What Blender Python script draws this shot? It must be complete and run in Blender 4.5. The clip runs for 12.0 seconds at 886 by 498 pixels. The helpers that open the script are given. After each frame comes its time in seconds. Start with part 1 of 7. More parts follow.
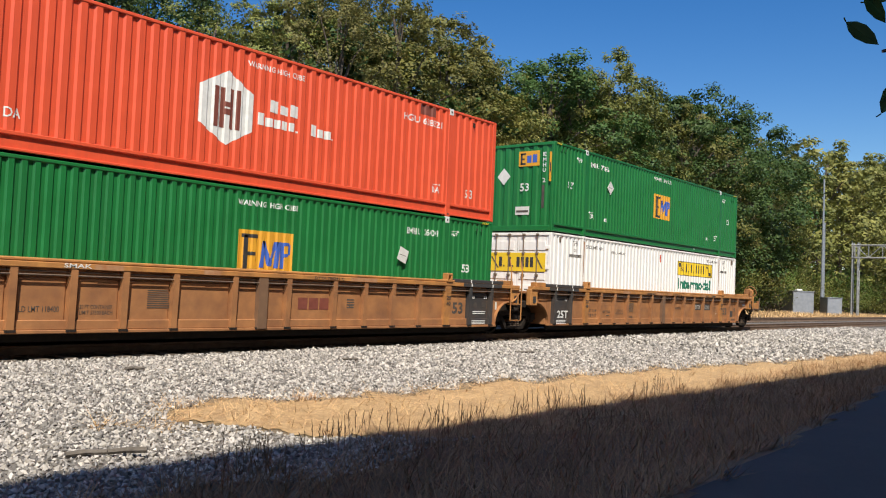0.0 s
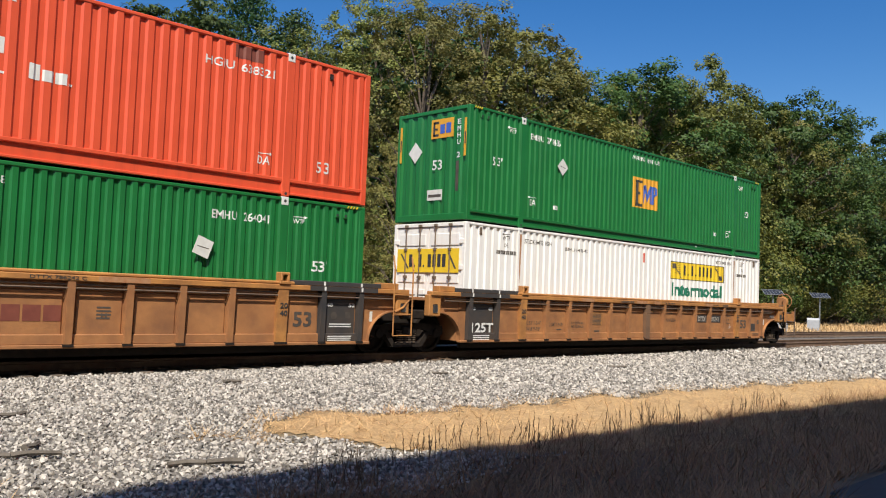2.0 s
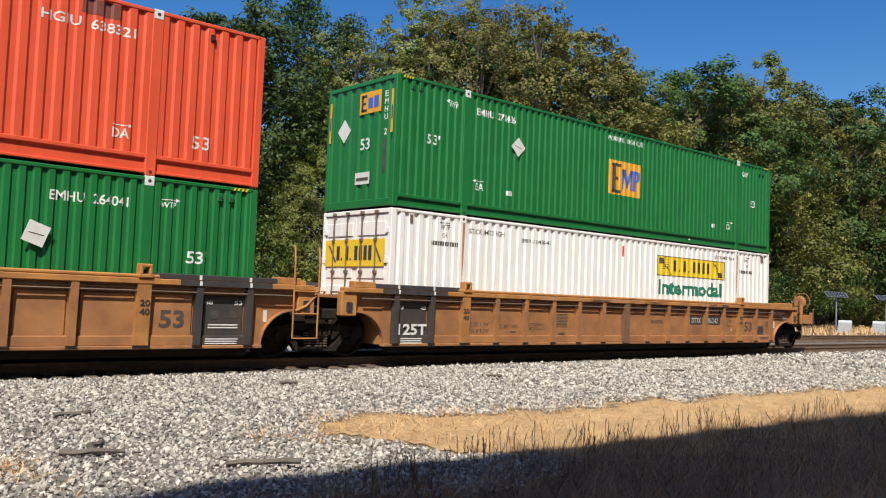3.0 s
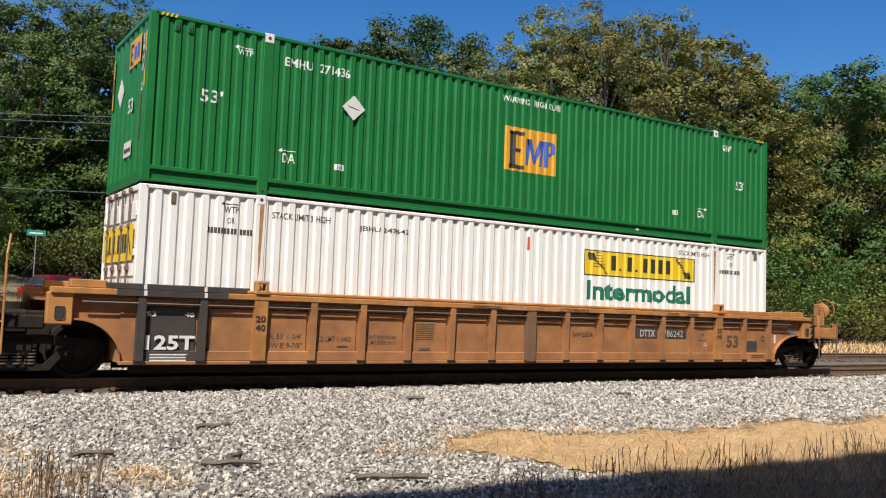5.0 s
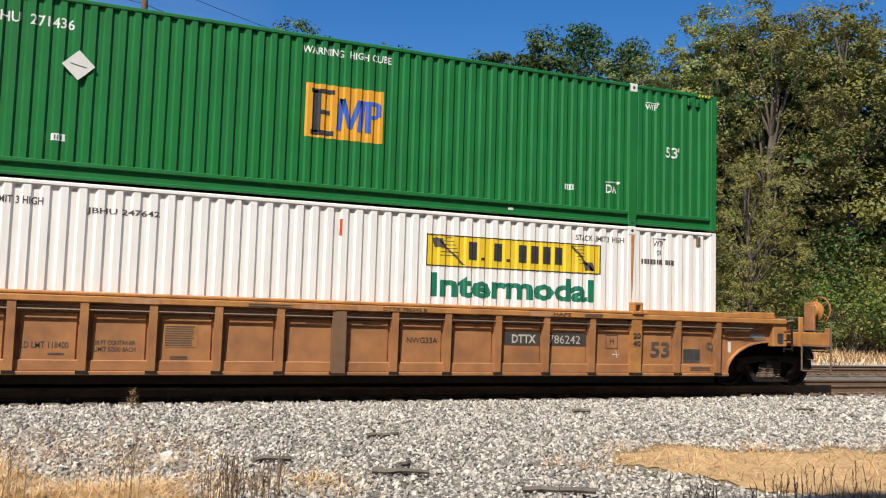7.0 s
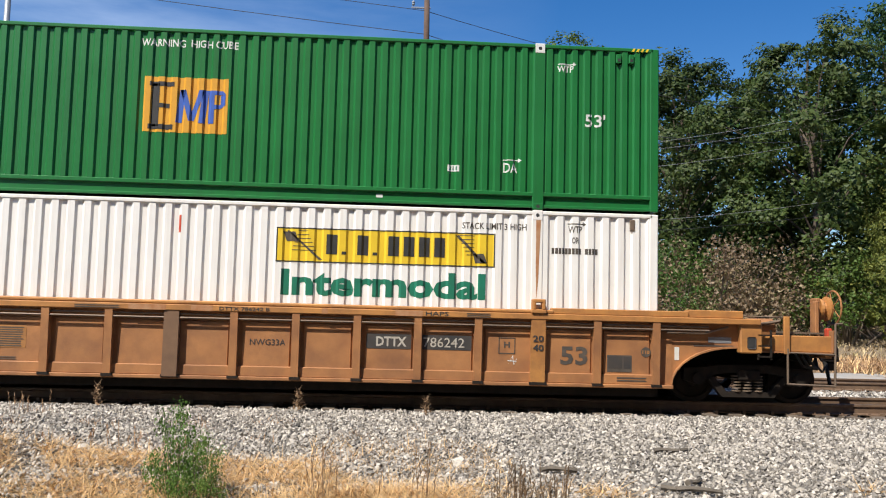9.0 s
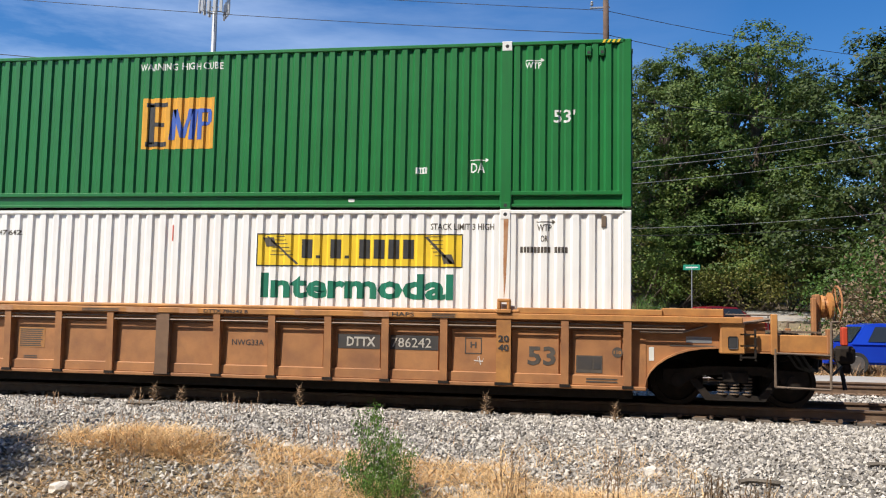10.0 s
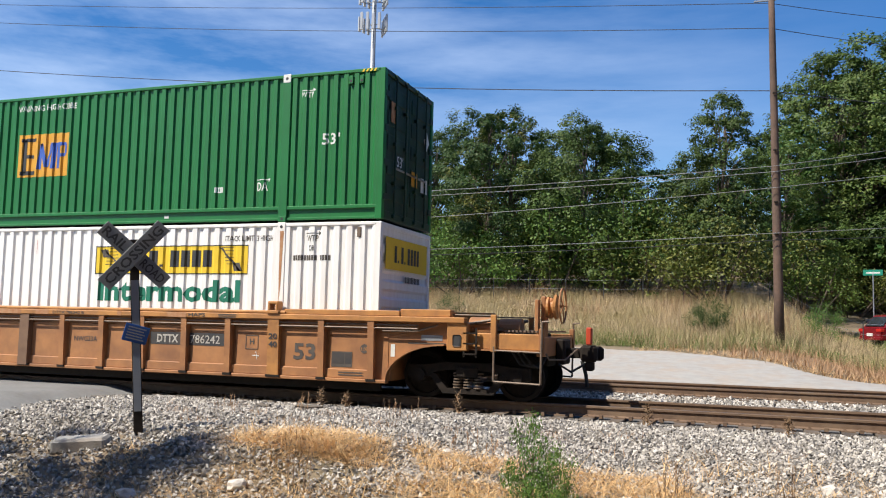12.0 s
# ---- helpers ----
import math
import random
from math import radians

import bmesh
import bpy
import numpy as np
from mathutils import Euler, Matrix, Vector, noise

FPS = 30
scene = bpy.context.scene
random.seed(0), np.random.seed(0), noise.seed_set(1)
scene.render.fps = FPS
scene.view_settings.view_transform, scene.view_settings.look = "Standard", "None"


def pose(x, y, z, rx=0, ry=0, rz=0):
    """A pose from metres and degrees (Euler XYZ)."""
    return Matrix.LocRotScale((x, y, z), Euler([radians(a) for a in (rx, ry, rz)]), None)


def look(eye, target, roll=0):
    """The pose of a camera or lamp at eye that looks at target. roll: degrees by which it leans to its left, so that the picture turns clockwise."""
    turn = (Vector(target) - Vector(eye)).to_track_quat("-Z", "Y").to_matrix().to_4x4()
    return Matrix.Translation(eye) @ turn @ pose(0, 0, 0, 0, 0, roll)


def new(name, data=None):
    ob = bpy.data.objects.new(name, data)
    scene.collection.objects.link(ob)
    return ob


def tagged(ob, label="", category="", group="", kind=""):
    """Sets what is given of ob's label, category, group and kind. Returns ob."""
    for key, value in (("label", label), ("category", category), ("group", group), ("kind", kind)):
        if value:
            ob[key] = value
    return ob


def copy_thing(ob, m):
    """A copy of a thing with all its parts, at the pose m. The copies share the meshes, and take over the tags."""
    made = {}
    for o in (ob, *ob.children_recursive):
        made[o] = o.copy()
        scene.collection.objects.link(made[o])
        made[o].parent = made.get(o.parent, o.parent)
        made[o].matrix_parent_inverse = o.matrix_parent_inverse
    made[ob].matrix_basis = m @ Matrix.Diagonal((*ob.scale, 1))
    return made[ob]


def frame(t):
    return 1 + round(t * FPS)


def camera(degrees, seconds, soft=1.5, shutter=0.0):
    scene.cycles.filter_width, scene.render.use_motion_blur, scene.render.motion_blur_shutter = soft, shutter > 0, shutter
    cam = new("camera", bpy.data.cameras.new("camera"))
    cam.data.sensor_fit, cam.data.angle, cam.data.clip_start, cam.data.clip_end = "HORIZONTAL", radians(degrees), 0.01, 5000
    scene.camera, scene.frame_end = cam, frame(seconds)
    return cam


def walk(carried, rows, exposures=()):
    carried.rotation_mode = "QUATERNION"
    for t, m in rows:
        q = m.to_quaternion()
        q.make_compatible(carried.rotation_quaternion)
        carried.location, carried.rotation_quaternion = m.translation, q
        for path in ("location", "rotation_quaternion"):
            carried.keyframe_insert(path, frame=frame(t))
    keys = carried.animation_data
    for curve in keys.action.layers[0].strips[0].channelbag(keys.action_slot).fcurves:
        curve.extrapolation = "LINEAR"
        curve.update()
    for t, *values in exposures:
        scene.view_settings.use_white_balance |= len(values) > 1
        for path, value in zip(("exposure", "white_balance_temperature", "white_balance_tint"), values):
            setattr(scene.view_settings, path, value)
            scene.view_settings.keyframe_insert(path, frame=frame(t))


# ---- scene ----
# ---------------------------------------------------------------- camera
EYE_Z, FACE, MID = 1.36, 14.22, 15.52          # eye height, near side of the boxes, middle of the near track
RAIL, MID_2, RAIL_2 = 0.05, 20.5, 0.12         # rail tops and the far track's middle
cam = camera(55.02, 12.0, soft=1.1)
ROWS = [
    (0.0, -51.1, 2.57, -2.44), (0.5, -49.66, 2.74, -2.17), (1.0, -48.06, 2.82, -2.25), (1.5, -46.8, 2.98, -2.29),
    (2.0, -45.11, 3.27, -2.2), (2.5, -43.31, 3.33, -2.19), (3.0, -41.5, 3.29, -2.22), (3.2, -40.8, 3.31, -2.22),
    (4.8, -34.0, 3.95, -2.06), (5.0, -33.11, 4.07, -2.07), (5.5, -30.61, 4.16, -2.18), (6.0, -27.93, 4.17, -2.16),
    (6.5, -25.45, 4.32, -1.91), (7.0, -22.19, 4.49, -1.72), (7.5, -18.72, 4.67, -1.85), (7.7, -17.28, 4.72, -1.87),
    (9.3, 0.44, 4.71, -1.25), (9.5, 3.07, 4.73, -1.12), (10.0, 8.92, 4.81, -1.11), (10.5, 13.29, 4.91, -1.26),
    (11.0, 15.52, 4.82, -1.36), (11.5, 16.65, 4.93, -1.27), (12.0, 19.44, 5.12, -1.32),
]
walk(cam, [(t, pose(0, 0, EYE_Z, 90 + pitch, roll, yaw)) for t, yaw, pitch, roll in ROWS],
     exposures=((0.0, 0.34), (3.0, 0.32), (5.5, 0.36), (7.5, 0.40), (10.0, 0.48), (12.0, 0.54)))


def shift(t):
    """How far the train has gone along the track at t seconds."""
    return 0.96 - 4.035 * t + 0.0212 * t * t


# ---------------------------------------------------------------- light
SUN_WAY = Vector((0.56, 0.55, -1.0)).normalized()   # the way the sunlight goes
sun = new("sun", bpy.data.lights.new("sun", "SUN"))
sun.data.energy, sun.data.angle, sun.data.color = 5.0, radians(0.53), (1.0, 0.935, 0.82)
sun.matrix_world = look((0, -30, 40), Vector((0, -30, 40)) + SUN_WAY)
world = bpy.data.worlds.new("sky")
scene.world = world
world.use_nodes = True
wn, wl = world.node_tree.nodes, world.node_tree.links
sky = wn.new("ShaderNodeTexSky")
sky.sky_type, sky.sun_disc = "NISHITA", False
sky.sun_elevation = math.asin(-SUN_WAY.z)
sky.sun_rotation = math.atan2(-SUN_WAY.x, -SUN_WAY.y)
sky.air_density, sky.dust_density, sky.ozone_density, sky.altitude = 1.0, 0.3, 2.0, 100
# thin streaks of high cloud
tc = wn.new("ShaderNodeTexCoord")
mp = wn.new("ShaderNodeMapping")
mp.inputs["Scale"].default_value = (1.2, 2.0, 7.0)
mp.inputs["Rotation"].default_value = (0.0, 0.25, 0.4)
cn = wn.new("ShaderNodeTexNoise")
cn.inputs["Scale"].default_value, cn.inputs["Detail"].default_value, cn.inputs["Roughness"].default_value = 1.6, 7, 0.6
cr = wn.new("ShaderNodeMapRange")
cr.inputs["From Min"].default_value, cr.inputs["From Max"].default_value, cr.inputs["To Max"].default_value = 0.33, 0.80, 0.66
# the cloud lies towards -x and thins out to clear blue
sx = wn.new("ShaderNodeSeparateXYZ")
cx = wn.new("ShaderNodeMapRange")
cx.inputs["From Min"].default_value, cx.inputs["From Max"].default_value = 0.18, -0.50
ct = wn.new("ShaderNodeMath")
ct.operation = "MULTIPLY"
wl.new(tc.outputs["Generated"], sx.inputs["Vector"])
wl.new(sx.outputs["X"], cx.inputs["Value"])
cm = wn.new("ShaderNodeMix")
cm.data_type = "RGBA"
cm.inputs["B"].default_value = (7.2, 8.4, 10.6, 1)
wl.new(tc.outputs["Generated"], mp.inputs["Vector"])
wl.new(mp.outputs["Vector"], cn.inputs["Vector"])
wl.new(cn.outputs["Fac"], cr.inputs["Value"])
wl.new(cr.outputs["Result"], ct.inputs[0])
wl.new(cx.outputs["Result"], ct.inputs[1])
wl.new(ct.outputs[0], cm.inputs["Factor"])
hs = wn.new("ShaderNodeHueSaturation")
hs.inputs["Saturation"].default_value, hs.inputs["Hue"].default_value = 1.42, 0.509
wl.new(sky.outputs["Color"], hs.inputs["Color"])
wl.new(hs.outputs["Color"], cm.inputs["A"])
wl.new(cm.outputs["Result"], wn["Background"].inputs["Color"])
wn["Background"].inputs["Strength"].default_value = 0.096
scene.view_settings.exposure = 0.38


# ---------------------------------------------------------------- materials
def surface(name, colour, other=None, scale=3.0, rough=0.6, metal=0.0, bump=0.0, bump_scale=60.0, dirt=None, dirt_amount=0.0,
            streak=False, rnd=0.0, island=0.0, detail=6.0, dirt_scale=1.2, spec=0.5, mid=0.5):
    """A painted or natural surface: two colours mixed by fine noise, dirt in larger patches, relief."""
    m = bpy.data.materials.new(name)
    m.use_nodes = True
    n, l = m.node_tree.nodes, m.node_tree.links
    b = n["Principled BSDF"]
    b.inputs["Roughness"].default_value, b.inputs["Metallic"].default_value = rough, metal
    b.inputs["Specular IOR Level"].default_value = spec
    co = n.new("ShaderNodeTexCoord")
    no = n.new("ShaderNodeTexNoise")
    no.inputs["Scale"].default_value, no.inputs["Detail"].default_value = scale, detail
    l.new(co.outputs["Object"], no.inputs["Vector"])
    ra = n.new("ShaderNodeMapRange")
    ra.inputs["From Min"].default_value, ra.inputs["From Max"].default_value = mid - 0.2, mid + 0.2
    l.new(no.outputs["Fac"], ra.inputs["Value"])
    mx = n.new("ShaderNodeMix")
    mx.data_type = "RGBA"
    mx.inputs["A"].default_value = (*colour, 1)
    mx.inputs["B"].default_value = (*(other or [c * 0.85 for c in colour]), 1)
    l.new(ra.outputs["Result"], mx.inputs["Factor"])
    out = mx.outputs["Result"]
    if dirt:
        dn = n.new("ShaderNodeTexNoise")
        dn.inputs["Scale"].default_value, dn.inputs["Detail"].default_value, dn.inputs["Roughness"].default_value = dirt_scale, 8, 0.65
        if streak:
            ma = n.new("ShaderNodeMapping")
            ma.inputs["Scale"].default_value = (7, 7, 0.35)
            l.new(co.outputs["Object"], ma.inputs["Vector"])
            l.new(ma.outputs["Vector"], dn.inputs["Vector"])
        else:
            l.new(co.outputs["Object"], dn.inputs["Vector"])
        dr = n.new("ShaderNodeMapRange")
        dr.inputs["From Min"].default_value, dr.inputs["From Max"].default_value, dr.inputs["To Max"].default_value = 0.45, 0.75, dirt_amount
        l.new(dn.outputs["Fac"], dr.inputs["Value"])
        dm = n.new("ShaderNodeMix")
        dm.data_type = "RGBA"
        dm.inputs["B"].default_value = (*dirt, 1)
        l.new(dr.outputs["Result"], dm.inputs["Factor"])
        l.new(out, dm.inputs["A"])
        out = dm.outputs["Result"]
    if rnd or island:
        hs = n.new("ShaderNodeHueSaturation")
        if island:
            src = n.new("ShaderNodeNewGeometry").outputs["Random Per Island"]
        else:
            src = n.new("ShaderNodeObjectInfo").outputs["Random"]
        rr = n.new("ShaderNodeMapRange")
        amount = island or rnd
        rr.inputs["To Min"].default_value, rr.inputs["To Max"].default_value = 1 - amount, 1 + amount
        l.new(src, rr.inputs["Value"])
        l.new(rr.outputs["Result"], hs.inputs["Value"])
        l.new(out, hs.inputs["Color"])
        out = hs.outputs["Color"]
    l.new(out, b.inputs["Base Color"])
    if bump:
        bn = n.new("ShaderNodeTexNoise")
        bn.inputs["Scale"].default_value, bn.inputs["Detail"].default_value = bump_scale, 4
        l.new(co.outputs["Object"], bn.inputs["Vector"])
        bu = n.new("ShaderNodeBump")
        bu.inputs["Strength"].default_value, bu.inputs["Distance"].default_value = bump, 0.02
        l.new(bn.outputs["Fac"], bu.inputs["Height"])
        l.new(bu.outputs["Normal"], b.inputs["Normal"])
    return m


def leafy(name, colour, other, rnd=0.25):
    """Leaves: diffuse and translucent, each leaf and each tree a little different."""
    m = bpy.data.materials.new(name)
    m.use_nodes = True
    n, l = m.node_tree.nodes, m.node_tree.links
    b = n["Principled BSDF"]
    b.inputs["Roughness"].default_value, b.inputs["Specular IOR Level"].default_value = 0.55, 0.3
    ge, ob = n.new("ShaderNodeNewGeometry"), n.new("ShaderNodeObjectInfo")
    mx = n.new("ShaderNodeMix")
    mx.data_type = "RGBA"
    mx.inputs["A"].default_value, mx.inputs["B"].default_value = (*colour, 1), (*other, 1)
    l.new(ge.outputs["Random Per Island"], mx.inputs["Factor"])
    hs = n.new("ShaderNodeHueSaturation")
    rr = n.new("ShaderNodeMapRange")
    rr.inputs["To Min"].default_value, rr.inputs["To Max"].default_value = 1 - rnd, 1 + rnd
    l.new(ob.outputs["Random"], rr.inputs["Value"])
    l.new(rr.outputs["Result"], hs.inputs["Value"])
    hr = n.new("ShaderNodeMapRange")
    hr.inputs["To Min"].default_value, hr.inputs["To Max"].default_value = 0.485, 0.53
    mu = n.new("ShaderNodeMath")
    mu.operation = "FRACT"
    m7 = n.new("ShaderNodeMath")
    m7.operation, m7.inputs[1].default_value = "MULTIPLY", 7.3
    l.new(ob.outputs["Random"], m7.inputs[0])
    l.new(m7.outputs[0], mu.inputs[0])
    l.new(mu.outputs[0], hr.inputs["Value"])
    l.new(hr.outputs["Result"], hs.inputs["Hue"])
    l.new(mx.outputs["Result"], hs.inputs["Color"])
    l.new(hs.outputs["Color"], b.inputs["Base Color"])
    tr = n.new("ShaderNodeBsdfTranslucent")
    l.new(hs.outputs["Color"], tr.inputs["Color"])
    ms = n.new("ShaderNodeMixShader")
    ms.inputs["Fac"].default_value = 0.22
    l.new(b.outputs["BSDF"], ms.inputs[1])
    l.new(tr.outputs["BSDF"], ms.inputs[2])
    l.new(ms.outputs["Shader"], n["Material Output"].inputs["Surface"])
    return m


GREEN = surface("green container paint", (0.010, 0.150, 0.034), (0.013, 0.175, 0.042), 2.0, 0.42, dirt=(0.02, 0.10, 0.035), dirt_amount=0.5, streak=True, bump=0.04, bump_scale=8)
RED = surface("orange-red container paint", (0.78, 0.105, 0.042), (0.70, 0.090, 0.036), 2.0, 0.45, dirt=(0.52, 0.075, 0.036), dirt_amount=0.5, streak=True, bump=0.04, bump_scale=8)
WHITE = surface("white container paint", (0.86, 0.85, 0.82), (0.82, 0.80, 0.775), 2.5, 0.45, dirt=(0.58, 0.50, 0.42), dirt_amount=0.38, streak=True, bump=0.04, bump_scale=8)
WHITE_MARK = surface("white marking paint", (0.78, 0.78, 0.75), (0.66, 0.66, 0.63), 9.0, 0.5)
BLACK_MARK = surface("black marking paint", (0.03, 0.03, 0.032), (0.05, 0.05, 0.05), 9.0, 0.5)
GREY_MARK = surface("faded dark marking paint", (0.06, 0.052, 0.045), (0.10, 0.082, 0.066), 9.0, 0.6)
ORANGE = surface("orange-yellow logo paint", (0.72, 0.36, 0.03), (0.64, 0.31, 0.03), 6.0, 0.5)
BLUE_MARK = surface("blue logo paint", (0.05, 0.13, 0.50), (0.05, 0.11, 0.42), 6.0, 0.5)
YELLOW = surface("yellow sign paint", (0.80, 0.56, 0.03), (0.74, 0.50, 0.03), 5.0, 0.5)
TEAL_MARK = surface("dark green lettering paint", (0.012, 0.18, 0.11), (0.015, 0.15, 0.09), 6.0, 0.5)
BROWN_MARK = surface("faded brown lettering paint", (0.17, 0.045, 0.032), (0.22, 0.065, 0.042), 6.0, 0.6)
CARPAINT = surface("weathered yellow-brown railcar paint", (0.42, 0.190, 0.070), (0.29, 0.126, 0.050), 2.6, 0.68, dirt=(0.17, 0.080, 0.043), dirt_amount=0.68, dirt_scale=1.7, bump=0.08, bump_scale=30)
# about a third of the container green, with near-black streaks
GREENDOOR = surface("dark green door paint with streaks", (0.008, 0.050, 0.020), (0.012, 0.036, 0.018), 3.0, 0.5, dirt=(0.02, 0.022, 0.02), dirt_amount=0.7, streak=True)
RIBPLATE = surface("worn grey-brown plate", (0.20, 0.115, 0.065), (0.15, 0.085, 0.05), 5.0, 0.6, bump=0.1)
CHORD = surface("yellow-brown railcar paint, cleaner", (0.52, 0.240, 0.066), (0.40, 0.175, 0.052), 3.0, 0.60, dirt=(0.17, 0.080, 0.038), dirt_amount=0.8, dirt_scale=2.0, bump=0.06, bump_scale=30)
DARKPANEL = surface("black painted railcar panel", (0.035, 0.035, 0.038), (0.055, 0.05, 0.047), 4.0, 0.6, dirt=(0.12, 0.075, 0.045), dirt_amount=0.4)
UNDER = surface("dark greasy cast steel", (0.015, 0.012, 0.010), (0.028, 0.020, 0.015), 9.0, 0.85, spec=0.25, bump=0.15, bump_scale=40)
STEEL = surface("worn bare steel", (0.36, 0.34, 0.32), (0.26, 0.24, 0.22), 12.0, 0.38, metal=0.85)
PIPE = surface("dull pipe", (0.20, 0.145, 0.105), (0.14, 0.10, 0.07), 12.0, 0.6, metal=0.2)
RAILSIDE = surface("rusty rail", (0.17, 0.105, 0.065), (0.12, 0.075, 0.05), 8.0, 0.75, dirt=(0.24, 0.17, 0.11), dirt_amount=0.6, bump=0.1)
RAILTOP = surface("polished rail head", (0.26, 0.24, 0.22), (0.18, 0.165, 0.15), 10.0, 0.55, metal=1.0)
TIE = surface("weathered creosoted tie", (0.15, 0.115, 0.085), (0.09, 0.07, 0.055), 5.0, 0.9, bump=0.4, bump_scale=25, rnd=0.3)
STONE = surface("grey granite ballast", (0.46, 0.420, 0.370), (0.27, 0.250, 0.228), 9.0, 0.85, island=0.62, bump=0.2, bump_scale=80)
BED = surface("packed ballast bed", (0.17, 0.155, 0.14), (0.085, 0.078, 0.07), 22.0, 0.95, bump=0.9, bump_scale=28, dirt=(0.26, 0.21, 0.16), dirt_amount=0.5)
SOIL = surface("dry soil and thatch", (0.25, 0.185, 0.12), (0.155, 0.12, 0.08), 5.0, 0.95, bump=0.8, bump_scale=14, dirt=(0.14, 0.125, 0.055), dirt_amount=0.6, dirt_scale=0.25)
ASPHALT = surface("asphalt", (0.055, 0.055, 0.057), (0.075, 0.073, 0.07), 30.0, 0.85, bump=0.4, bump_scale=90, dirt=(0.10, 0.09, 0.08), dirt_amount=0.5)
GREYROAD = surface("worn grey asphalt", (0.17, 0.168, 0.165), (0.21, 0.205, 0.20), 12.0, 0.9, bump=0.3, bump_scale=80, dirt=(0.12, 0.11, 0.10), dirt_amount=0.5)
STRAWMAT = surface("matted straw", (0.58, 0.395, 0.200), (0.38, 0.250, 0.120), 11.0, 0.95, bump=0.9, bump_scale=35, dirt=(0.27, 0.175, 0.09), dirt_amount=0.75, dirt_scale=2.2)
# darker version of the straw mat: the ditch's shade is put into the colour
DITCHMAT = surface("brown thatch with shade in its colour", (0.24, 0.148, 0.078), (0.12, 0.076, 0.044), 8.0, 0.95, bump=0.9, bump_scale=30, dirt=(0.20, 0.14, 0.08), dirt_amount=0.5, dirt_scale=1.8)
FADED_WHITE = surface("faded white stencil paint", (0.52, 0.49, 0.44), (0.36, 0.32, 0.27), 14.0, 0.6)
PALE = surface("bleached old asphalt", (0.36, 0.345, 0.32), (0.30, 0.285, 0.265), 4.0, 0.9, bump=0.3, bump_scale=60, dirt=(0.36, 0.26, 0.18), dirt_amount=0.6)
STRAW = surface("dry straw grass", (0.72, 0.49, 0.25), (0.50, 0.315, 0.145), 2.0, 0.8, island=0.3)
DARKWEED = surface("dark dead weed stalk", (0.13, 0.085, 0.05), (0.20, 0.13, 0.075), 2.0, 0.9, island=0.3)
DRYWEED = surface("dead brown weed", (0.19, 0.12, 0.07), (0.28, 0.18, 0.10), 2.0, 0.9, island=0.3)
REDWEED = surface("dead reddish weed", (0.34, 0.20, 0.11), (0.42, 0.27, 0.15), 2.0, 0.9, island=0.3)
# dead grass brown, also darkened to deepen the ditch's shade
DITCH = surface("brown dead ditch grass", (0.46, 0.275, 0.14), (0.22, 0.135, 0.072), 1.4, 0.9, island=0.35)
FIELD = surface("tall tan and green grass", (0.46, 0.345, 0.205), (0.30, 0.27, 0.10), 0.5, 0.85, island=0.35, mid=0.58)
BARK = surface("grey-brown bark", (0.14, 0.11, 0.085), (0.085, 0.065, 0.05), 6.0, 0.95, bump=0.6, bump_scale=18)
POLEWOOD = surface("weathered pole wood", (0.14, 0.085, 0.06), (0.09, 0.058, 0.042), 4.0, 0.9, bump=0.4, bump_scale=30, dirt=(0.10, 0.075, 0.06), dirt_amount=0.6, streak=True)
ANTENNA = surface("pale antenna plastic", (0.44, 0.46, 0.49), (0.37, 0.39, 0.42), 5.0, 0.5)
GALV = surface("galvanised steel", (0.36, 0.38, 0.41), (0.28, 0.30, 0.32), 5.0, 0.45, metal=0.5)
GREYBOX = surface("grey painted metal", (0.28, 0.30, 0.33), (0.22, 0.24, 0.27), 3.0, 0.5)
WIRE = surface("dark cable", (0.03, 0.03, 0.033), (0.045, 0.045, 0.05), 5.0, 0.6)
WIRE_PALE = surface("weathered bright cable", (0.40, 0.40, 0.39), (0.30, 0.30, 0.29), 5.0, 0.5, metal=0.4)
RUBBER = surface("black rubber", (0.02, 0.02, 0.02), (0.03, 0.03, 0.03), 9.0, 0.8)
GLASS = surface("dark car glass", (0.02, 0.025, 0.03), (0.025, 0.03, 0.035), 2.0, 0.06)
BLUECAR = surface("blue car paint", (0.010, 0.045, 0.42), (0.010, 0.04, 0.38), 2.0, 0.2)
REDCAR = surface("dark red car paint", (0.17, 0.010, 0.015), (0.15, 0.009, 0.013), 2.0, 0.2)
TAIL = surface("red lamp plastic", (0.5, 0.02, 0.015), (0.45, 0.02, 0.015), 2.0, 0.25)
EOT = surface("red-orange marker paint", (0.52, 0.06, 0.025), (0.42, 0.05, 0.02), 4.0, 0.5)
BUCKBACK = surface("weathered retroreflective white", (0.22, 0.23, 0.24), (0.17, 0.175, 0.18), 5.0, 0.6, dirt=(0.12, 0.12, 0.12), dirt_amount=0.5)
BLUESIGN = surface("blue enamel sign", (0.02, 0.08, 0.28), (0.02, 0.07, 0.24), 4.0, 0.4)
GREENSIGN = surface("green street sign", (0.02, 0.26, 0.17), (0.02, 0.23, 0.15), 4.0, 0.4)
BRICK = surface("brown brick wall", (0.30, 0.17, 0.12), (0.24, 0.13, 0.09), 4.0, 0.9, bump=0.3)
ROOFRED = surface("red-brown roof", (0.30, 0.10, 0.07), (0.24, 0.08, 0.06), 4.0, 0.9)
SOLAR = surface("solar cell", (0.03, 0.035, 0.05), (0.04, 0.045, 0.06), 3.0, 0.15)
WOODGREY = surface("weathered grey driftwood", (0.17, 0.145, 0.12), (0.10, 0.085, 0.07), 7.0, 0.95, bump=0.4)
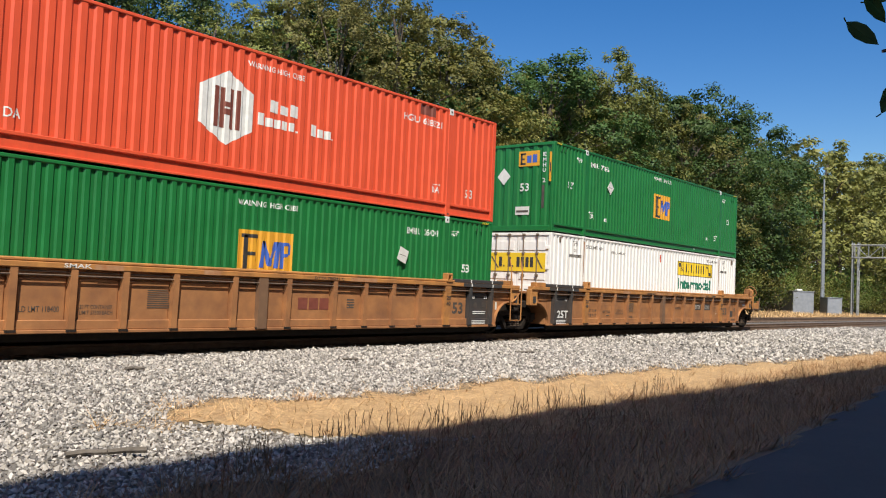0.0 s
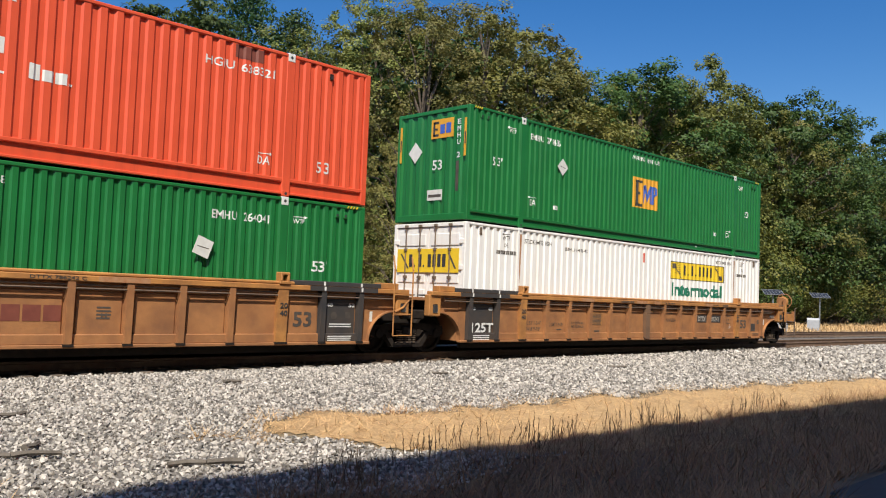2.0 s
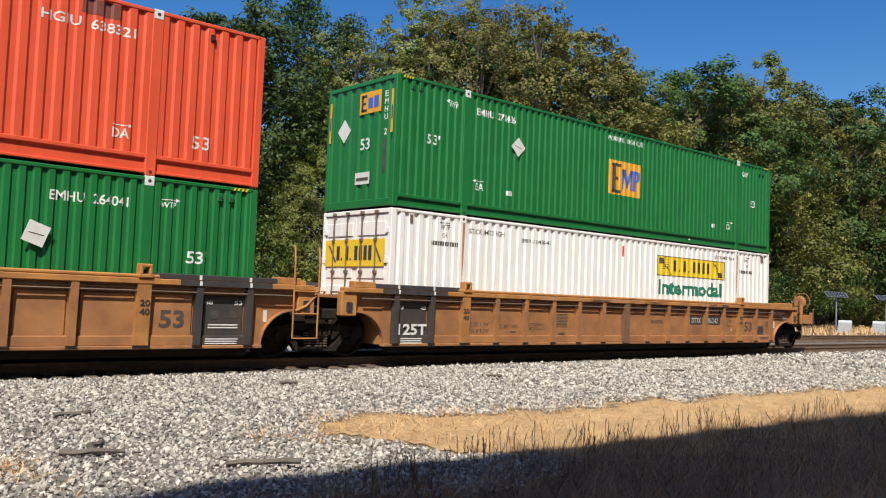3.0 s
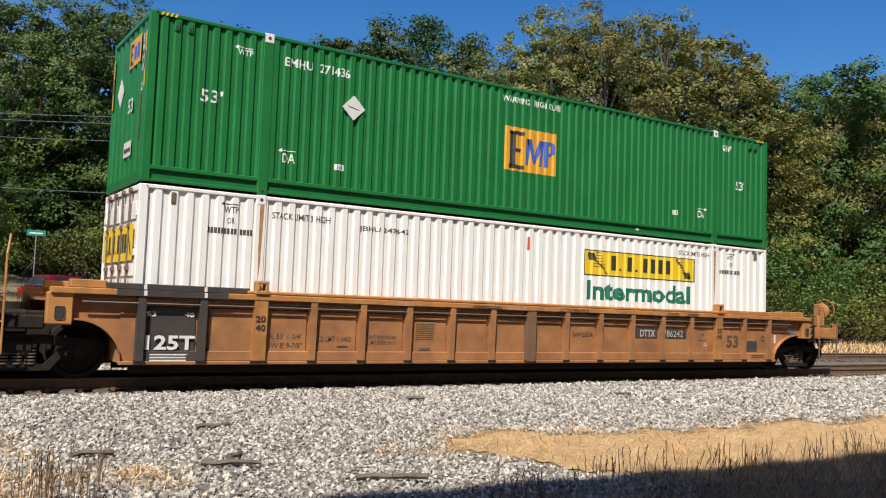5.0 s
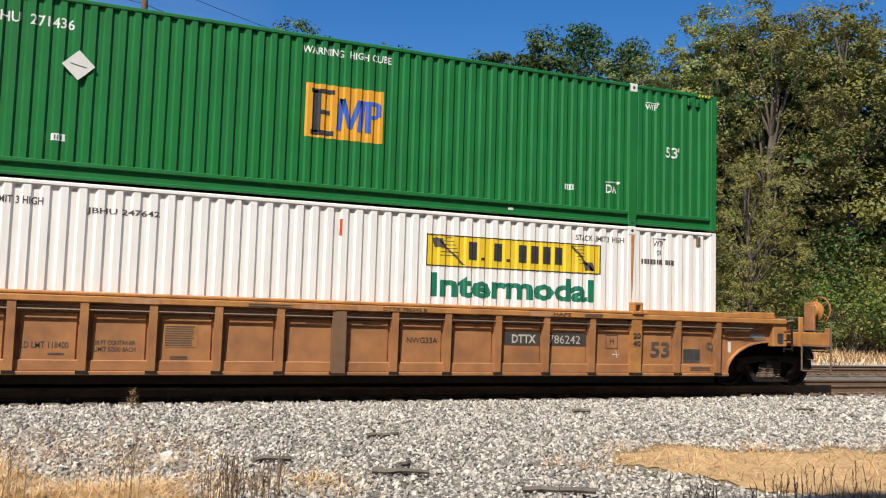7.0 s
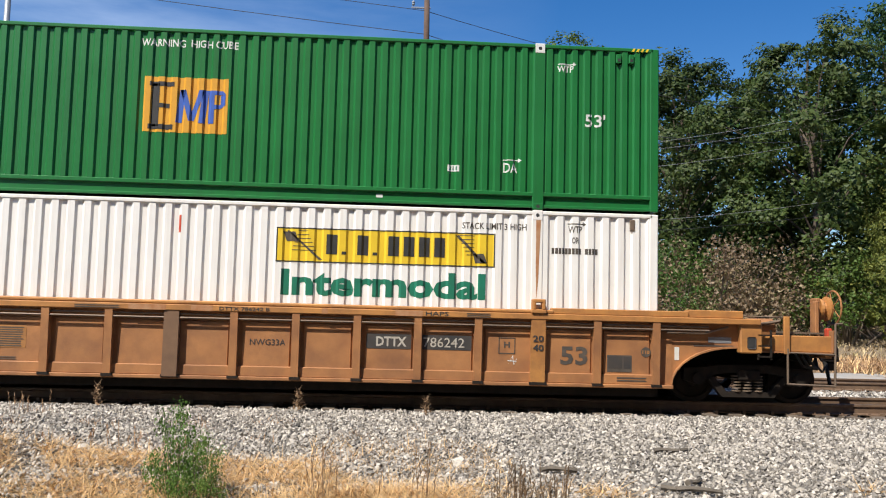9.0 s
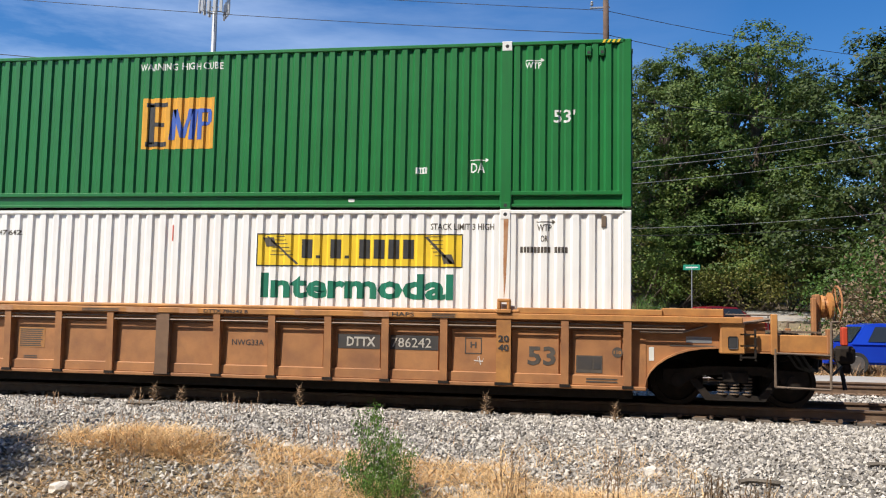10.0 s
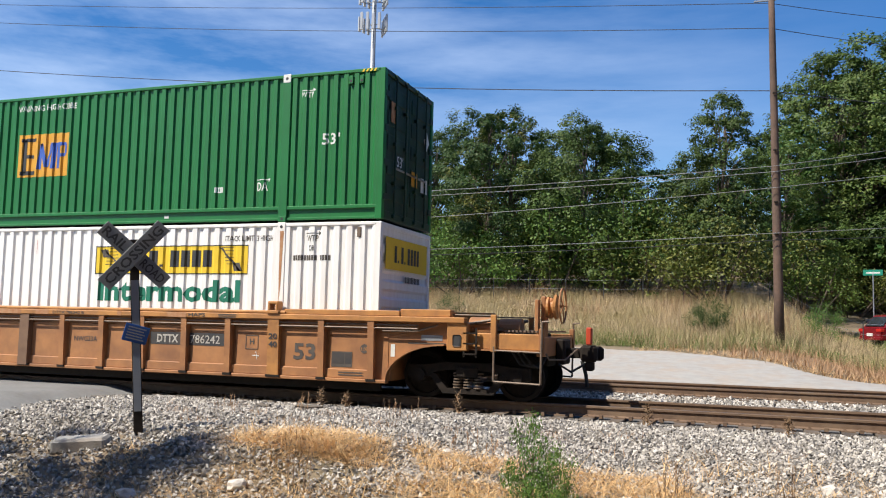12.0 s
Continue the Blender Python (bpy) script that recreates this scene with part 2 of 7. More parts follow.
RUST = surface("rust stain", (0.36, 0.15, 0.06), (0.45, 0.26, 0.14), 9.0, 0.8)
PLACARD = surface("white placard", (0.72, 0.72, 0.68), (0.62, 0.62, 0.58), 8.0, 0.5)
LEAF_OAK = leafy("oak leaves", (0.095, 0.112, 0.023), (0.205, 0.195, 0.044))
LEAF_DARK = leafy("dark green leaves", (0.034, 0.072, 0.016), (0.078, 0.118, 0.026))
LEAF_MID = leafy("mid green leaves", (0.058, 0.098, 0.021), (0.130, 0.160, 0.036))
LEAF_YELLOW = leafy("yellowing leaves", (0.150, 0.160, 0.040), (0.270, 0.248, 0.068))
LEAF_LIME = leafy("fresh green leaves", (0.075, 0.14, 0.024), (0.15, 0.215, 0.045))
LEAF_PINE = leafy("pine needles", (0.028, 0.060, 0.018), (0.058, 0.095, 0.024))
LEAF_DEAD = leafy("dead brown leaves", (0.17, 0.115, 0.07), (0.30, 0.22, 0.14))
LEAF_NEAR = leafy("near dark leaves", (0.03, 0.06, 0.015), (0.05, 0.085, 0.02))


# ---------------------------------------------------------------- mesh helpers
def part(name, bm, material, parent=None, label="", smooth=False):
    """Links a bmesh as one mesh object under a thing or a part."""
    me = bpy.data.meshes.new(name)
    bm.to_mesh(me)
    bm.free()
    me.materials.append(material)
    if smooth:
        me.polygons.foreach_set("use_smooth", [True] * len(me.polygons))
    ob = new(name, me)
    ob.parent = parent
    return tagged(ob, label)


def thing(name, label, category, at=(0, 0, 0), turn=0, group="", kind=""):
    ob = new(name)
    ob.matrix_basis = pose(*at, 0, 0, turn)
    return tagged(ob, label, category, group, kind)


def box(bm, x0, x1, y0, y1, z0, z1, bevel=0.0, m=None):
    vs = [bm.verts.new((x, y, z)) for x in (x0, x1) for y in (y0, y1) for z in (z0, z1)]
    fs = [bm.faces.new([vs[i] for i in q]) for q in ((0, 1, 3, 2), (4, 6, 7, 5), (0, 4, 5, 1), (2, 3, 7, 6), (0, 2, 6, 4), (1, 5, 7, 3))]
    if bevel:
        es = list({e for f in fs for e in f.edges})
        got = bmesh.ops.bevel(bm, geom=es, offset=bevel, segments=1, affect="EDGES")
        vs = list({v for f in got["faces"] for v in f.verts} | {v for v in vs if v.is_valid})
    if m is not None:
        bmesh.ops.transform(bm, matrix=m, verts=vs)
    return bm


def boxed(*args, **kw):
    return box(bmesh.new(), *args, **kw)


def tube(bm, p, q, r0, r1=None, n=8, caps=True):
    """A round bar from p to q."""
    p, q = Vector(p), Vector(q)
    r1 = r0 if r1 is None else r1
    turn = (q - p).to_track_quat("Z", "Y").to_matrix()
    rings = []
    for c, r in ((p, r0), (q, r1)):
        rings.append([bm.verts.new(c + turn @ Vector((r * math.cos(2 * math.pi * i / n), r * math.sin(2 * math.pi * i / n), 0))) for i in range(n)])
    for i in range(n):
        bm.faces.new((rings[0][i], rings[0][(i + 1) % n], rings[1][(i + 1) % n], rings[1][i]))
    if caps:
        bm.faces.new(rings[0][::-1])
        bm.faces.new(rings[1])
    return bm


def sweep(bm, points, radii, n=6):
    """One continuous round bar through the points."""
    pts = [Vector(p) for p in points]
    rings = []
    for i, p in enumerate(pts):
        way = (pts[min(i + 1, len(pts) - 1)] - pts[max(i - 1, 0)]).normalized()
        turn = way.to_track_quat("Z", "Y").to_matrix()
        rings.append([bm.verts.new(p + turn @ Vector((radii[i] * math.cos(2 * math.pi * k / n), radii[i] * math.sin(2 * math.pi * k / n), 0))) for k in range(n)])
    for a, b in zip(rings, rings[1:]):
        for k in range(n):
            bm.faces.new((a[k], a[(k + 1) % n], b[(k + 1) % n], b[k]))
    bm.faces.new(rings[0][::-1])
    bm.faces.new(rings[-1])
    return bm


def bent(bm, points, r, n=6):
    """A round bar through several points."""
    for p, q in zip(points, points[1:]):
        tube(bm, p, q, r, n=n)
    return bm


def plate(bm, outline, y0, y1):
    """An upright plate: an outline in x and z, from y0 to y1."""
    a = [bm.verts.new((x, y0, z)) for x, z in outline]
    b = [bm.verts.new((x, y1, z)) for x, z in outline]
    bm.faces.new(a)
    bm.faces.new(b[::-1])
    for i in range(len(a)):
        j = (i + 1) % len(a)
        bm.faces.new((a[i], b[i], b[j], a[j]))
    bmesh.ops.recalc_face_normals(bm, faces=bm.faces[:])
    return bm


def lathe(bm, profile, m, n=24):
    """A turned body: (radius, along) pairs round the local y axis."""
    rings = [[bm.verts.new(m @ Vector((r * math.cos(2 * math.pi * i / n), a, r * math.sin(2 * math.pi * i / n)))) for i in range(n)] for r, a in profile]
    for ra, rb in zip(rings, rings[1:]):
        for i in range(n):
            bm.faces.new((ra[i], ra[(i + 1) % n], rb[(i + 1) % n], rb[i]))
    bm.faces.new(rings[0][::-1])
    bm.faces.new(rings[-1])
    bmesh.ops.recalc_face_normals(bm, faces=bm.faces[:])
    return bm


def many(name, template, faces, places, turns, scales, material, label="", category="", parent=None):
    """One mesh of kind stuff, made of many small pieces: a template set at places with 3x3 turns and scales."""
    tv = np.asarray(template, dtype=np.float64)
    if tv.ndim == 2:
        tv = np.broadcast_to(tv, (len(places), *tv.shape))
    v = np.einsum("nij,nvj->nvi", turns, tv * np.asarray(scales)[:, None, :]) + np.asarray(places)[:, None, :]
    n, k = v.shape[:2]
    f = np.asarray(faces)
    loops = (f[None] + (np.arange(n) * k)[:, None, None]).reshape(-1)
    me = bpy.data.meshes.new(name)
    me.vertices.add(n * k)
    me.vertices.foreach_set("co", v.reshape(-1))
    me.loops.add(len(loops))
    me.loops.foreach_set("vertex_index", loops.astype(np.int32))
    me.polygons.add(n * len(f))
    me.polygons.foreach_set("loop_start", np.arange(n * len(f), dtype=np.int32) * f.shape[1])
    me.polygons.foreach_set("use_smooth", np.zeros(n * len(f), dtype=bool))
    me.update(calc_edges=True)
    me.materials.append(material)
    ob = new(name, me)
    ob.parent = parent
    return tagged(ob, label, category, kind="" if parent else "stuff")


def spins(n, rng, tilt=math.pi):
    """Random turns."""
    a, b, c = rng.uniform(0, 2 * math.pi, n), rng.uniform(-tilt, tilt, n), rng.uniform(-tilt, tilt, n)
    ca, sa, cb, sb, cc, sc = np.cos(a), np.sin(a), np.cos(b), np.sin(b), np.cos(c), np.sin(c)
    z, o = np.zeros(n), np.ones(n)
    rz = np.stack([ca, -sa, z, sa, ca, z, z, z, o], 1).reshape(n, 3, 3)
    ry = np.stack([cb, z, sb, z, o, z, -sb, z, cb], 1).reshape(n, 3, 3)
    rx = np.stack([o, z, z, z, cc, -sc, z, sc, cc], 1).reshape(n, 3, 3)
    return rz @ ry @ rx


# ---------------------------------------------------------------- ground
def smooth(a, b, v):
    u = np.clip((v - a) / (b - a), 0, 1)
    return u * u * (3 - 2 * u)


def road_swing(x):
    """How far the road's edge swings towards the tracks along x."""
    return np.clip(0.075 * (np.asarray(x, float) - 6.5), 0.0, 1.1)


def ground_z(x, y):
    """Height of the ground: road, dip, ballast shoulder, tracks, then the bank beyond."""
    x, y = np.asarray(x, float), np.asarray(y, float)
    right = np.interp(y - road_swing(x) * smooth(7.5, 4.0, y), [-200, 2.9, 3.6, 5.2, 7.2, 9.5, 11.5, 13.2, 13.9, 17.4, 18.6, 22.2, 24, 30, 37, 60, 90, 200, 900], [-.3, -.3, -.52, -.66, -.52, -.33, -.24, -.19, -.19, -.2, -.13, -.12, .0, .1, .7, 4.5, 9, 13, 20])
    left = np.interp(y, [-200, 2.9, 4.0, 6.2, 7.6, 8.6, 9.6, 13.2, 13.9, 17.4, 18.6, 22.2, 24, 28, 31, 35, 44, 60, 90, 200, 900], [-.3, -.3, -.6, -.8, -.55, -.18, -.03, -.12, -.18, -.2, -.13, -.12, .05, .55, .95, 1.5, 2.9, 5.5, 10, 14, 20])
    mid_far = np.interp(y, [23, 28, 45, 52, 62, 75, 100, 200, 900], [0, .09, .77, 1.6, 2.6, 5, 10, 14, 20])
    w = smooth(-1.5, -5.5, x)
    z = right * (1 - w) + left * w
    wl_ = smooth(4.5, 0.5, x)
    far_left = left * wl_ + mid_far * (1 - wl_)
    wr = smooth(16, 40, x)
    far = far_left * (1 - wr) + right * wr
    z = np.where(y > 23.5, far, z)
    lump = 0.5 * np.sin(x * 1.3 + 0.7 * y) * np.sin(y * 1.7 - 0.4 * x) + 0.5 * np.sin(x * 3.1 - y * 2.3)
    off = smooth(12.5, 10.5, y) * smooth(2.9, 4.5, y) + smooth(27, 32, y) * 2.0
    return z + 0.035 * lump * off


def sheet(name, xs, ys, keep, lift, material, label, category):
    """A piece of the ground on a grid, where keep(x, y) holds."""
    bm = bmesh.new()
    gx, gy = np.meshgrid(xs, ys, indexing="ij")
    gz = ground_z(gx, gy) + (lift(gx, gy) if callable(lift) else lift)
    ok = keep(gx, gy)
    vs = {}
    for i in range(len(xs) - 1):
        for j in range(len(ys) - 1):
            if ok[i, j] and ok[i + 1, j] and ok[i, j + 1] and ok[i + 1, j + 1]:
                q = []
                for a, b in ((i, j), (i + 1, j), (i + 1, j + 1), (i, j + 1)):
                    if (a, b) not in vs:
                        vs[a, b] = bm.verts.new((gx[a, b], gy[a, b], gz[a, b]))
                    q.append(vs[a, b])
                bm.faces.new(q)
    ob = part(name, bm, material, smooth=True)
    return tagged(ob, label, category, kind="structure")


XS = np.concatenate([[-900, -400, -200, -120, -80, -60, -45, -35], np.arange(-28, 45, 0.5), np.arange(45, 130, 3), [140, 170, 220, 400, 900]])
YS = np.concatenate([[-900, -300, -100, -40, -15, -6, -2, 0, 1.5], np.arange(2.4, 14.2, 0.3), np.arange(14.5, 50, 0.75), [52, 56, 60, 70, 85, 110, 150, 220, 400, 900]])
sheet("ground", XS, YS, lambda x, y: x > -1e9, 0.0, SOIL, "dry brown soil with thatch and weeds beside the railway", "ground")


def patch_far(x):
    """Far edge of the straw strip beside the ballast."""
    return np.interp(x, [5.9, 6.3, 7.2, 8.3, 9.1, 11, 14.5, 19, 22.3, 27, 37, 120], [8.9, 9.3, 9.65, 9.4, 9.05, 9.15, 8.95, 8.8, 8.5, 8.0, 7.6, 7.0]) + 0.12 * np.sin(x * 2.1) + 0.08 * np.sin(x * 5.3)


def patch_near(x):
    return np.interp(x, [5.9, 6.3, 6.6, 7.0, 8.0, 10, 12, 120], [8.9, 8.6, 8.15, 7.65, 6.9, 6.2, 5.6, 4.6])


def in_straw(x, y):
    return (x > 5.2) & (y < patch_far(x) - 0.05) & (y > np.maximum(patch_near(x), 6.2 + 0.2 * np.sin(x * 1.7)))


def on_ballast(x, y):
    straw = (x > 5.2) & (y < patch_far(x)) & (y > patch_near(x))
    near = np.where(x > -1.5, 6.3 + 0.3 * np.sin(x * 1.7), 8.8 + 0.25 * np.sin(x * 2.3)) + 0 * y
    near = np.where((x > -1.5) & (x < 1.5), 8.8 + (x + 1.5) / 3 * -2.3, near)
    near = np.where(x > 9, 6.9, near)
    return (y > near) & (y < 22.6) & ~straw


BX = np.concatenate([np.arange(-40, 46, 0.3), np.arange(46, 240, 2)])
BY = np.arange(6.0, 22.7, 0.3)
sheet("ballast_bed", BX, BY, on_ballast, 0.012, BED, "packed grey crushed-stone bed under the tracks", "ballast")
sheet("straw_mat", np.concatenate([np.arange(5, 30, 0.16), np.arange(30, 140, 1.0)]), np.arange(2.8, 10.2, 0.16), in_straw, 0.016, STRAWMAT, "matted pale straw over the verge", "grass")
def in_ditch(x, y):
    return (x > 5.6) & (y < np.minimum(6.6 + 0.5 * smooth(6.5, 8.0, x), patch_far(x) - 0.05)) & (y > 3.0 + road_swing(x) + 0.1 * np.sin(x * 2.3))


# sheet of the shade-darkened mat where the building's shadow lies
sheet("ditch_thatch", np.concatenate([np.arange(5, 30, 0.2), np.arange(30, 140, 1.0)]), np.arange(2.8, 7.4, 0.2), in_ditch, 0.010, DITCHMAT, "brown thatch in the ditch, coloured darker for the shade there", "grass")
sheet("road", np.concatenate([[-200., -60, -30, -15], np.arange(0, 40, 1.0), [40, 60, 120, 300]]), np.concatenate([[-9., -6, -3, 0], np.arange(1.5, 4.2, 0.1)]), lambda x, y: y < 2.9 + road_swing(x) + 0.03 * np.sin(x * 3.1), 0.03, ASPHALT, "dark asphalt road in shade parallel to the tracks", "road")


def apron_far(x):
    return np.interp(x, [-60, -12, -4, -1, 0.6, 1.8, 3.2, 40], [29.5, 29.3, 29.0, 28.5, 27.4, 26.0, 25.1, 24.8]) + 0.12 * np.sin(x * 1.9)


def on_apron(x, y):
    far_edge = apron_far(x)
    near_edge = np.interp(x, [-60, 40], [22.7, 22.9])
    return (y < far_edge) & (y > near_edge) & (x < 30)


sheet("apron", np.concatenate([np.arange(-40, -14, 0.5), np.arange(-14, 6, 0.08), np.arange(6, 31, 0.3)]), np.arange(22.5, 30, 0.08), on_apron, 0.02, PALE, "bleached cracked asphalt apron beyond the far track", "road")
sheet("side_street", np.arange(3, 60, 1.0), np.arange(50, 62, 0.75), lambda x, y: (y > 52 + 0.05 * x) & (y < 60) & (x > 7 - (y - 52) * 0.1), 0.03, PALE, "pale asphalt street beyond the weeds", "road")


def crossing_edge(y):
    return np.interp(y, [2.4, 7, 9.5, 13.9], [-15, -12.6, -9.8, -11.6]) + 0.12 * np.sin(y * 2.7) + 0.06 * np.sin(y * 7.1)


sheet("crossing", np.arange(-24, -8.4, 0.2), np.arange(2.4, 22.9, 0.2), lambda x, y: x < crossing_edge(y) + 0.25,
      lambda x, y: 0.17 * smooth(0.05, -0.9, x - crossing_edge(y)) - 0.02, GREYROAD, "grey asphalt of the level crossing over the tracks", "road")


# ---------------------------------------------------------------- tracks
def rail_mesh(x0, x1):
    outline = [(-0.07, 0), (0.07, 0), (0.07, 0.012), (0.012, 0.03), (0.012, 0.13), (0.036, 0.145), (0.036, 0.176), (0.028, 0.183), (-0.028, 0.183), (-0.036, 0.176), (-0.036, 0.145), (-0.012, 0.13), (-0.012, 0.03), (-0.07, 0.012)]
    bm = bmesh.new()
    rings = [[bm.verts.new((x, y, z)) for y, z in outline] for x in (x0, x1)]
    k = len(outline)
    for i in range(k):
        bm.faces.new((rings[0][i], rings[0][(i + 1) % k], rings[1][(i + 1) % k], rings[1][i]))
    bm.faces.new(rings[0])
    bm.faces.new(rings[1][::-1])
    bmesh.ops.recalc_face_normals(bm, faces=bm.faces[:])
    return bm


def track(mid, top, label):
    root = thing("railway_track", label, "railway track", (0, mid, top - 0.183), kind="structure")
    for side in (-0.753, 0.753):
        r = part("rail", rail_mesh(-70, 260), RAILSIDE, root)
        r.location.y = side
        part("rail_head", boxed(-70, 260, -0.022, 0.022, 0.1835, 0.1845), RAILTOP, r, "polished running surface")
    return root


track_near = track(MID, RAIL, "near railway track with rusty rails on wooden ties")
track_far = track(MID_2, RAIL_2, "far railway track with rusty rails on wooden ties")


# ---------------------------------------------------------------- containers
LONG, TALL, HALF = 16.154, 2.885, 1.30
POST = 5.995                                    # lifting posts from the middle


class Wave:
    """The corrugation of a container's side: how far the sheet lies behind its outer face at x."""
    def __init__(self, pitch, depth=0.036, start=-LONG / 2):
        self.pitch, self.depth, self.start = pitch, depth, start
        self.knots = [(0.0, 0.0), (0.40, 0.0), (0.55, 1.0), (0.85, 1.0), (1.0, 0.0)]

    def at(self, x):
        u = ((x - self.start) / self.pitch) % 1.0
        for (a, va), (b, vb) in zip(self.knots, self.knots[1:]):
            if u <= b + 1e-9:
                return self.depth * (va + (vb - va) * (u - a) / (b - a))
        return 0.0

    def breaks(self, x0, x1):
        got = []
        k = math.floor((x0 - self.start) / self.pitch) - 1
        while self.start + k * self.pitch < x1:
            got += [self.start + (k + u) * self.pitch for u, _ in self.knots[:-1]]
            k += 1
        return [x for x in got if x0 + 1e-4 < x < x1 - 1e-4]


FLAT = Wave(1.0, 0.0)


def corrugated(wave, x0, x1, z0, z1, face):
    """A corrugated sheet from x0 to x1, its outer face at y = face, turned to -y."""
    bm = bmesh.new()
    xs = [x0] + wave.breaks(x0, x1) + [x1]
    low = [bm.verts.new((x, face + wave.at(x), z0)) for x in xs]
    top = [bm.verts.new((x, face + wave.at(x), z1)) for x in xs]
    for i in range(len(xs) - 1):
        bm.faces.new((low[i], low[i + 1], top[i + 1], top[i]))
    return bm


def written(text, size, slim=1.0, bold=0.003):
    """Flat letters in x and z, their lower left corner at the origin."""
    cu = bpy.data.curves.new("letters", "FONT")
    cu.body, cu.size, cu.fill_mode, cu.resolution_u, cu.offset = text, size, "FRONT", 2, bold
    ob = bpy.data.objects.new("letters", cu)
    scene.collection.objects.link(ob)
    me = bpy.data.meshes.new_from_object(ob.evaluated_get(bpy.context.evaluated_depsgraph_get()))
    bm = bmesh.new()
    bm.from_mesh(me)
    bpy.data.objects.remove(ob)
    bpy.data.curves.remove(cu)
    bpy.data.meshes.remove(me)
    for v in bm.verts:
        v.co = (v.co.x * slim, 0, v.co.y)
    return bm


def spread(bm, x0, x1, z0, z1):
    """Stretch flat letters over a field."""
    xs, zs = [v.co.x for v in bm.verts], [v.co.z for v in bm.verts]
    a, b, c, d = min(xs), max(xs), min(zs), max(zs)
    for v in bm.verts:
        v.co = (x0 + (v.co.x - a) / (b - a) * (x1 - x0), 0, z0 + (v.co.z - c) / (d - c) * (z1 - z0))
    return bm


def flat(bm, *points):
    bm.faces.new([bm.verts.new((x, 0, z)) for x, z in points])
    return bm


def panel(x0, x1, z0, z1):
    return flat(bmesh.new(), (x0, z0), (x1, z0), (x1, z1), (x0, z1))


def bars(word, x0, x1, z0, z1, gap=0.22, small=0.72):
    """Plain bars in place of the letters of a word that is not to be written."""
    bm = bmesh.new()
    step = (x1 - x0) / len(word)
    for i, c in enumerate(word):
        if c in " .,":
            if c != " ":
                flat(bm, (x0 + i * step, z0), (x0 + (i + 0.3) * step, z0), (x0 + (i + 0.3) * step, z0 + 0.15 * (z1 - z0)), (x0 + i * step, z0 + 0.15 * (z1 - z0)))
            continue
        top = z1 if c.isupper() or c in "bldtkhf" or c.isdigit() else z0 + small * (z1 - z0)
        a, b = x0 + i * step, x0 + (i + 1 - gap) * step
        if c in "il1":
            a, b = a + 0.25 * step, b - 0.2 * step
        flat(bm, (a, z0), (b, z0), (b, top), (a, top))
    return bm


SETS = ("sign_bars", "name_bars", "marking_bars", "sign_line")


def paint_on(name, bm, wave, face, material, parent, label="", lift=0.004):
    """Lay a flat marking on a corrugated side, following the sheet; bars become one part each."""
    if name in SETS and len(bm.faces) > 1:
        for one in each_face(bm):
            got = paint_on(name.replace("_bars", "_bar"), one, wave, face, material, parent, label, lift)
        bm.free()
        return got
    xs = [v.co.x for v in bm.verts]
    for x in wave.breaks(min(xs), max(xs)) if wave.depth else []:
        bmesh.ops.bisect_plane(bm, geom=bm.verts[:] + bm.edges[:] + bm.faces[:], plane_co=(x, 0, 0), plane_no=(1, 0, 0), dist=1e-5)
    for v in bm.verts:
        v.co.y = face + wave.at(v.co.x) - lift
    return part(name, bm, material, parent, label)


def each_face(bm):
    """The faces of a flat marking, each as a bmesh of its own."""
    for f in bm.faces:
        one = bmesh.new()
        one.faces.new([one.verts.new(v.co) for v in f.verts])
        yield one


def on_end(name, bm, x, sign, material, parent, label="", lift=0.006):
    """Lay a flat marking (x to its right) on an end of a container: sign -1 for the end towards -x."""
    if name in SETS and len(bm.faces) > 1:
        for one in each_face(bm):
            got = on_end(name.replace("_bars", "_bar"), one, x, sign, material, parent, label, lift)
        bm.free()
        return got
    for v in bm.verts:
        a, z = v.co.x, v.co.z
        v.co = (x + sign * lift, -a if sign < 0 else a, z)
    if sign < 0:
        for f in bm.faces:
            f.normal_flip()
    return part(name, bm, material, parent, label)


def castings(root, paint, white):
    for x in (-POST, POST):
        for z0, z1, m in ((TALL - 0.17, TALL + 0.005, white), (-0.005, 0.115, paint)):
            for side in (-1, 1):
                bm = bmesh.new()
                y0, y1 = sorted((side * (HALF + 0.006), side * (HALF - 0.16)))
                box(bm, x - 0.09, x + 0.09, y0, y1, z0, z1, 0.012)
                c = part("corner_casting", bm, m, root)
                if side < 0:
                    lathe_hole = bmesh.new()
                    tube(lathe_hole, (x, y0 - 0.001, (z0 + z1) / 2), (x, y0 + 0.02, (z0 + z1) / 2), 0.032, n=10)
                    part("casting_hole", lathe_hole, BLACK_MARK, c)


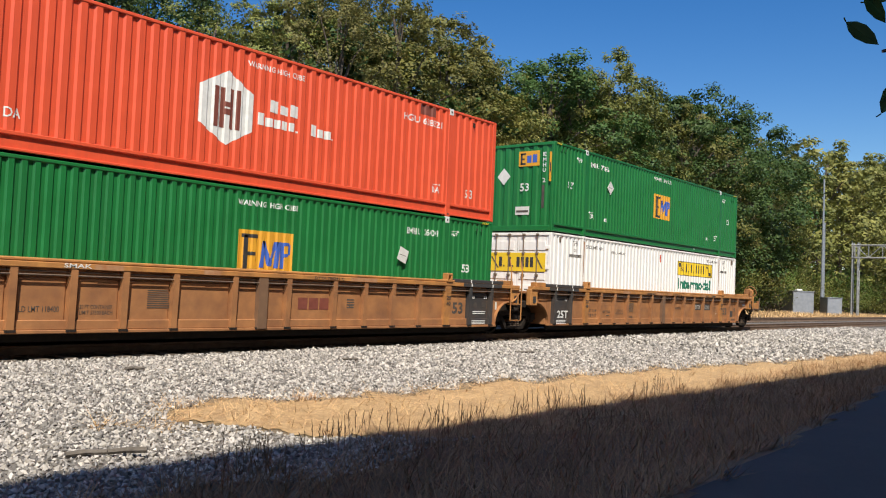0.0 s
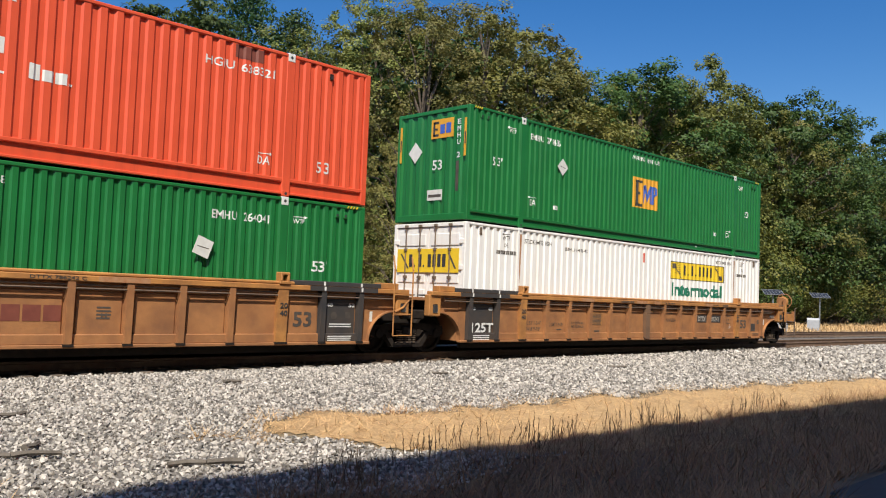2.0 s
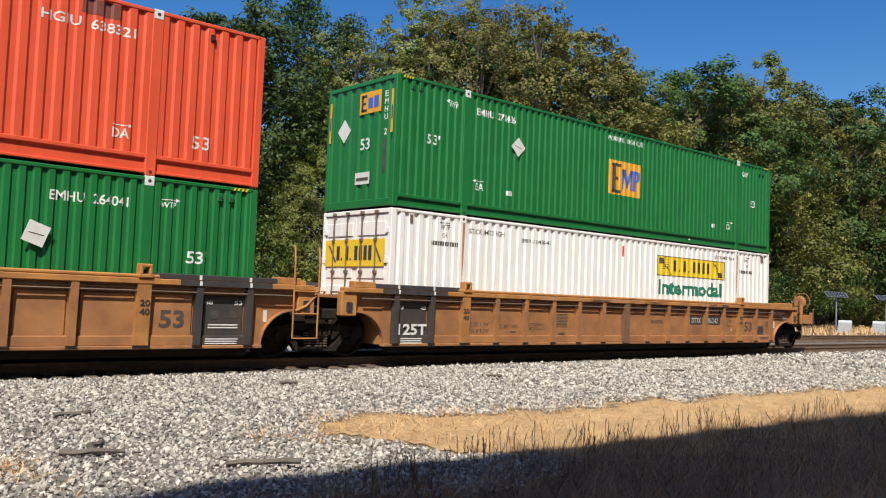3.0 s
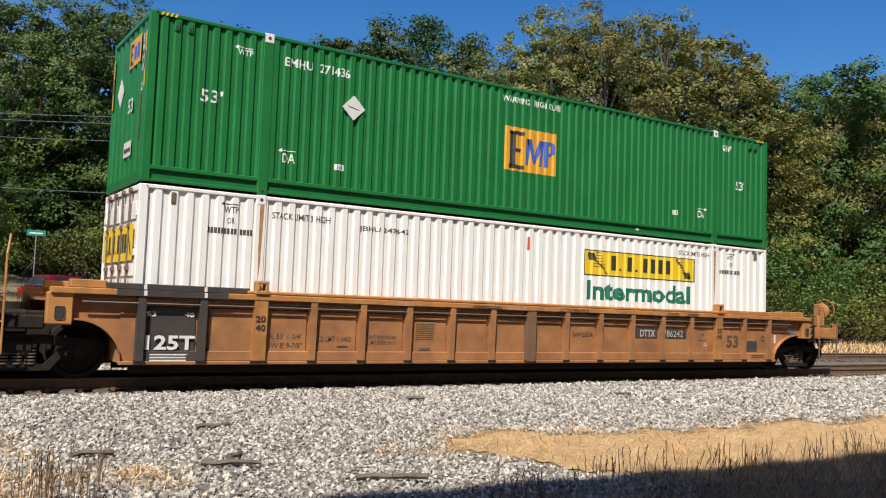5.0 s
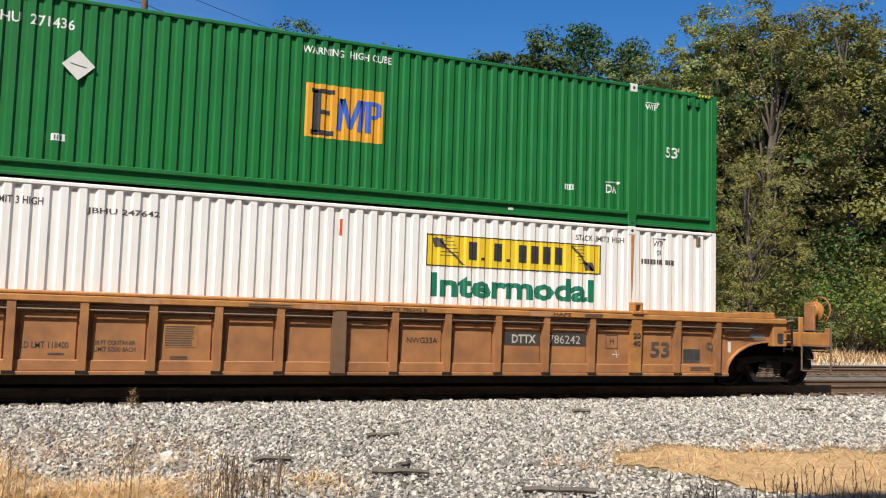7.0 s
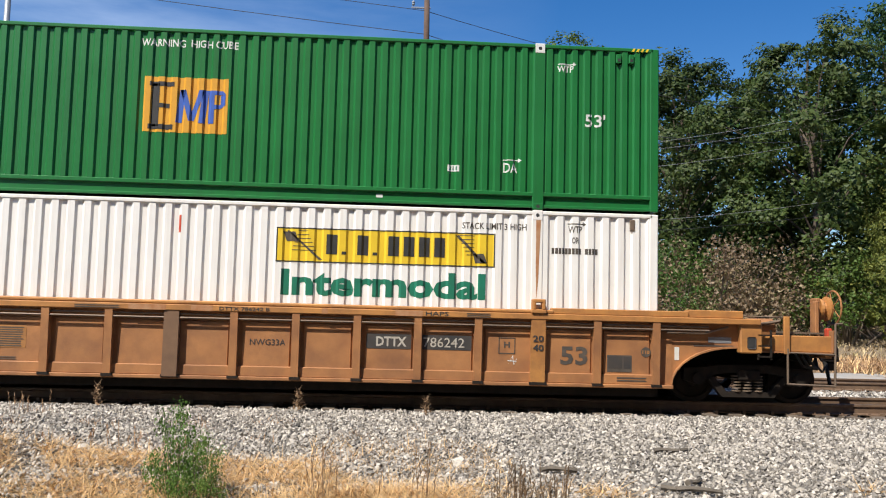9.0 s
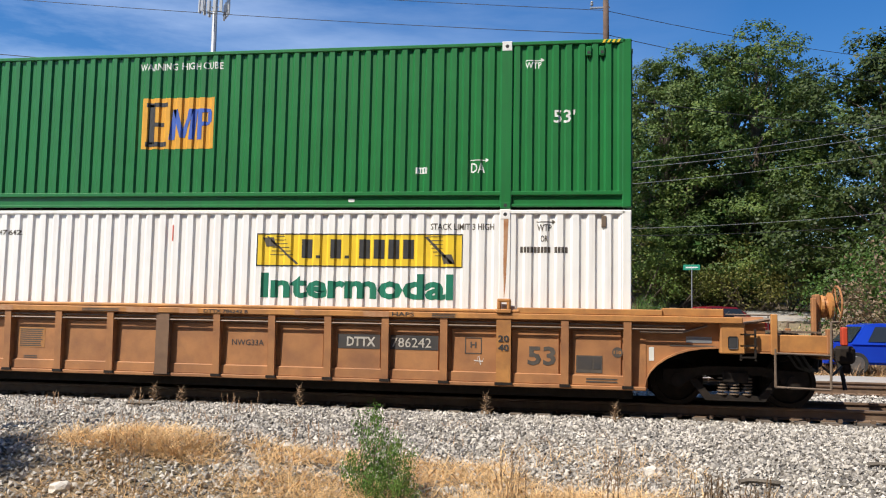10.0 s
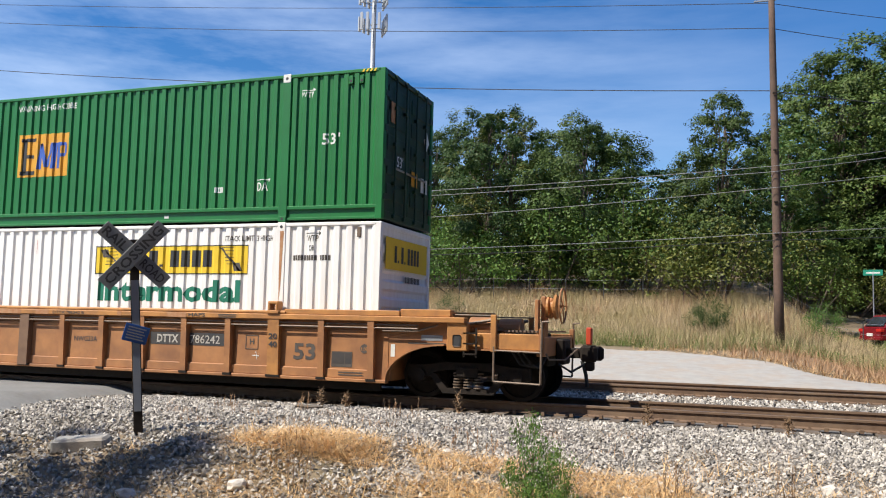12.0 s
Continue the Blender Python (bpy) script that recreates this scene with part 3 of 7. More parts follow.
def shell(root, paint, wave, rail_low=0.26, white=None):
    """The box of a 53-foot container: rails, posts, corrugated sides, roof and floor."""
    f = -HALF
    for side in (-1, 1):
        for x0, x1 in ((-LONG / 2 + 0.12, -POST - 0.1), (-POST + 0.1, POST - 0.1), (POST + 0.1, LONG / 2 - 0.12)):
            bm = corrugated(wave, x0, x1, rail_low, TALL - 0.07, f + 0.012)
            if side > 0:
                bmesh.ops.rotate(bm, verts=bm.verts[:], cent=(0, 0, 0), matrix=Matrix.Rotation(math.pi, 3, "Z"))
            part("side_panel", bm, paint, root)
            bm = bmesh.new()
            y0, y1 = sorted((side * (HALF - 0.004), side * (HALF - 0.09)))
            box(bm, x0 - 0.02, x1 + 0.02, y0, y1, rail_low - 0.075, rail_low, 0.012)
            y0, y1 = sorted((side * (HALF - 0.05), side * (HALF - 0.09)))
            box(bm, x0 - 0.02, x1 + 0.02, y0, y1, 0.075, rail_low - 0.07)
            y0, y1 = sorted((side * (HALF - 0.012), side * (HALF - 0.09)))
            box(bm, x0 - 0.02, x1 + 0.02, y0, y1, 0.03, 0.08, 0.01)
            part("bottom_rail", bm, paint, root)
        y0, y1 = sorted((side * HALF, side * (HALF - 0.08)))
        part("top_rail", boxed(-LONG / 2 + 0.1, LONG / 2 - 0.1, y0, y1, TALL - 0.075, TALL - 0.008, bevel=0.012), paint, root)
        for x, w in ((-LONG / 2 + 0.075, 0.075), (-POST, 0.1), (POST, 0.1), (LONG / 2 - 0.075, 0.075)):
            y0, y1 = sorted((side * HALF, side * (HALF - 0.11)))
            part("post", boxed(x - w, x + w, y0, y1, 0.02, TALL - 0.01, bevel=0.014), paint, root)
    part("roof", boxed(-LONG / 2 + 0.06, LONG / 2 - 0.06, -HALF + 0.06, HALF - 0.06, TALL - 0.06, TALL - 0.03), paint, root)
    part("floor", boxed(-LONG / 2 + 0.06, LONG / 2 - 0.06, -HALF + 0.1, HALF - 0.1, 0.08, 0.2), UNDER, root)
    castings(root, paint, white or paint)


def end_frame(root, sign, paint):
    x0, x1 = sorted((sign * LONG / 2, sign * (LONG / 2 - 0.1)))
    part("end_header", boxed(x0, x1, -HALF + 0.1, HALF - 0.1, TALL - 0.11, TALL - 0.012, bevel=0.012), paint, root)
    return part("end_sill", boxed(x0, x1, -HALF + 0.1, HALF - 0.1, 0.03, 0.2, bevel=0.012), paint, root)


def plain_end(root, sign, paint, level=False):
    """A corrugated end wall, ribs upright or level."""
    end_frame(root, sign, paint)
    w = Wave(0.36 if not level else 0.30, 0.035, -HALF)
    x = sign * (LONG / 2 - 0.02)
    if level:
        bm = corrugated(Wave(0.33, 0.03, 0.0), 0.2, TALL - 0.1, -HALF + 0.11, HALF - 0.11, 0)
        for v in bm.verts:
            a, d, b = v.co
            v.co = (x - sign * d, b, a)
    else:
        bm = corrugated(w, -HALF + 0.11, HALF - 0.11, 0.2, TALL - 0.1, 0)
        for v in bm.verts:
            a, d, b = v.co
            v.co = (x - sign * d, sign * a, b)
    bmesh.ops.recalc_face_normals(bm, faces=bm.faces[:])
    return part("end_wall", bm, paint, root)


def door_end(root, sign, paint, rod):
    """Two door leaves with level panels, four locking rods, handles and hinges."""
    end_frame(root, sign, paint)
    x = sign * (LONG / 2 - 0.03)
    for s in (-1, 1):
        bm = bmesh.new()
        y0, y1 = sorted((s * 0.012, s * (HALF - 0.12)))
        a, b = sorted((x, x - sign * 0.05))
        box(bm, a, b, y0, y1, 0.2, TALL - 0.12, 0.008)
        for k in range(5):
            z = 0.42 + k * 0.47
            a, b = sorted((x + sign * 0.0, x + sign * 0.022))
            box(bm, a, b, y0 + 0.09, y1 - 0.09, z, z + 0.3, 0.01)
        leaf = part("door", bm, paint, root)
        for y in (s * 0.28, s * 0.80):
            bm = bmesh.new()
            xr = x + sign * 0.055
            tube(bm, (xr, y, 0.1), (xr, y, TALL - 0.05), 0.018, n=8)
            for z in (0.12, 0.75, 1.5, 2.2, TALL - 0.08):
                a, b = sorted((x + sign * 0.01, xr + sign * 0.024))
                box(bm, a, b, y - 0.05, y + 0.05, z - 0.035, z + 0.035, 0.005)
            lock = part("locking_rod", bm, rod, leaf)
            a, b = sorted((xr + sign * 0.005, xr + sign * 0.03))
            part("handle", boxed(a, b, min(y, y + s * -0.42), max(y, y + s * -0.42), 1.02, 1.06, bevel=0.006), STEEL, leaf)
        for z in (0.45, 1.1, 1.75, 2.4):
            a, b = sorted((x, x + sign * 0.04))
            y0, y1 = sorted((s * (HALF - 0.2), s * (HALF - 0.04)))
            part("hinge", boxed(a, b, y0, y1, z - 0.06, z + 0.06, bevel=0.008), paint, leaf)


def arrow_mark(x, z, wave, face, root, material, flip=1):
    bm = flat(bmesh.new(), (x - 0.13, z), (x + 0.13, z), (x + 0.13, z + 0.016), (x - 0.13, z + 0.016))
    flat(bm, (x + flip * 0.13, z - 0.03), (x + flip * 0.19, z + 0.008), (x + flip * 0.13, z + 0.046))
    paint_on("arrow_mark", bm, wave, face, material, root)


def glyphs(bm):
    """The letters of a flat line of writing, each as a bmesh of its own."""
    spans = []
    for f in sorted(bm.faces, key=lambda f: min(v.co.x for v in f.verts)):
        a, b = min(v.co.x for v in f.verts), max(v.co.x for v in f.verts)
        if spans and a < spans[-1][0] + 1e-4:
            spans[-1][0] = max(b, spans[-1][0])
            spans[-1][1].append(f)
        else:
            spans.append([b, [f]])
    for _, faces in spans:
        one, seen = bmesh.new(), {}
        for f in faces:
            for v in f.verts:
                if v not in seen:
                    seen[v] = one.verts.new(v.co)
            one.faces.new([seen[v] for v in f.verts])
        yield one
    bm.free()


def letters(text, x0, x1, z0, z1, wave, face, material, root, label="", dx=0.0, dz=0.0, bold=0.003):
    for one in glyphs(spread(written(text, 0.2, bold=bold), x0 - dx, x1 - dx, z0 - dz, z1 - dz)):
        paint_on("letter", one, wave, face, material, root, label)


def square_logo(root, wave, face, x0, x1, z0, z1):
    """The orange field with a dark notched block and two blue shapes."""
    w, h = x1 - x0, z1 - z0
    paint_on("logo_field", panel(x0, x1, z0, z1), wave, face, ORANGE, root, "orange-yellow logo field", lift=0.003)
    bm = bmesh.new()
    for a, b, c, d in ((0.10, 0.19, 0.10, 0.88), (0.07, 0.36, 0.05, 0.14), (0.07, 0.36, 0.83, 0.91), (0.19, 0.31, 0.44, 0.52)):
        flat(bm, (x0 + a * w, z0 + c * h), (x0 + b * w, z0 + c * h), (x0 + b * w, z0 + d * h), (x0 + a * w, z0 + d * h))
    paint_on("logo_dark_shape", bm, wave, face, BLACK_MARK, root, "dark shape of the logo", lift=0.007)
    bm = bmesh.new()
    for q in (((0.39, 0.18), (0.46, 0.18), (0.50, 0.78), (0.43, 0.78)), ((0.43, 0.78), (0.50, 0.78), (0.58, 0.36), (0.54, 0.22)),
              ((0.54, 0.22), (0.60, 0.22), (0.73, 0.78), (0.66, 0.78)), ((0.66, 0.18), (0.73, 0.18), (0.77, 0.78), (0.70, 0.78)),
              ((0.77, 0.18), (0.84, 0.18), (0.84, 0.78), (0.77, 0.78)), ((0.84, 0.70), (0.97, 0.72), (0.94, 0.78), (0.84, 0.78)),
              ((0.91, 0.46), (0.97, 0.52), (0.97, 0.72), (0.91, 0.70)), ((0.84, 0.44), (0.91, 0.46), (0.91, 0.53), (0.84, 0.52))):
        flat(bm, *[(x0 + a * w, z0 + b * h) for a, b in q])
    paint_on("logo_blue_shape", bm, wave, face, BLUE_MARK, root, "blue shapes of the logo", lift=0.007)


def placard(root, x, z, half, y, tilt=45, label="white diamond hazard placard"):
    m = Matrix.Translation((x, y, z)) @ pose(0, 0, 0, 0, tilt, 0)
    p = part("placard", boxed(-half, half, -0.006, 0.0, -half, half, m=m), PLACARD, root, label)
    bm = bmesh.new()
    box(bm, -half * 0.7, half * 0.7, -0.009, -0.0065, -half * 0.06, half * 0.02, m=Matrix.Translation((x, y, z)) @ pose(0, 0, 0, 0, 12, 0))
    part("placard_bar", bm, GREY_MARK, p)


def vents(root, wave, xs, z0, z1, paint):
    for x in xs:
        bm = boxed(x - 0.045, x + 0.045, -HALF - 0.012, -HALF + 0.06, z0, z1, bevel=0.01)
        v = part("vent", bm, paint, root)
        part("vent_slot", boxed(x - 0.025, x + 0.025, -HALF - 0.015, -HALF - 0.010, z0 + 0.03, z0 + 0.08), BLACK_MARK, v)


def hazard_edge(root, x0, x1, z):
    """Black and yellow stripes on the top rail near a corner."""
    bm = bmesh.new()
    k = 4
    w = (x1 - x0) / k
    for i in range(k):
        a = x0 + i * w
        flat(bm, (a, z), (a + w * 0.5, z), (a + w * 0.9, z + 0.055), (a + w * 0.4, z + 0.055))
    paint_on("hazard_stripe", bm, FLAT, -HALF, YELLOW, root, "yellow warning stripes")


def green_upper():
    mid = 30.07
    root = thing("container", "green 53-foot corrugated steel container, stacked on a white one", "container", (mid, MID, 3.262), group="containers on the train")
    w = Wave(0.2185)
    shell(root, GREEN, w, 0.30, WHITE_MARK)
    plain_end(root, -1, GREEN)
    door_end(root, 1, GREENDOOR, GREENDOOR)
    f = -HALF + 0.012
    L = dict(wave=w, face=f, material=WHITE_MARK, root=root, dx=mid, dz=3.262)
    square_logo(root, w, f, 29.39 - mid, 30.79 - mid, 4.36 - 3.262, 5.30 - 3.262)
    letters("WARNING  HIGH CUBE", 29.31, 30.92, 5.82, 5.95, **L)
    letters("EMHU  271436", 24.39, 25.70, 5.63, 5.80, **L)
    letters("53'", 22.90, 23.29, 4.74, 4.97, **L)
    letters("53'", 36.86, 37.22, 4.72, 4.95, **L)
    for x in (23.65, 36.51):
        letters("WTP", x - 0.14, x + 0.14, 5.67, 5.78, **L)
        arrow_mark(x - mid, 5.80 - 3.262, w, f, root, WHITE_MARK, 1 if x > mid else -1)
    for x in (24.54, 35.585):
        letters("DA", x - 0.12, x + 0.12, 3.88, 4.05, **L)
        arrow_mark(x - mid, 4.09 - 3.262, w, f, root, WHITE_MARK, 1 if x > mid else -1)
    for x in (25.56, 34.61):
        p = paint_on("marking", panel(x - 0.1 - mid, x + 0.1 - mid, 3.87 - 3.262, 3.98 - 3.262), w, f, WHITE_MARK, root)
        for k in (-0.04, 0.0, 0.05):
            paint_on("marking_bar", panel(x + k - 0.012 - mid, x + k + 0.006 - mid, 3.89 - 3.262, 3.96 - 3.262), w, f, TEAL_MARK, p, lift=0.008)
    paint_on("marking", panel(33.32 - mid, 33.43 - mid, 3.385 - 3.262, 3.44 - 3.262), FLAT, -HALF + 0.05, WHITE_MARK, root)
    placard(root, 25.79 - mid, 5.08 - 3.262, 0.17, -HALF - 0.002)
    vents(root, w, (22.45 - mid, 22.67 - mid, 37.44 - mid, 37.66 - mid), 5.86 - 3.262, 6.02 - 3.262, GREEN)
    hazard_edge(root, 37.66 - mid, 37.98 - mid, TALL - 0.07)
    hazard_edge(root, 22.16 - mid, 22.46 - mid, TALL - 0.07)
    # the end towards -x: its right is towards the camera
    e = dict(x=-LONG / 2 + 0.02, sign=-1, parent=root)
    on_end("logo_field", panel(-0.05, 0.75, 2.13, 2.62), material=ORANGE, label="orange-yellow logo field", **e)
    bm = bmesh.new()
    for a, b, c, d in ((0.02, 0.09, 2.2, 2.55), (0.02, 0.22, 2.18, 2.24), (0.02, 0.22, 2.5, 2.56), (0.09, 0.18, 2.34, 2.39)):
        flat(bm, (a, c), (b, c), (b, d), (a, d))
    on_end("logo_dark_shape", bm, material=BLACK_MARK, lift=0.01, **e)
    on_end("logo_blue_shape", bars("mP", 0.27, 0.7, 2.24, 2.5, small=0.9), material=BLUE_MARK, lift=0.01, **e)
    on_end("placard", flat(bmesh.new(), (-0.62, 1.55), (-0.36, 1.83), (-0.62, 2.11), (-0.88, 1.83)), material=PLACARD, label="white diamond placard", **e)
    on_end("lettering", spread(written("53", 0.2), 0.03, 0.38, 1.32, 1.58), material=WHITE_MARK, **e)
    on_end("notice", panel(-0.12, 0.42, 0.55, 0.82), material=PLACARD, label="white notice plate", **e)
    on_end("notice_bar", panel(-0.08, 0.38, 0.63, 0.7), material=GREY_MARK, lift=0.01, **e)
    for i, c in enumerate("EMHU"):
        on_end("lettering", spread(written(c, 0.2), 0.88, 1.0, 2.42 - i * 0.17, 2.55 - i * 0.17), material=WHITE_MARK, **e)
    on_end("lettering", spread(written("2", 0.2), 0.88, 1.0, 1.58, 1.72), material=WHITE_MARK, **e)
    on_end("scrape", panel(0.87, 0.97, 0.75, 1.5), material=GREY_MARK, label="dark scrape on the paint", **e)
    for a in (-1.2, 1.14):
        on_end("reflector_strip", panel(a, a + 0.08, 1.6, 2.55), x=-LONG / 2 - 0.003, sign=-1, parent=root, material=ORANGE, label="orange reflective strip")
        on_end("reflector_bar", panel(a + 0.02, a + 0.06, 1.9, 2.2), x=-LONG / 2 - 0.003, sign=-1, parent=root, material=BLACK_MARK, lift=0.01)
    # door end towards +x
    e = dict(x=LONG / 2 + 0.0, sign=1, parent=root)
    on_end("lettering", spread(written("53'", 0.2), -0.66, -0.36, 1.1, 1.32), material=WHITE_MARK, **e)
    on_end("placard", flat(bmesh.new(), (0.9, 1.7), (1.06, 1.9), (0.9, 2.1), (0.74, 1.9)), material=PLACARD, **e)
    on_end("notice", panel(0.1, 0.42, 0.85, 1.15), material=ORANGE, label="orange notice plate", **e)
    on_end("notice", panel(0.62, 0.98, 0.8, 1.1), material=PLACARD, **e)
    on_end("notice", panel(-1.0, -0.75, 1.9, 2.3), material=RUST, **e)
    return root


def white_lower():
    mid = 30.07
    root = thing("container", "white 53-foot corrugated steel container with yellow sign, in the well car", "container", (mid, MID, 0.362), group="containers on the train")
    w = Wave(0.262)
    shell(root, WHITE, w, 0.24)
    door_end(root, -1, WHITE, PIPE)
    plain_end(root, 1, WHITE, level=True)
    f = -HALF + 0.012
    L = dict(wave=w, face=f, root=root, dx=mid, dz=0.362)
    s = paint_on("sign_field", panel(31.69 - mid, 35.35 - mid, 2.255 - 0.362, 2.83 - 0.362), w, f, YELLOW, root, "yellow sign field with black edge", lift=0.003)
    for q in ((31.69, 35.35, 2.81, 2.83), (31.69, 35.35, 2.255, 2.275), (31.69, 31.71, 2.255, 2.83), (35.33, 35.35, 2.255, 2.83)):
        paint_on("sign_edge", panel(q[0] - mid, q[1] - mid, q[2] - 0.362, q[3] - 0.362), w, f, BLACK_MARK, s, lift=0.007)
    for k in range(6):
        z = 2.45 + k * 0.065
        for a, b in ((31.95 + k * 0.02, 32.35 - k * 0.03), (34.72 + (5 - k) * 0.03, 35.0)):
            paint_on("sign_line", panel(a - mid, b - mid, z - 0.362, z + 0.012 - 0.362), w, f, GREY_MARK, s, lift=0.007)
    bm = flat(bmesh.new(), (31.86, 2.78), (31.9, 2.78), (32.46, 2.30), (32.40, 2.30))
    flat(bm, (34.68, 2.78), (34.74, 2.78), (35.2, 2.32), (35.14, 2.32))
    flat(bm, (31.86, 2.60), (32.06, 2.60), (32.0, 2.76), (31.8, 2.76))
    flat(bm, (35.02, 2.32), (35.22, 2.32), (35.16, 2.48), (34.98, 2.48))
    for v in bm.verts:
        v.co.x, v.co.z = v.co.x - mid, v.co.z - 0.362
    paint_on("sign_line", bm, w, f, GREY_MARK, s, lift=0.007)
    paint_on("sign_bars", bars("J.B.HUNT", 32.52 - mid, 34.58 - mid, 2.40 - 0.362, 2.73 - 0.362, gap=0.3), w, f, BLACK_MARK, s, "black bars for the owner's name", lift=0.007)
    letters("Intermodal", 31.79, 35.20, 1.70, 2.14, material=TEAL_MARK, label="dark green lettering", bold=0.0075, **L)
    letters("STACK LIMIT 3 HIGH", 34.79, 35.88, 2.90, 3.01, material=GREY_MARK, **L)
    letters("STACK LIMIT 3 HIGH", 24.30, 25.42, 2.86, 2.98, material=GREY_MARK, **L)
    letters("JBHU 247642", 26.04, 27.12, 2.76, 2.88, material=GREY_MARK, **L)
    for x in (23.55, 36.72):
        letters("WTP", x - 0.12, x + 0.12, 2.88, 3.0, material=GREY_MARK, **L)
        letters("OR", x - 0.06, x + 0.06, 2.70, 2.81, material=GREY_MARK, **L)
        paint_on("marking_bars", bars("JBHUNTPIN LIFT", x - 0.4 - mid, x + 0.4 - mid, 2.52 - 0.362, 2.62 - 0.362), w, f, GREY_MARK, root)
        arrow_mark(x - mid, 3.03 - 0.362, w, f, root, GREY_MARK, 1 if x > mid else -1)
    paint_on("marking", panel(30.08 - mid, 30.12 - mid, 2.69 - 0.362, 2.98 - 0.362), w, f, EOT, root, "red stripe")
    for x in (22.55, 37.7):
        part("vent", boxed(x - 0.04 - mid, x + 0.04 - mid, -HALF - 0.006, -HALF + 0.05, 2.95 - 0.362, 3.14 - 0.362, bevel=0.008), PIPE, root)
    for x in (24.08, 36.07):
        bm = flat(bmesh.new(), (x - mid - 0.03, 2.72), (x - mid + 0.05, 2.72), (x - mid + 0.02, 1.7), (x - mid - 0.01, 1.35), (x - mid - 0.025, 1.9))
        paint_on("rust_stain", bm, FLAT, -HALF, RUST, root, "rust run below the casting", lift=0.003)
    e = dict(x=-LONG / 2 - 0.01, sign=-1, parent=root)
    s = on_end("sign_field", panel(-1.12, 1.12, 1.62, 2.22), material=YELLOW, label="yellow sign field on the doors", **e)
    e["parent"] = s
    on_end("sign_bars", bars("J.B.HUNT", -0.66, 0.72, 1.76, 2.08, gap=0.3), material=BLACK_MARK, lift=0.012, **e)
    on_end("sign_line", flat(bmesh.new(), (-1.0, 2.1), (-0.94, 2.1), (-0.66, 1.72), (-0.72, 1.72)), material=GREY_MARK, lift=0.012, **e)
    on_end("sign_line", flat(bmesh.new(), (0.74, 2.1), (0.8, 2.1), (1.04, 1.72), (0.98, 1.72)), material=GREY_MARK, lift=0.012, **e)
    e = dict(x=LONG / 2, sign=1, parent=root)
    s = on_end("sign_field", panel(-1.08, 1.08, 2.02, 2.62), material=YELLOW, label="yellow sign field on the end wall", **e)
    e["parent"] = s
    on_end("sign_bars", bars("J.B.HUNT", -0.66, 0.66, 2.16, 2.48, gap=0.3), material=BLACK_MARK, lift=0.012, **e)
    e["parent"] = root
    on_end("marking_bars", bars("JBHU247642", -0.1, 0.7, 1.8, 1.92), material=GREY_MARK, **e)
    return root


def red_upper():
    mid = 10.735
    root = thing("container", "orange-red 53-foot corrugated container with white hexagon, on a green one", "container", (mid, MID, 3.262), group="containers on the train")
    w = Wave(0.283)
    shell(root, RED, w, 0.36, WHITE_MARK)
    plain_end(root, 1, RED)
    door_end(root, -1, RED, RED)
    f = -HALF + 0.012
    L = dict(wave=w, face=f, material=WHITE_MARK, root=root, dx=mid, dz=3.262)
    c, z, r = 9.49 - mid, 4.80 - 3.262, 0.76
    hexa = paint_on("logo_hexagon", flat(bmesh.new(), *[(c + r * math.sin(a), z + r * math.cos(a)) for a in [k * math.pi / 3 for k in range(6)]]), w, f, WHITE_MARK, root, "white hexagon logo", lift=0.003)
    bm = bmesh.new()
    for a, b, d, e in ((-0.32, -0.22, -0.42, 0.40), (-0.16, -0.06, -0.42, 0.40), (0.06, 0.16, -0.42, 0.40), (0.22, 0.32, -0.42, 0.40), (-0.06, 0.06, -0.14, -0.02), (-0.06, 0.06, 0.02, 0.12)):
        flat(bm, (c + a, z + d), (c + b, z + d), (c + b, z + e), (c + a, z + e))
    paint_on("logo_dark_shape", bm, w, f, BROWN_MARK, hexa, "dark red shape of the logo", lift=0.007)
    paint_on("name_bars", bars("Hub", 10.58 - mid, 11.42 - mid, 4.92 - 3.262, 5.18 - 3.262, gap=0.15), w, f, WHITE_MARK, root, "white bars for the owner's name")
    paint_on("name_bars", bars("Group, Inc.", 10.28 - mid, 12.60 - mid, 4.60 - 3.262, 4.86 - 3.262, gap=0.15), w, f, WHITE_MARK, root, "white bars for the owner's name")
    letters("WARNING  HIGH CUBE", 9.97, 11.50, 5.77, 5.89, **L)
    letters("HGIU  638321", 14.83, 16.35, 5.55, 5.72, **L)
    letters("DA", 16.05, 16.33, 3.83, 4.0, **L)
    arrow_mark(16.19 - mid, 4.04 - 3.262, w, f, root, WHITE_MARK, 1)
    letters("53", 17.46, 17.80, 3.83, 4.07, **L)
    letters("DA", 5.15, 5.43, 3.83, 4.0, **L)
    paint_on("repair_patch", panel(15.45 - mid, 16.1 - mid, 5.80 - 3.262, 6.05 - 3.262), w, f, BROWN_MARK, root, "dull brown repair patch", lift=0.003)
    vents(root, w, (17.75 - mid,), 5.82 - 3.262, 5.95 - 3.262, UNDER)
    return root


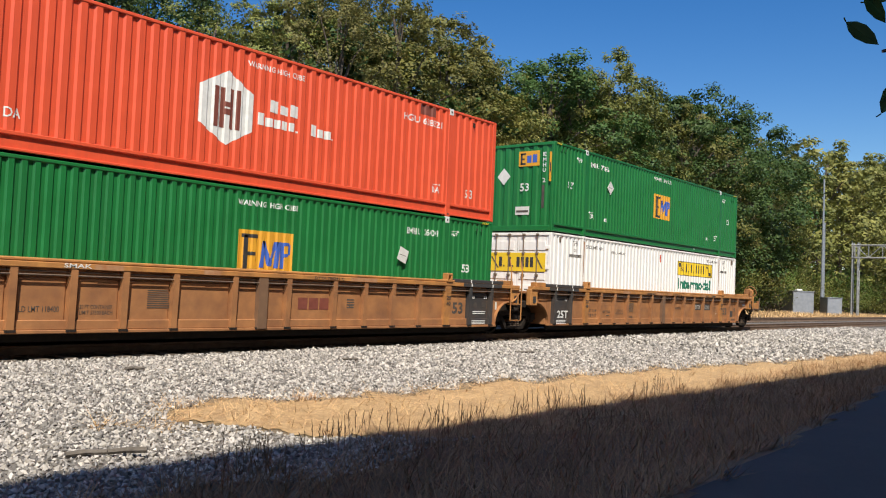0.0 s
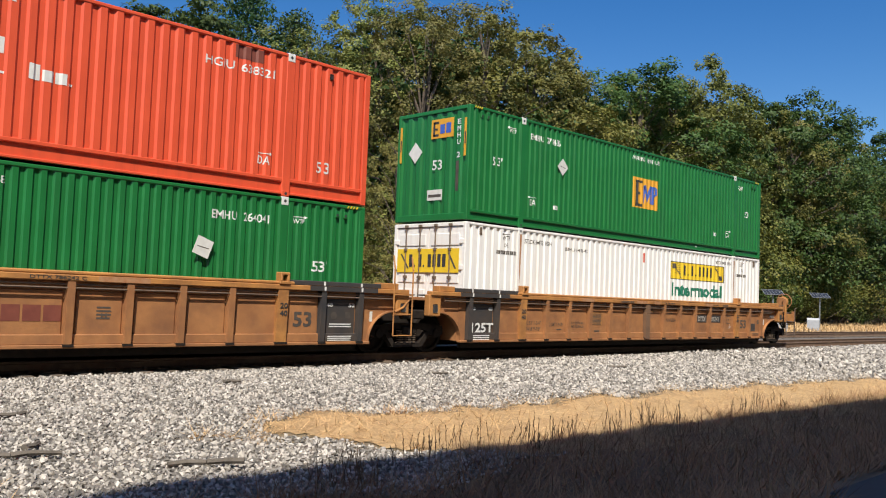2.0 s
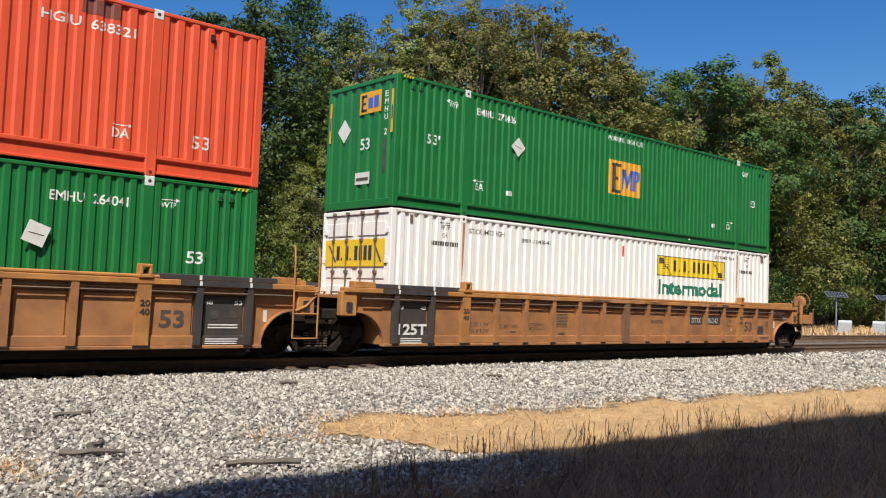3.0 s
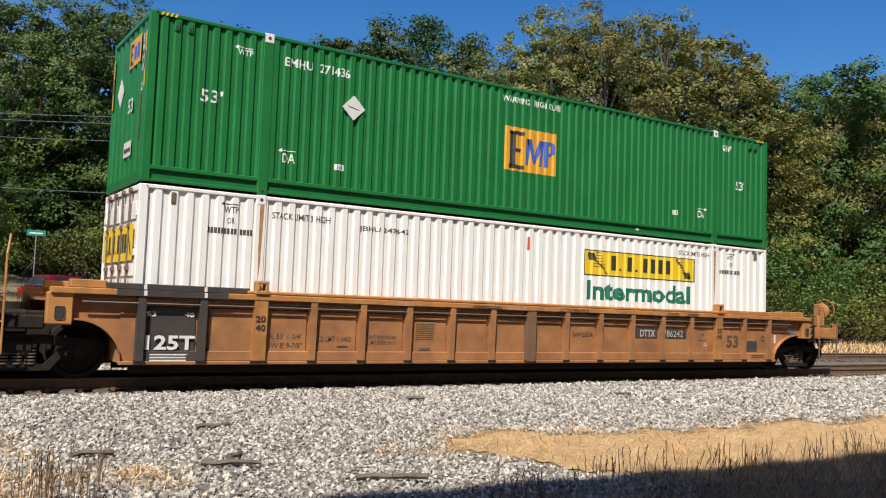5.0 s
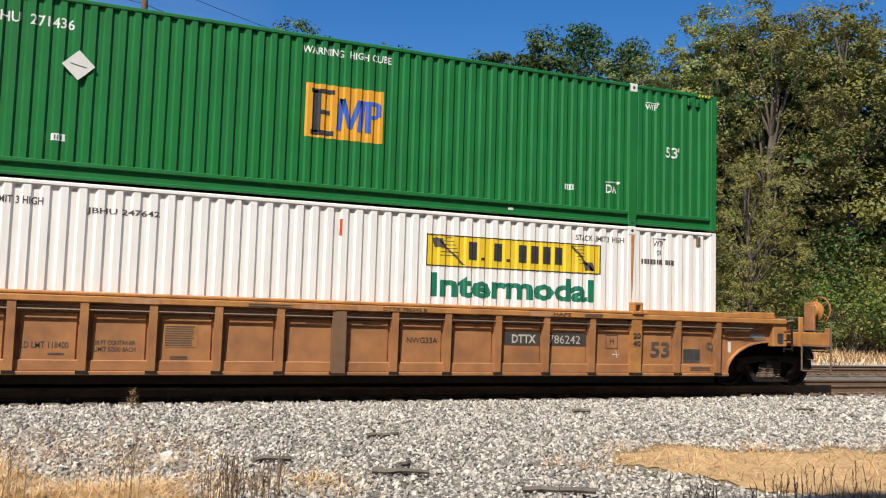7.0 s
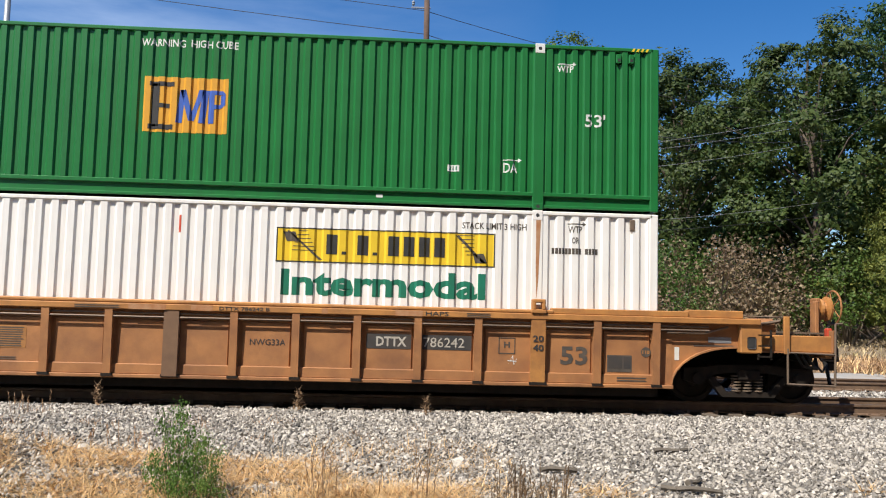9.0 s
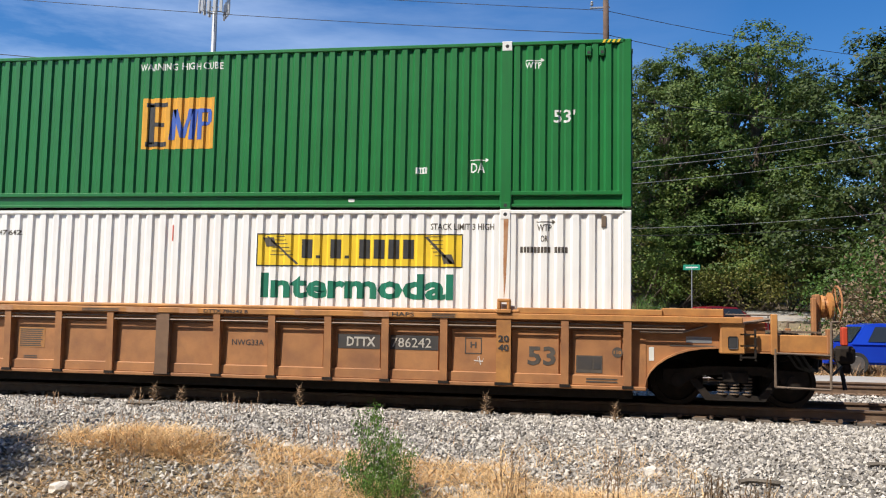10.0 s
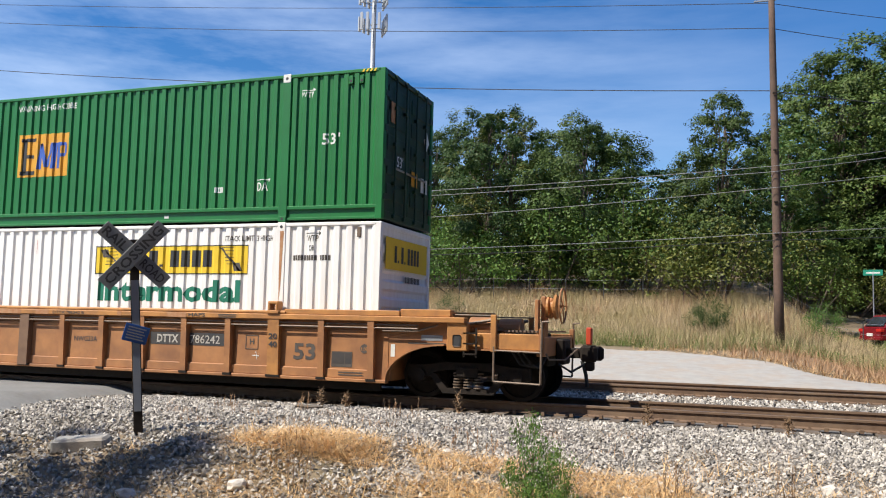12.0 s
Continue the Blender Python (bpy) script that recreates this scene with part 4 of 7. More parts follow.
def green_lower():
    mid = 10.735
    root = thing("container", "green 53-foot corrugated steel container below an orange-red one", "container", (mid, MID, 0.362), group="containers on the train")
    w = Wave(0.2185)
    shell(root, GREEN, w, 0.30, WHITE_MARK)
    plain_end(root, -1, GREEN)
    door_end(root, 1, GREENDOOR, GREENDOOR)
    f = -HALF + 0.012
    L = dict(wave=w, face=f, material=WHITE_MARK, root=root, dx=mid, dz=0.362)
    square_logo(root, w, f, 9.93 - mid, 11.40 - mid, 1.44 - 0.362, 2.38 - 0.362)
    letters("WARNING  HIGH CUBE", 9.88, 11.52, 2.88, 3.0, **L)
    letters("EMHU  264041", 15.13, 16.40, 2.68, 2.85, **L)
    letters("53'", 17.48, 17.86, 1.79, 2.02, **L)
    letters("WTP", 16.97, 17.25, 2.74, 2.84, **L)
    arrow_mark(17.11 - mid, 2.87 - 0.362, w, f, root, WHITE_MARK, 1)
    placard(root, 14.95 - mid, 2.12 - 0.362, 0.17, -HALF - 0.05, 20, "white placard hanging loose and folded")
    vents(root, w, (18.05 - mid, 18.27 - mid), 2.95 - 0.362, 3.1 - 0.362, GREEN)
    hazard_edge(root, 18.3 - mid, 18.62 - mid, TALL - 0.07)
    return root


boxes_on_train = [green_upper(), white_lower(), red_upper(), green_lower()]


# ---------------------------------------------------------------- well cars
BAY = 0.998
SIDE = -1.50                                    # outer face of the top chord, from the track's middle


def wheelset(parent, x, radius):
    """Two wheels on an axle; it turns about its own middle."""
    ax = new("wheelset")
    ax.parent = parent
    ax.matrix_basis = pose(x, 0, RAIL + radius)
    bm = bmesh.new()
    tube(bm, (0, -1.06, 0), (0, 1.06, 0), 0.075, n=12)
    part("axle", bm, UNDER, ax)
    for s in (-1, 1):
        bm = bmesh.new()
        r = radius
        lathe(bm, [(0.10, 0.09), (0.13, 0.08), (0.16, 0.03), (r - 0.09, 0.02), (r - 0.07, 0.075), (r, 0.07), (r, -0.035), (r + 0.025, -0.045), (r + 0.02, -0.07), (r - 0.08, -0.065), (r - 0.10, -0.02), (0.16, -0.02), (0.13, -0.06)],
              Matrix.Translation((0, s * 0.755, 0)) @ (Matrix.Identity(4) if s > 0 else Matrix.Rotation(math.pi, 4, "Z")), 28)
        part("wheel", bm, UNDER, ax)
        bm2 = bmesh.new()
        for k in range(3):
            a = k * 2 * math.pi / 3
            tube(bm2, (0.055 * math.cos(a), s * 1.04, 0.055 * math.sin(a)), (0.055 * math.cos(a), s * 1.10, 0.055 * math.sin(a)), 0.016, n=6)
        part("axle_bolt", bm2, STEEL, ax)
    return ax


def truck(car, x, radius):
    """A two-axle truck: cast side frames with spring nests, bolster, wheelsets."""
    axles = []
    zc = RAIL + radius
    for s in (-1, 1):
        y0, y1 = sorted((s * 0.96, s * 1.10))
        bm = bmesh.new()
        plate(bm, [(-1.12, zc + 0.17), (-0.75, zc + 0.19), (-0.45, zc + 0.24), (0.45, zc + 0.24), (0.75, zc + 0.19), (1.12, zc + 0.17), (1.14, zc - 0.02), (0.98, zc - 0.08), (0.72, zc - 0.02),
                   (0.62, zc + 0.06), (0.40, zc + 0.10), (-0.40, zc + 0.10), (-0.62, zc + 0.06), (-0.72, zc - 0.02), (-0.98, zc - 0.08), (-1.14, zc - 0.02)], y0, y1)
        for v in bm.verts:
            v.co.x += x
        bm2 = bmesh.new()
        plate(bm2, [(-0.72, zc + 0.02), (-0.60, zc + 0.04), (-0.38, zc - 0.22), (0.38, zc - 0.22), (0.60, zc + 0.04), (0.72, zc + 0.02), (0.46, zc - 0.31), (-0.46, zc - 0.31)], y0, y1)
        for v in bm2.verts:
            v.co.x += x
        fr = part("side_frame", bm, UNDER, car)
        part("spring_seat", bm2, UNDER, fr)
        for k in (-0.19, 0.0, 0.19):
            bm = bmesh.new()
            for i in range(6):
                zz = zc - 0.20 + i * 0.05
                lathe(bm, [(0.070, -0.011), (0.088, -0.011), (0.088, 0.011), (0.070, 0.011)], Matrix.Translation((x + k, s * 1.04, zz)) @ Matrix.Rotation(math.pi / 2, 4, "X"), 14)
            part("spring", bm, PIPE, fr)
        for k in (-0.89, 0.89):
            bm = bmesh.new()
            tube(bm, (x + k, s * 0.95, zc), (x + k, s * 1.15, zc), 0.105, n=14)
            part("bearing", bm, UNDER, fr)
    part("bolster", boxed(x - 0.2, x + 0.2, -1.15, 1.15, zc - 0.02, zc + 0.16, bevel=0.02), UNDER, car)
    for k in (-0.89, 0.89):
        axles.append((wheelset(car, x + k, radius), radius, x + k))
    return axles


def arch(wide):
    """The curved lower edge of the end plate, from the well's foot up over the wheels."""
    return [(0.28 + wide * (1 - math.cos(k * math.pi / 16)), 0.34 + 0.66 * math.sin(k * math.pi / 16)) for k in range(9)]


def well_car(name, label, mid, dark_left, dark_right, coupler_end, ribs=None):
    """A 53-foot well car unit: floor, two ribbed sides with top chords, arched end plates, platforms."""
    car = thing(name, label, "railway car", (mid, MID, 0), group="well cars")
    half = 8 * BAY
    ribs = ribs or [k * BAY for k in range(-8, 9)]
    for s in (-1, 1):
        def yy(a, b):
            return sorted((s * a, s * b))
        # top chord, the outer third carries a raised guide
        y0, y1 = yy(1.31, 1.50)
        right = 1.78 if coupler_end else 1.36
        chord = part("top_chord", boxed(-half - 1.36, half + right, y0, y1, 1.40, 1.50, bevel=0.012), CHORD, car)
        y0, y1 = yy(1.36, 1.49)
        part("chord_cap", boxed(-6.25, 6.25, y0, y1, 1.50, 1.565, bevel=0.02), CHORD, chord)
        y0, y1 = yy(1.31, 1.345)
        part("inner_plate", boxed(-half - 0.3, half + 0.3, y0, y1, 0.36, 1.41), CARPAINT, car)
        y0, y1 = yy(1.30, 1.44)
        part("side_sill", boxed(-half - 0.3, half + 0.3, y0, y1, 0.30, 0.36, bevel=0.01), CARPAINT, car)
        for k in range(-8, 8):
            x0, x1 = ribs[k + 8] + 0.07, ribs[k + 9] - 0.07
            dark = dark_left and k == -8 or dark_right and k == 7
            m = DARKPANEL if dark else CARPAINT
            bm = bmesh.new()
            y0, y1 = yy(1.345, 1.372)
            box(bm, x0 + 0.05, x1 - 0.02, y0, y1, 0.52, 1.24, 0.012)
            y0, y1 = yy(1.345, 1.40)
            box(bm, x0 - 0.04, x1 + 0.04, y0, y1, 0.355, 0.53, 0.015)
            part("side_panel", bm, m, car, "black stencilled panel" if dark else "")
        for k in range(-8, 9):
            x = ribs[k + 8]
            post = abs(k) == 6
            wide = k == 0
            w = 0.12 if post or wide else 0.062
            m = DARKPANEL if (dark_left and k <= -7) or (dark_right and k >= 7) else CHORD if post else RIBPLATE if wide else CARPAINT
            bm = bmesh.new()
            if wide:
                plate(bm, [(x - w, 1.42), (x - w, 0.34), (x + w, 0.34), (x + w, 1.42)], *yy(1.33, 1.485))
            else:
                lo = [bm.verts.new(p) for p in ((x - w, s * 1.33, 0.32), (x + w, s * 1.33, 0.32), (x + w, s * 1.455, 0.32), (x - w, s * 1.455, 0.32))]
                hi = [bm.verts.new(p) for p in ((x - w, s * 1.33, 1.41), (x + w, s * 1.33, 1.41), (x + w, s * 1.488, 1.41), (x - w, s * 1.488, 1.41))]
                bm.faces.new(lo), bm.faces.new(hi)
                for i in range(4):
                    bm.faces.new((lo[i], lo[(i + 1) % 4], hi[(i + 1) % 4], hi[i]))
                bmesh.ops.recalc_face_normals(bm, faces=bm.faces[:])
            rib = part("rib", bm, m, car)
            y0, y1 = yy(1.34, 1.47)
            part("rib_foot", boxed(x - w - 0.02, x + w + 0.03, y0, y1, 0.325, 0.37), UNDER, rib)
            if post:
                # the lifting-post guide above the chord
                bm = bmesh.new()
                y0, y1 = yy(1.34, 1.53)
                box(bm, x - 0.13, x + 0.13, y0, y1, 1.50, 1.57, 0.015)
                box(bm, x - 0.11, x - 0.05, y0, y1, 1.56, 1.70, 0.015)
                box(bm, x + 0.05, x + 0.11, y0, y1, 1.56, 1.70, 0.015)
                box(bm, x - 0.11, x + 0.11, y0, y1, 1.68, 1.74, 0.015)
                part("container_guide", bm, CHORD, chord, "raised container guide bracket")
        # rods under the chord
        for z, d in ((1.345, 1.44), (1.285, 1.46)):
            bm = bmesh.new()
            tube(bm, (-half - 0.9, s * d, z), (half + 0.9, s * d, z), 0.017, n=6)
            part("brake_pipe", bm, PIPE, car)
        # raised outer chord pieces beyond the posts
        for e in (-1, 1):
            y0, y1 = yy(1.335, 1.47)
            x0, x1 = sorted((e * 6.2, e * (half + 0.55)))
            m = DARKPANEL if (e < 0 and dark_left or e > 0 and dark_right) else CHORD
            part("chord_cap", boxed(x0, x1, y0, y1, 1.50, 1.60, bevel=0.012), m, chord)
            ext = 1.78 if e > 0 and coupler_end else 1.36
            x0, x1 = sorted((e * (half + 0.55), e * (half + ext - 0.28)))
            y0, y1 = yy(1.22, 1.44)
            part("chord_cap", boxed(x0, x1, y0, y1, 1.50, 1.63, bevel=0.012), CHORD, chord)
            # arched end plate
            pts = [(e * (half + a), b) for a, b in arch(1.10 if ext > 1.5 else 0.72)]
            top = [(e * (half + ext), 1.0), (e * (half + ext), 1.41), (e * (half + 0.05), 1.41), (e * (half + 0.05), 0.34)]
            part("end_plate", plate(bmesh.new(), pts + top, *yy(1.30, 1.335)), CARPAINT, car)
            bm = bmesh.new()
            for (xa, za), (xb, zb) in zip(pts, pts[1:]):
                v = [bm.verts.new(p) for p in ((xa, s * 1.31, za), (xb, s * 1.31, zb), (xb, s * 1.42, zb), (xa, s * 1.42, za), (xa, s * 1.31, za + 0.03), (xb, s * 1.31, zb + 0.03), (xb, s * 1.42, zb + 0.03), (xa, s * 1.42, za + 0.03))]
                for q in ((0, 1, 2, 3), (7, 6, 5, 4), (0, 4, 5, 1), (3, 2, 6, 7)):
                    bm.faces.new([v[i] for i in q])
            part("arch_flange", bm, CARPAINT, car)
            # jacking bracket with its slot
            x0, x1 = sorted((e * (half + ext - 0.34), e * (half + ext + 0.04)))
            y0, y1 = yy(1.28, 1.46)
            bk = part("jacking_bracket", boxed(x0, x1, y0, y1, 0.92, 1.42, bevel=0.02), CHORD, car)
            y0, y1 = yy(1.455, 1.466)
            part("bracket_slot", boxed((x0 + x1) / 2 - 0.075, (x0 + x1) / 2 + 0.075, y0, y1, 1.0, 1.2, bevel=0.02), BLACK_MARK, bk)
    # floor, end bulkheads, centre sills
    part("well_floor", boxed(-half - 0.2, half + 0.2, -1.31, 1.31, 0.30, 0.355), UNDER, car)
    # dark strips added below the floor to block light from the far side
    for y in (-1.22, 0.0, 1.14):
        part("floor_beam", boxed(-half - 0.1, half + 0.1, y, y + 0.08, 0.15, 0.30), UNDER, car)
    for e in (-1, 1):
        x0, x1 = sorted((e * (half + 0.25), e * (half + 0.33)))
        part("bulkhead", boxed(x0, x1, -1.3, 1.3, 0.34, 1.35), CARPAINT, car)
        x0, x1 = sorted((e * (half + 0.3), e * (half + (1.85 if e > 0 and coupler_end else 1.3))))
        part("deck_plate", boxed(x0, x1, -1.29, 1.29, 1.28, 1.33), CARPAINT, car)
        x0, x1 = sorted((e * (half + 0.3), e * (half + (3.0 if e > 0 and coupler_end else 1.6))))
        part("centre_sill", boxed(x0, x1, -0.32, 0.32, 0.66, 1.1, bevel=0.02), UNDER, car)
    return car, half


def chord_text(car, mid, text, x0, x1, z0, z1, material=BLACK_MARK, face=-1.501):
    for one in glyphs(spread(written(text, 0.2), x0 - mid, x1 - mid, z0, z1)):
        paint_on("stencil_letter", one, FLAT, face, material, car)


def stencil(car, mid, text, x0, x1, z0, z1, material=GREY_MARK, face=-1.373):
    for one in glyphs(spread(written(text, 0.2, bold=0.006 if len(text) < 5 else 0.001), x0 - mid, x1 - mid, z0, z1)):
        paint_on("stencil_letter", one, FLAT, face, material, car)


def lines(car, mid, n, x0, x1, z0, z1, material, face=-1.373, seed=1):
    """Rows of writing too small to read, as plain bars."""
    rng = random.Random(seed)
    step = (z1 - z0) / n
    bm = bmesh.new()
    for i in range(n):
        z = z0 + i * step
        flat(bm, (x0 - mid, z), (x1 - mid - rng.random() * 0.12 * (x1 - x0), z), (x1 - mid - rng.random() * 0.12 * (x1 - x0), z + step * 0.5), (x0 - mid, z + step * 0.5))
    paint_on("small_print", bm, FLAT, face, material, car)


def rear_car():
    mid = 30.09
    car, half = well_car("well_car", "weathered yellow-brown articulated well car carrying two containers", mid, True, False, True)
    axles = truck(car, half + 1.72, 0.42)
    # stencils, from the left end to the right
    for x in (24.10, 36.08):
        stencil(car, mid, "20", x - 0.09, x + 0.09, 1.03, 1.14, BLACK_MARK, -1.4815)
        stencil(car, mid, "40", x - 0.09, x + 0.09, 0.88, 0.99, BLACK_MARK, -1.4775)
    stencil(car, mid, "125T", 22.20, 23.0, 0.54, 0.78, WHITE_MARK, -1.402)
    stencil(car, mid, "53", 22.2, 22.36, 1.08, 1.16, WHITE_MARK, -1.378)
    stencil(car, mid, "48", 22.82, 22.98, 1.08, 1.16, WHITE_MARK, -1.378)
    lines(car, mid, 3, 22.28, 22.9, 0.36, 0.50, WHITE_MARK, -1.402, 3)
    stencil(car, mid, "IL 53' 1-3/4\"", 24.32, 24.93, 0.74, 0.84)
    stencil(car, mid, "IW 8' 9-7/8\"", 24.32, 24.93, 0.58, 0.68)
    stencil(car, mid, "LD LMT 118400", 25.24, 25.90, 0.70, 0.80)
    lines(car, mid, 1, 25.62, 25.86, 0.60, 0.66, GREY_MARK)
    stencil(car, mid, "20 FT CONTAINER", 26.26, 26.86, 0.76, 0.83)
    stencil(car, mid, "LIMIT 57500 EACH", 26.26, 26.86, 0.66, 0.73)
    paint_on("plate_mark", panel(27.26 - mid, 27.78 - mid, 0.74, 1.10), FLAT, -1.372, CHORD, car)
    lines(car, mid, 9, 27.29, 27.75, 0.76, 1.09, GREY_MARK, -1.375, 5)
    lines(car, mid, 2, 27.38, 27.66, 0.55, 0.61, GREY_MARK)
    stencil(car, mid, "NWG33A", 31.34, 31.92, 0.87, 0.97, BLACK_MARK)
    paint_on("number_field", panel(33.24 - mid, 33.98 - mid, 0.86, 1.10), FLAT, -1.373, DARKPANEL, car, "black number field")
    paint_on("number_field", panel(34.16 - mid, 34.98 - mid, 0.86, 1.10), FLAT, -1.373, DARKPANEL, car, "black number field")
    stencil(car, mid, "DTTX", 33.40, 33.90, 0.90, 1.06, FADED_WHITE, -1.377)
    stencil(car, mid, "786242", 34.18, 34.86, 0.90, 1.06, FADED_WHITE, -1.377)
    stencil(car, mid, "53", 36.47, 36.93, 0.66, 0.97, GREY_MARK)
    stencil(car, mid, "H", 35.52, 35.62, 0.92, 1.02)
    bm = bmesh.new()
    for a, b, c, d in ((35.43, 35.71, 0.82, 0.835), (35.43, 35.71, 1.075, 1.09), (35.43, 35.445, 0.82, 1.09), (35.695, 35.71, 0.82, 1.09)):
        flat(bm, (a - mid, c), (b - mid, c), (b - mid, d), (a - mid, d))
    paint_on("stencil_frame", bm, FLAT, -1.373, GREY_MARK, car)
    bm = bmesh.new()
    for a, b, c, d in ((35.60, 0.66, 35.66, 0.79), (35.66, 0.79, 35.69, 0.64), (35.69, 0.64, 35.74, 0.75), (35.58, 0.71, 35.73, 0.70)):
        flat(bm, (a - mid, b - 0.006), (c - mid, d - 0.006), (c - mid + 0.008, d + 0.006), (a - mid + 0.008, b + 0.006))
    paint_on("chalk_scrawl", bm, FLAT, -1.375, WHITE_MARK, car, "white chalk scrawl")
    paint_on("plate_mark", panel(37.26 - mid, 37.68 - mid, 0.56, 0.84), FLAT, -1.373, GREY_MARK, car)
    bm = bmesh.new()
    for a, b, c, d in ((37.28, 37.52, 0.62, 0.82), (37.54, 37.66, 0.62, 0.82)):
        flat(bm, (a - mid, c), (b - mid, c), (b - mid, d), (a - mid, d))
    paint_on("plate_mark", bm, FLAT, -1.376, DARKPANEL, car)
    bm = flat(bmesh.new(), *[(37.92 - mid + 0.085 * math.cos(k * math.pi / 8), 0.90 + 0.085 * math.sin(k * math.pi / 8)) for k in range(16)])
    paint_on("round_mark", bm, FLAT, -1.373, GREY_MARK, car)
    stencil(car, mid, "110", 37.86, 37.98, 0.87, 0.93, CHORD, -1.376)
    lines(car, mid, 2, 37.42, 37.95, 0.41, 0.50, GREY_MARK, -1.402)
    chord_text(car, mid, "DTTX 786242 B", 30.85, 31.66, 1.42, 1.48)
    chord_text(car, mid, "HAPS", 34.2, 34.58, 1.42, 1.49)
    lines(car, mid, 2, 28.55, 29.3, 1.42, 1.48, GREY_MARK, -1.501)
    lines(car, mid, 3, 34.88, 35.3, 1.41, 1.49, GREY_MARK, -1.501)
    for x0, x1 in ((26.6, 27.2), (30.4, 30.75), (33.7, 34.15), (29.4, 30.0), (32.5, 32.6)):
        paint_on("fresh_patch", panel(x0 - mid, x1 - mid, 1.405, 1.495), FLAT, -1.501, RUST, car, "brighter repainted patch")
    # white bands over the black chord at the left end
    for x in (22.14, 23.12):
        for z0, z1 in ((1.41, 1.49), (1.51, 1.59)):
            paint_on("white_band", panel(x - 0.025 - mid, x + 0.025 - mid, z0, z1), FLAT, -1.501 if z0 < 1.5 else -1.472, WHITE_MARK, car)
    paint_on("black_band", panel(21.7 - mid, 23.5 - mid, 1.401, 1.499), FLAT, -1.5005, DARKPANEL, car)
    # small plates near the right arch
    paint_on("white_tag", panel(38.42 - mid, 38.50 - mid, 0.78, 1.0), FLAT, -1.337, PLACARD, car)
    paint_on("tag", panel(39.0 - mid, 39.40 - mid, 1.08, 1.18), FLAT, -1.337, GALV, car)
    lines(car, mid, 1, 38.75, 39.5, 1.02, 1.07, GREY_MARK, -1.337)
    # coupler platform at the right end
    e0 = half + 1.62
    for s in (-1, 1):
        y0, y1 = sorted((s * 1.36, s * 1.28))
        sill = part("platform_sill", boxed(e0 - 0.02, e0 + 1.52, y0, y1, 0.96, 1.24, bevel=0.015), CHORD, car)
        y0, y1 = sorted((s * 1.39, s * 1.28))
        part("sill_flange", boxed(e0 - 0.02, e0 + 1.52, y0, y1, 0.94, 0.965), CARPAINT, sill)
        part("sill_gusset", boxed(e0 + 1.44, e0 + 1.53, y0, y1, 0.90, 1.34, bevel=0.01), CARPAINT, sill)
        bm = bmesh.new()
        tube(bm, (e0 - 0.25, s * 1.30, 1.545), (e0 + 0.72, s * 1.30, 1.545), 0.014, n=6)
        part("guard_rail", bm, PIPE, car, "thin rail above the platform")
        bm = bmesh.new()
        bent(bm, [(half + 0.2, s * 1.39, 1.24), (half + 0.85, s * 1.39, 1.24), (half + 1.25, s * 1.40, 1.36)], 0.022)
        part("brake_rod", bm, PIPE, car, "bent brake rod along the side")
    part("end_sill", boxed(e0 + 1.38, e0 + 1.50, -1.28, 1.28, 0.86, 1.20, bevel=0.015), CARPAINT, car)
    part("platform_floor", boxed(e0 - 0.02, e0 + 1.38, -1.28, 1.28, 0.98, 1.02), UNDER, car)
    for k in range(9):
        part("grating_bar", boxed(e0 + 0.80 + k * 0.068, e0 + 0.838 + k * 0.068, -1.25, 1.25, 1.27, 1.30), PIPE, car)
    for x0, x1, y0, y1, z1 in ((0.74, 1.02, -1.10, -0.72, 1.25), (1.08, 1.30, -0.98, -0.40, 1.22), (0.72, 1.30, -0.30, 0.30, 1.26)):
        part("brake_valve", boxed(e0 + x0, e0 + x1, y0, y1, 1.02, z1, bevel=0.03), UNDER, car, "dark brake valve on the platform")
    for k in range(3):
        bm = bmesh.new()
        bent(bm, [(e0 + 0.9 + 0.1 * k, -1.15, 0.95), (e0 + 1.05 + 0.1 * k, -1.12, 0.72), (e0 + 1.28 + 0.05 * k, -1.0, 0.66), (e0 + 1.45, -0.8, 0.86)], 0.022)
        part("brake_hose", bm, RUBBER, car)
    bm = bmesh.new()
    bent(bm, [(e0 + 1.56, -1.34, 0.92), (e0 + 1.60, -1.30, 0.82), (e0 + 1.72, -0.5, 0.80), (e0 + 1.86, -0.12, 0.98)], 0.014)
    part("uncoupling_lever", bm, PIPE, car)
    for s in (-1, 1):
        bm = bmesh.new()
        tube(bm, (e0 + 0.12, s * 0.98, 1.32), (e0 + 0.56, s * 0.98, 1.32), 0.20, n=16)
        part("brake_cylinder", bm, CARPAINT, car)
        bm = bmesh.new()
        bent(bm, [(e0 - 0.1, s * 1.2, 1.36), (e0 + 0.2, s * 1.2, 1.40), (e0 + 0.62, s * 1.2, 1.48)], 0.032)
        part("brake_lever", bm, PIPE, car)
        # hand holds and sill step
        bm = bmesh.new()
        y = s * 1.40
        bent(bm, [(e0 + 0.66, y, 1.02), (e0 + 0.66, y, 0.42), (e0 + 1.48, y, 0.40), (e0 + 1.50, y, 1.45), (e0 + 1.62, y, 1.46)], 0.02)
        bent(bm, [(e0 + 0.66, y, 0.95), (e0 + 1.5, y, 0.93)], 0.018)
        part("sill_step", bm, PIPE, car, "bent bar sill step and grab iron")
        part("ladder_post", boxed(e0 + 0.60, e0 + 0.70, s * 1.38 - 0.03, s * 1.38 + 0.03, 0.92, 1.56, bevel=0.01), CHORD, car)
        bm = bmesh.new()
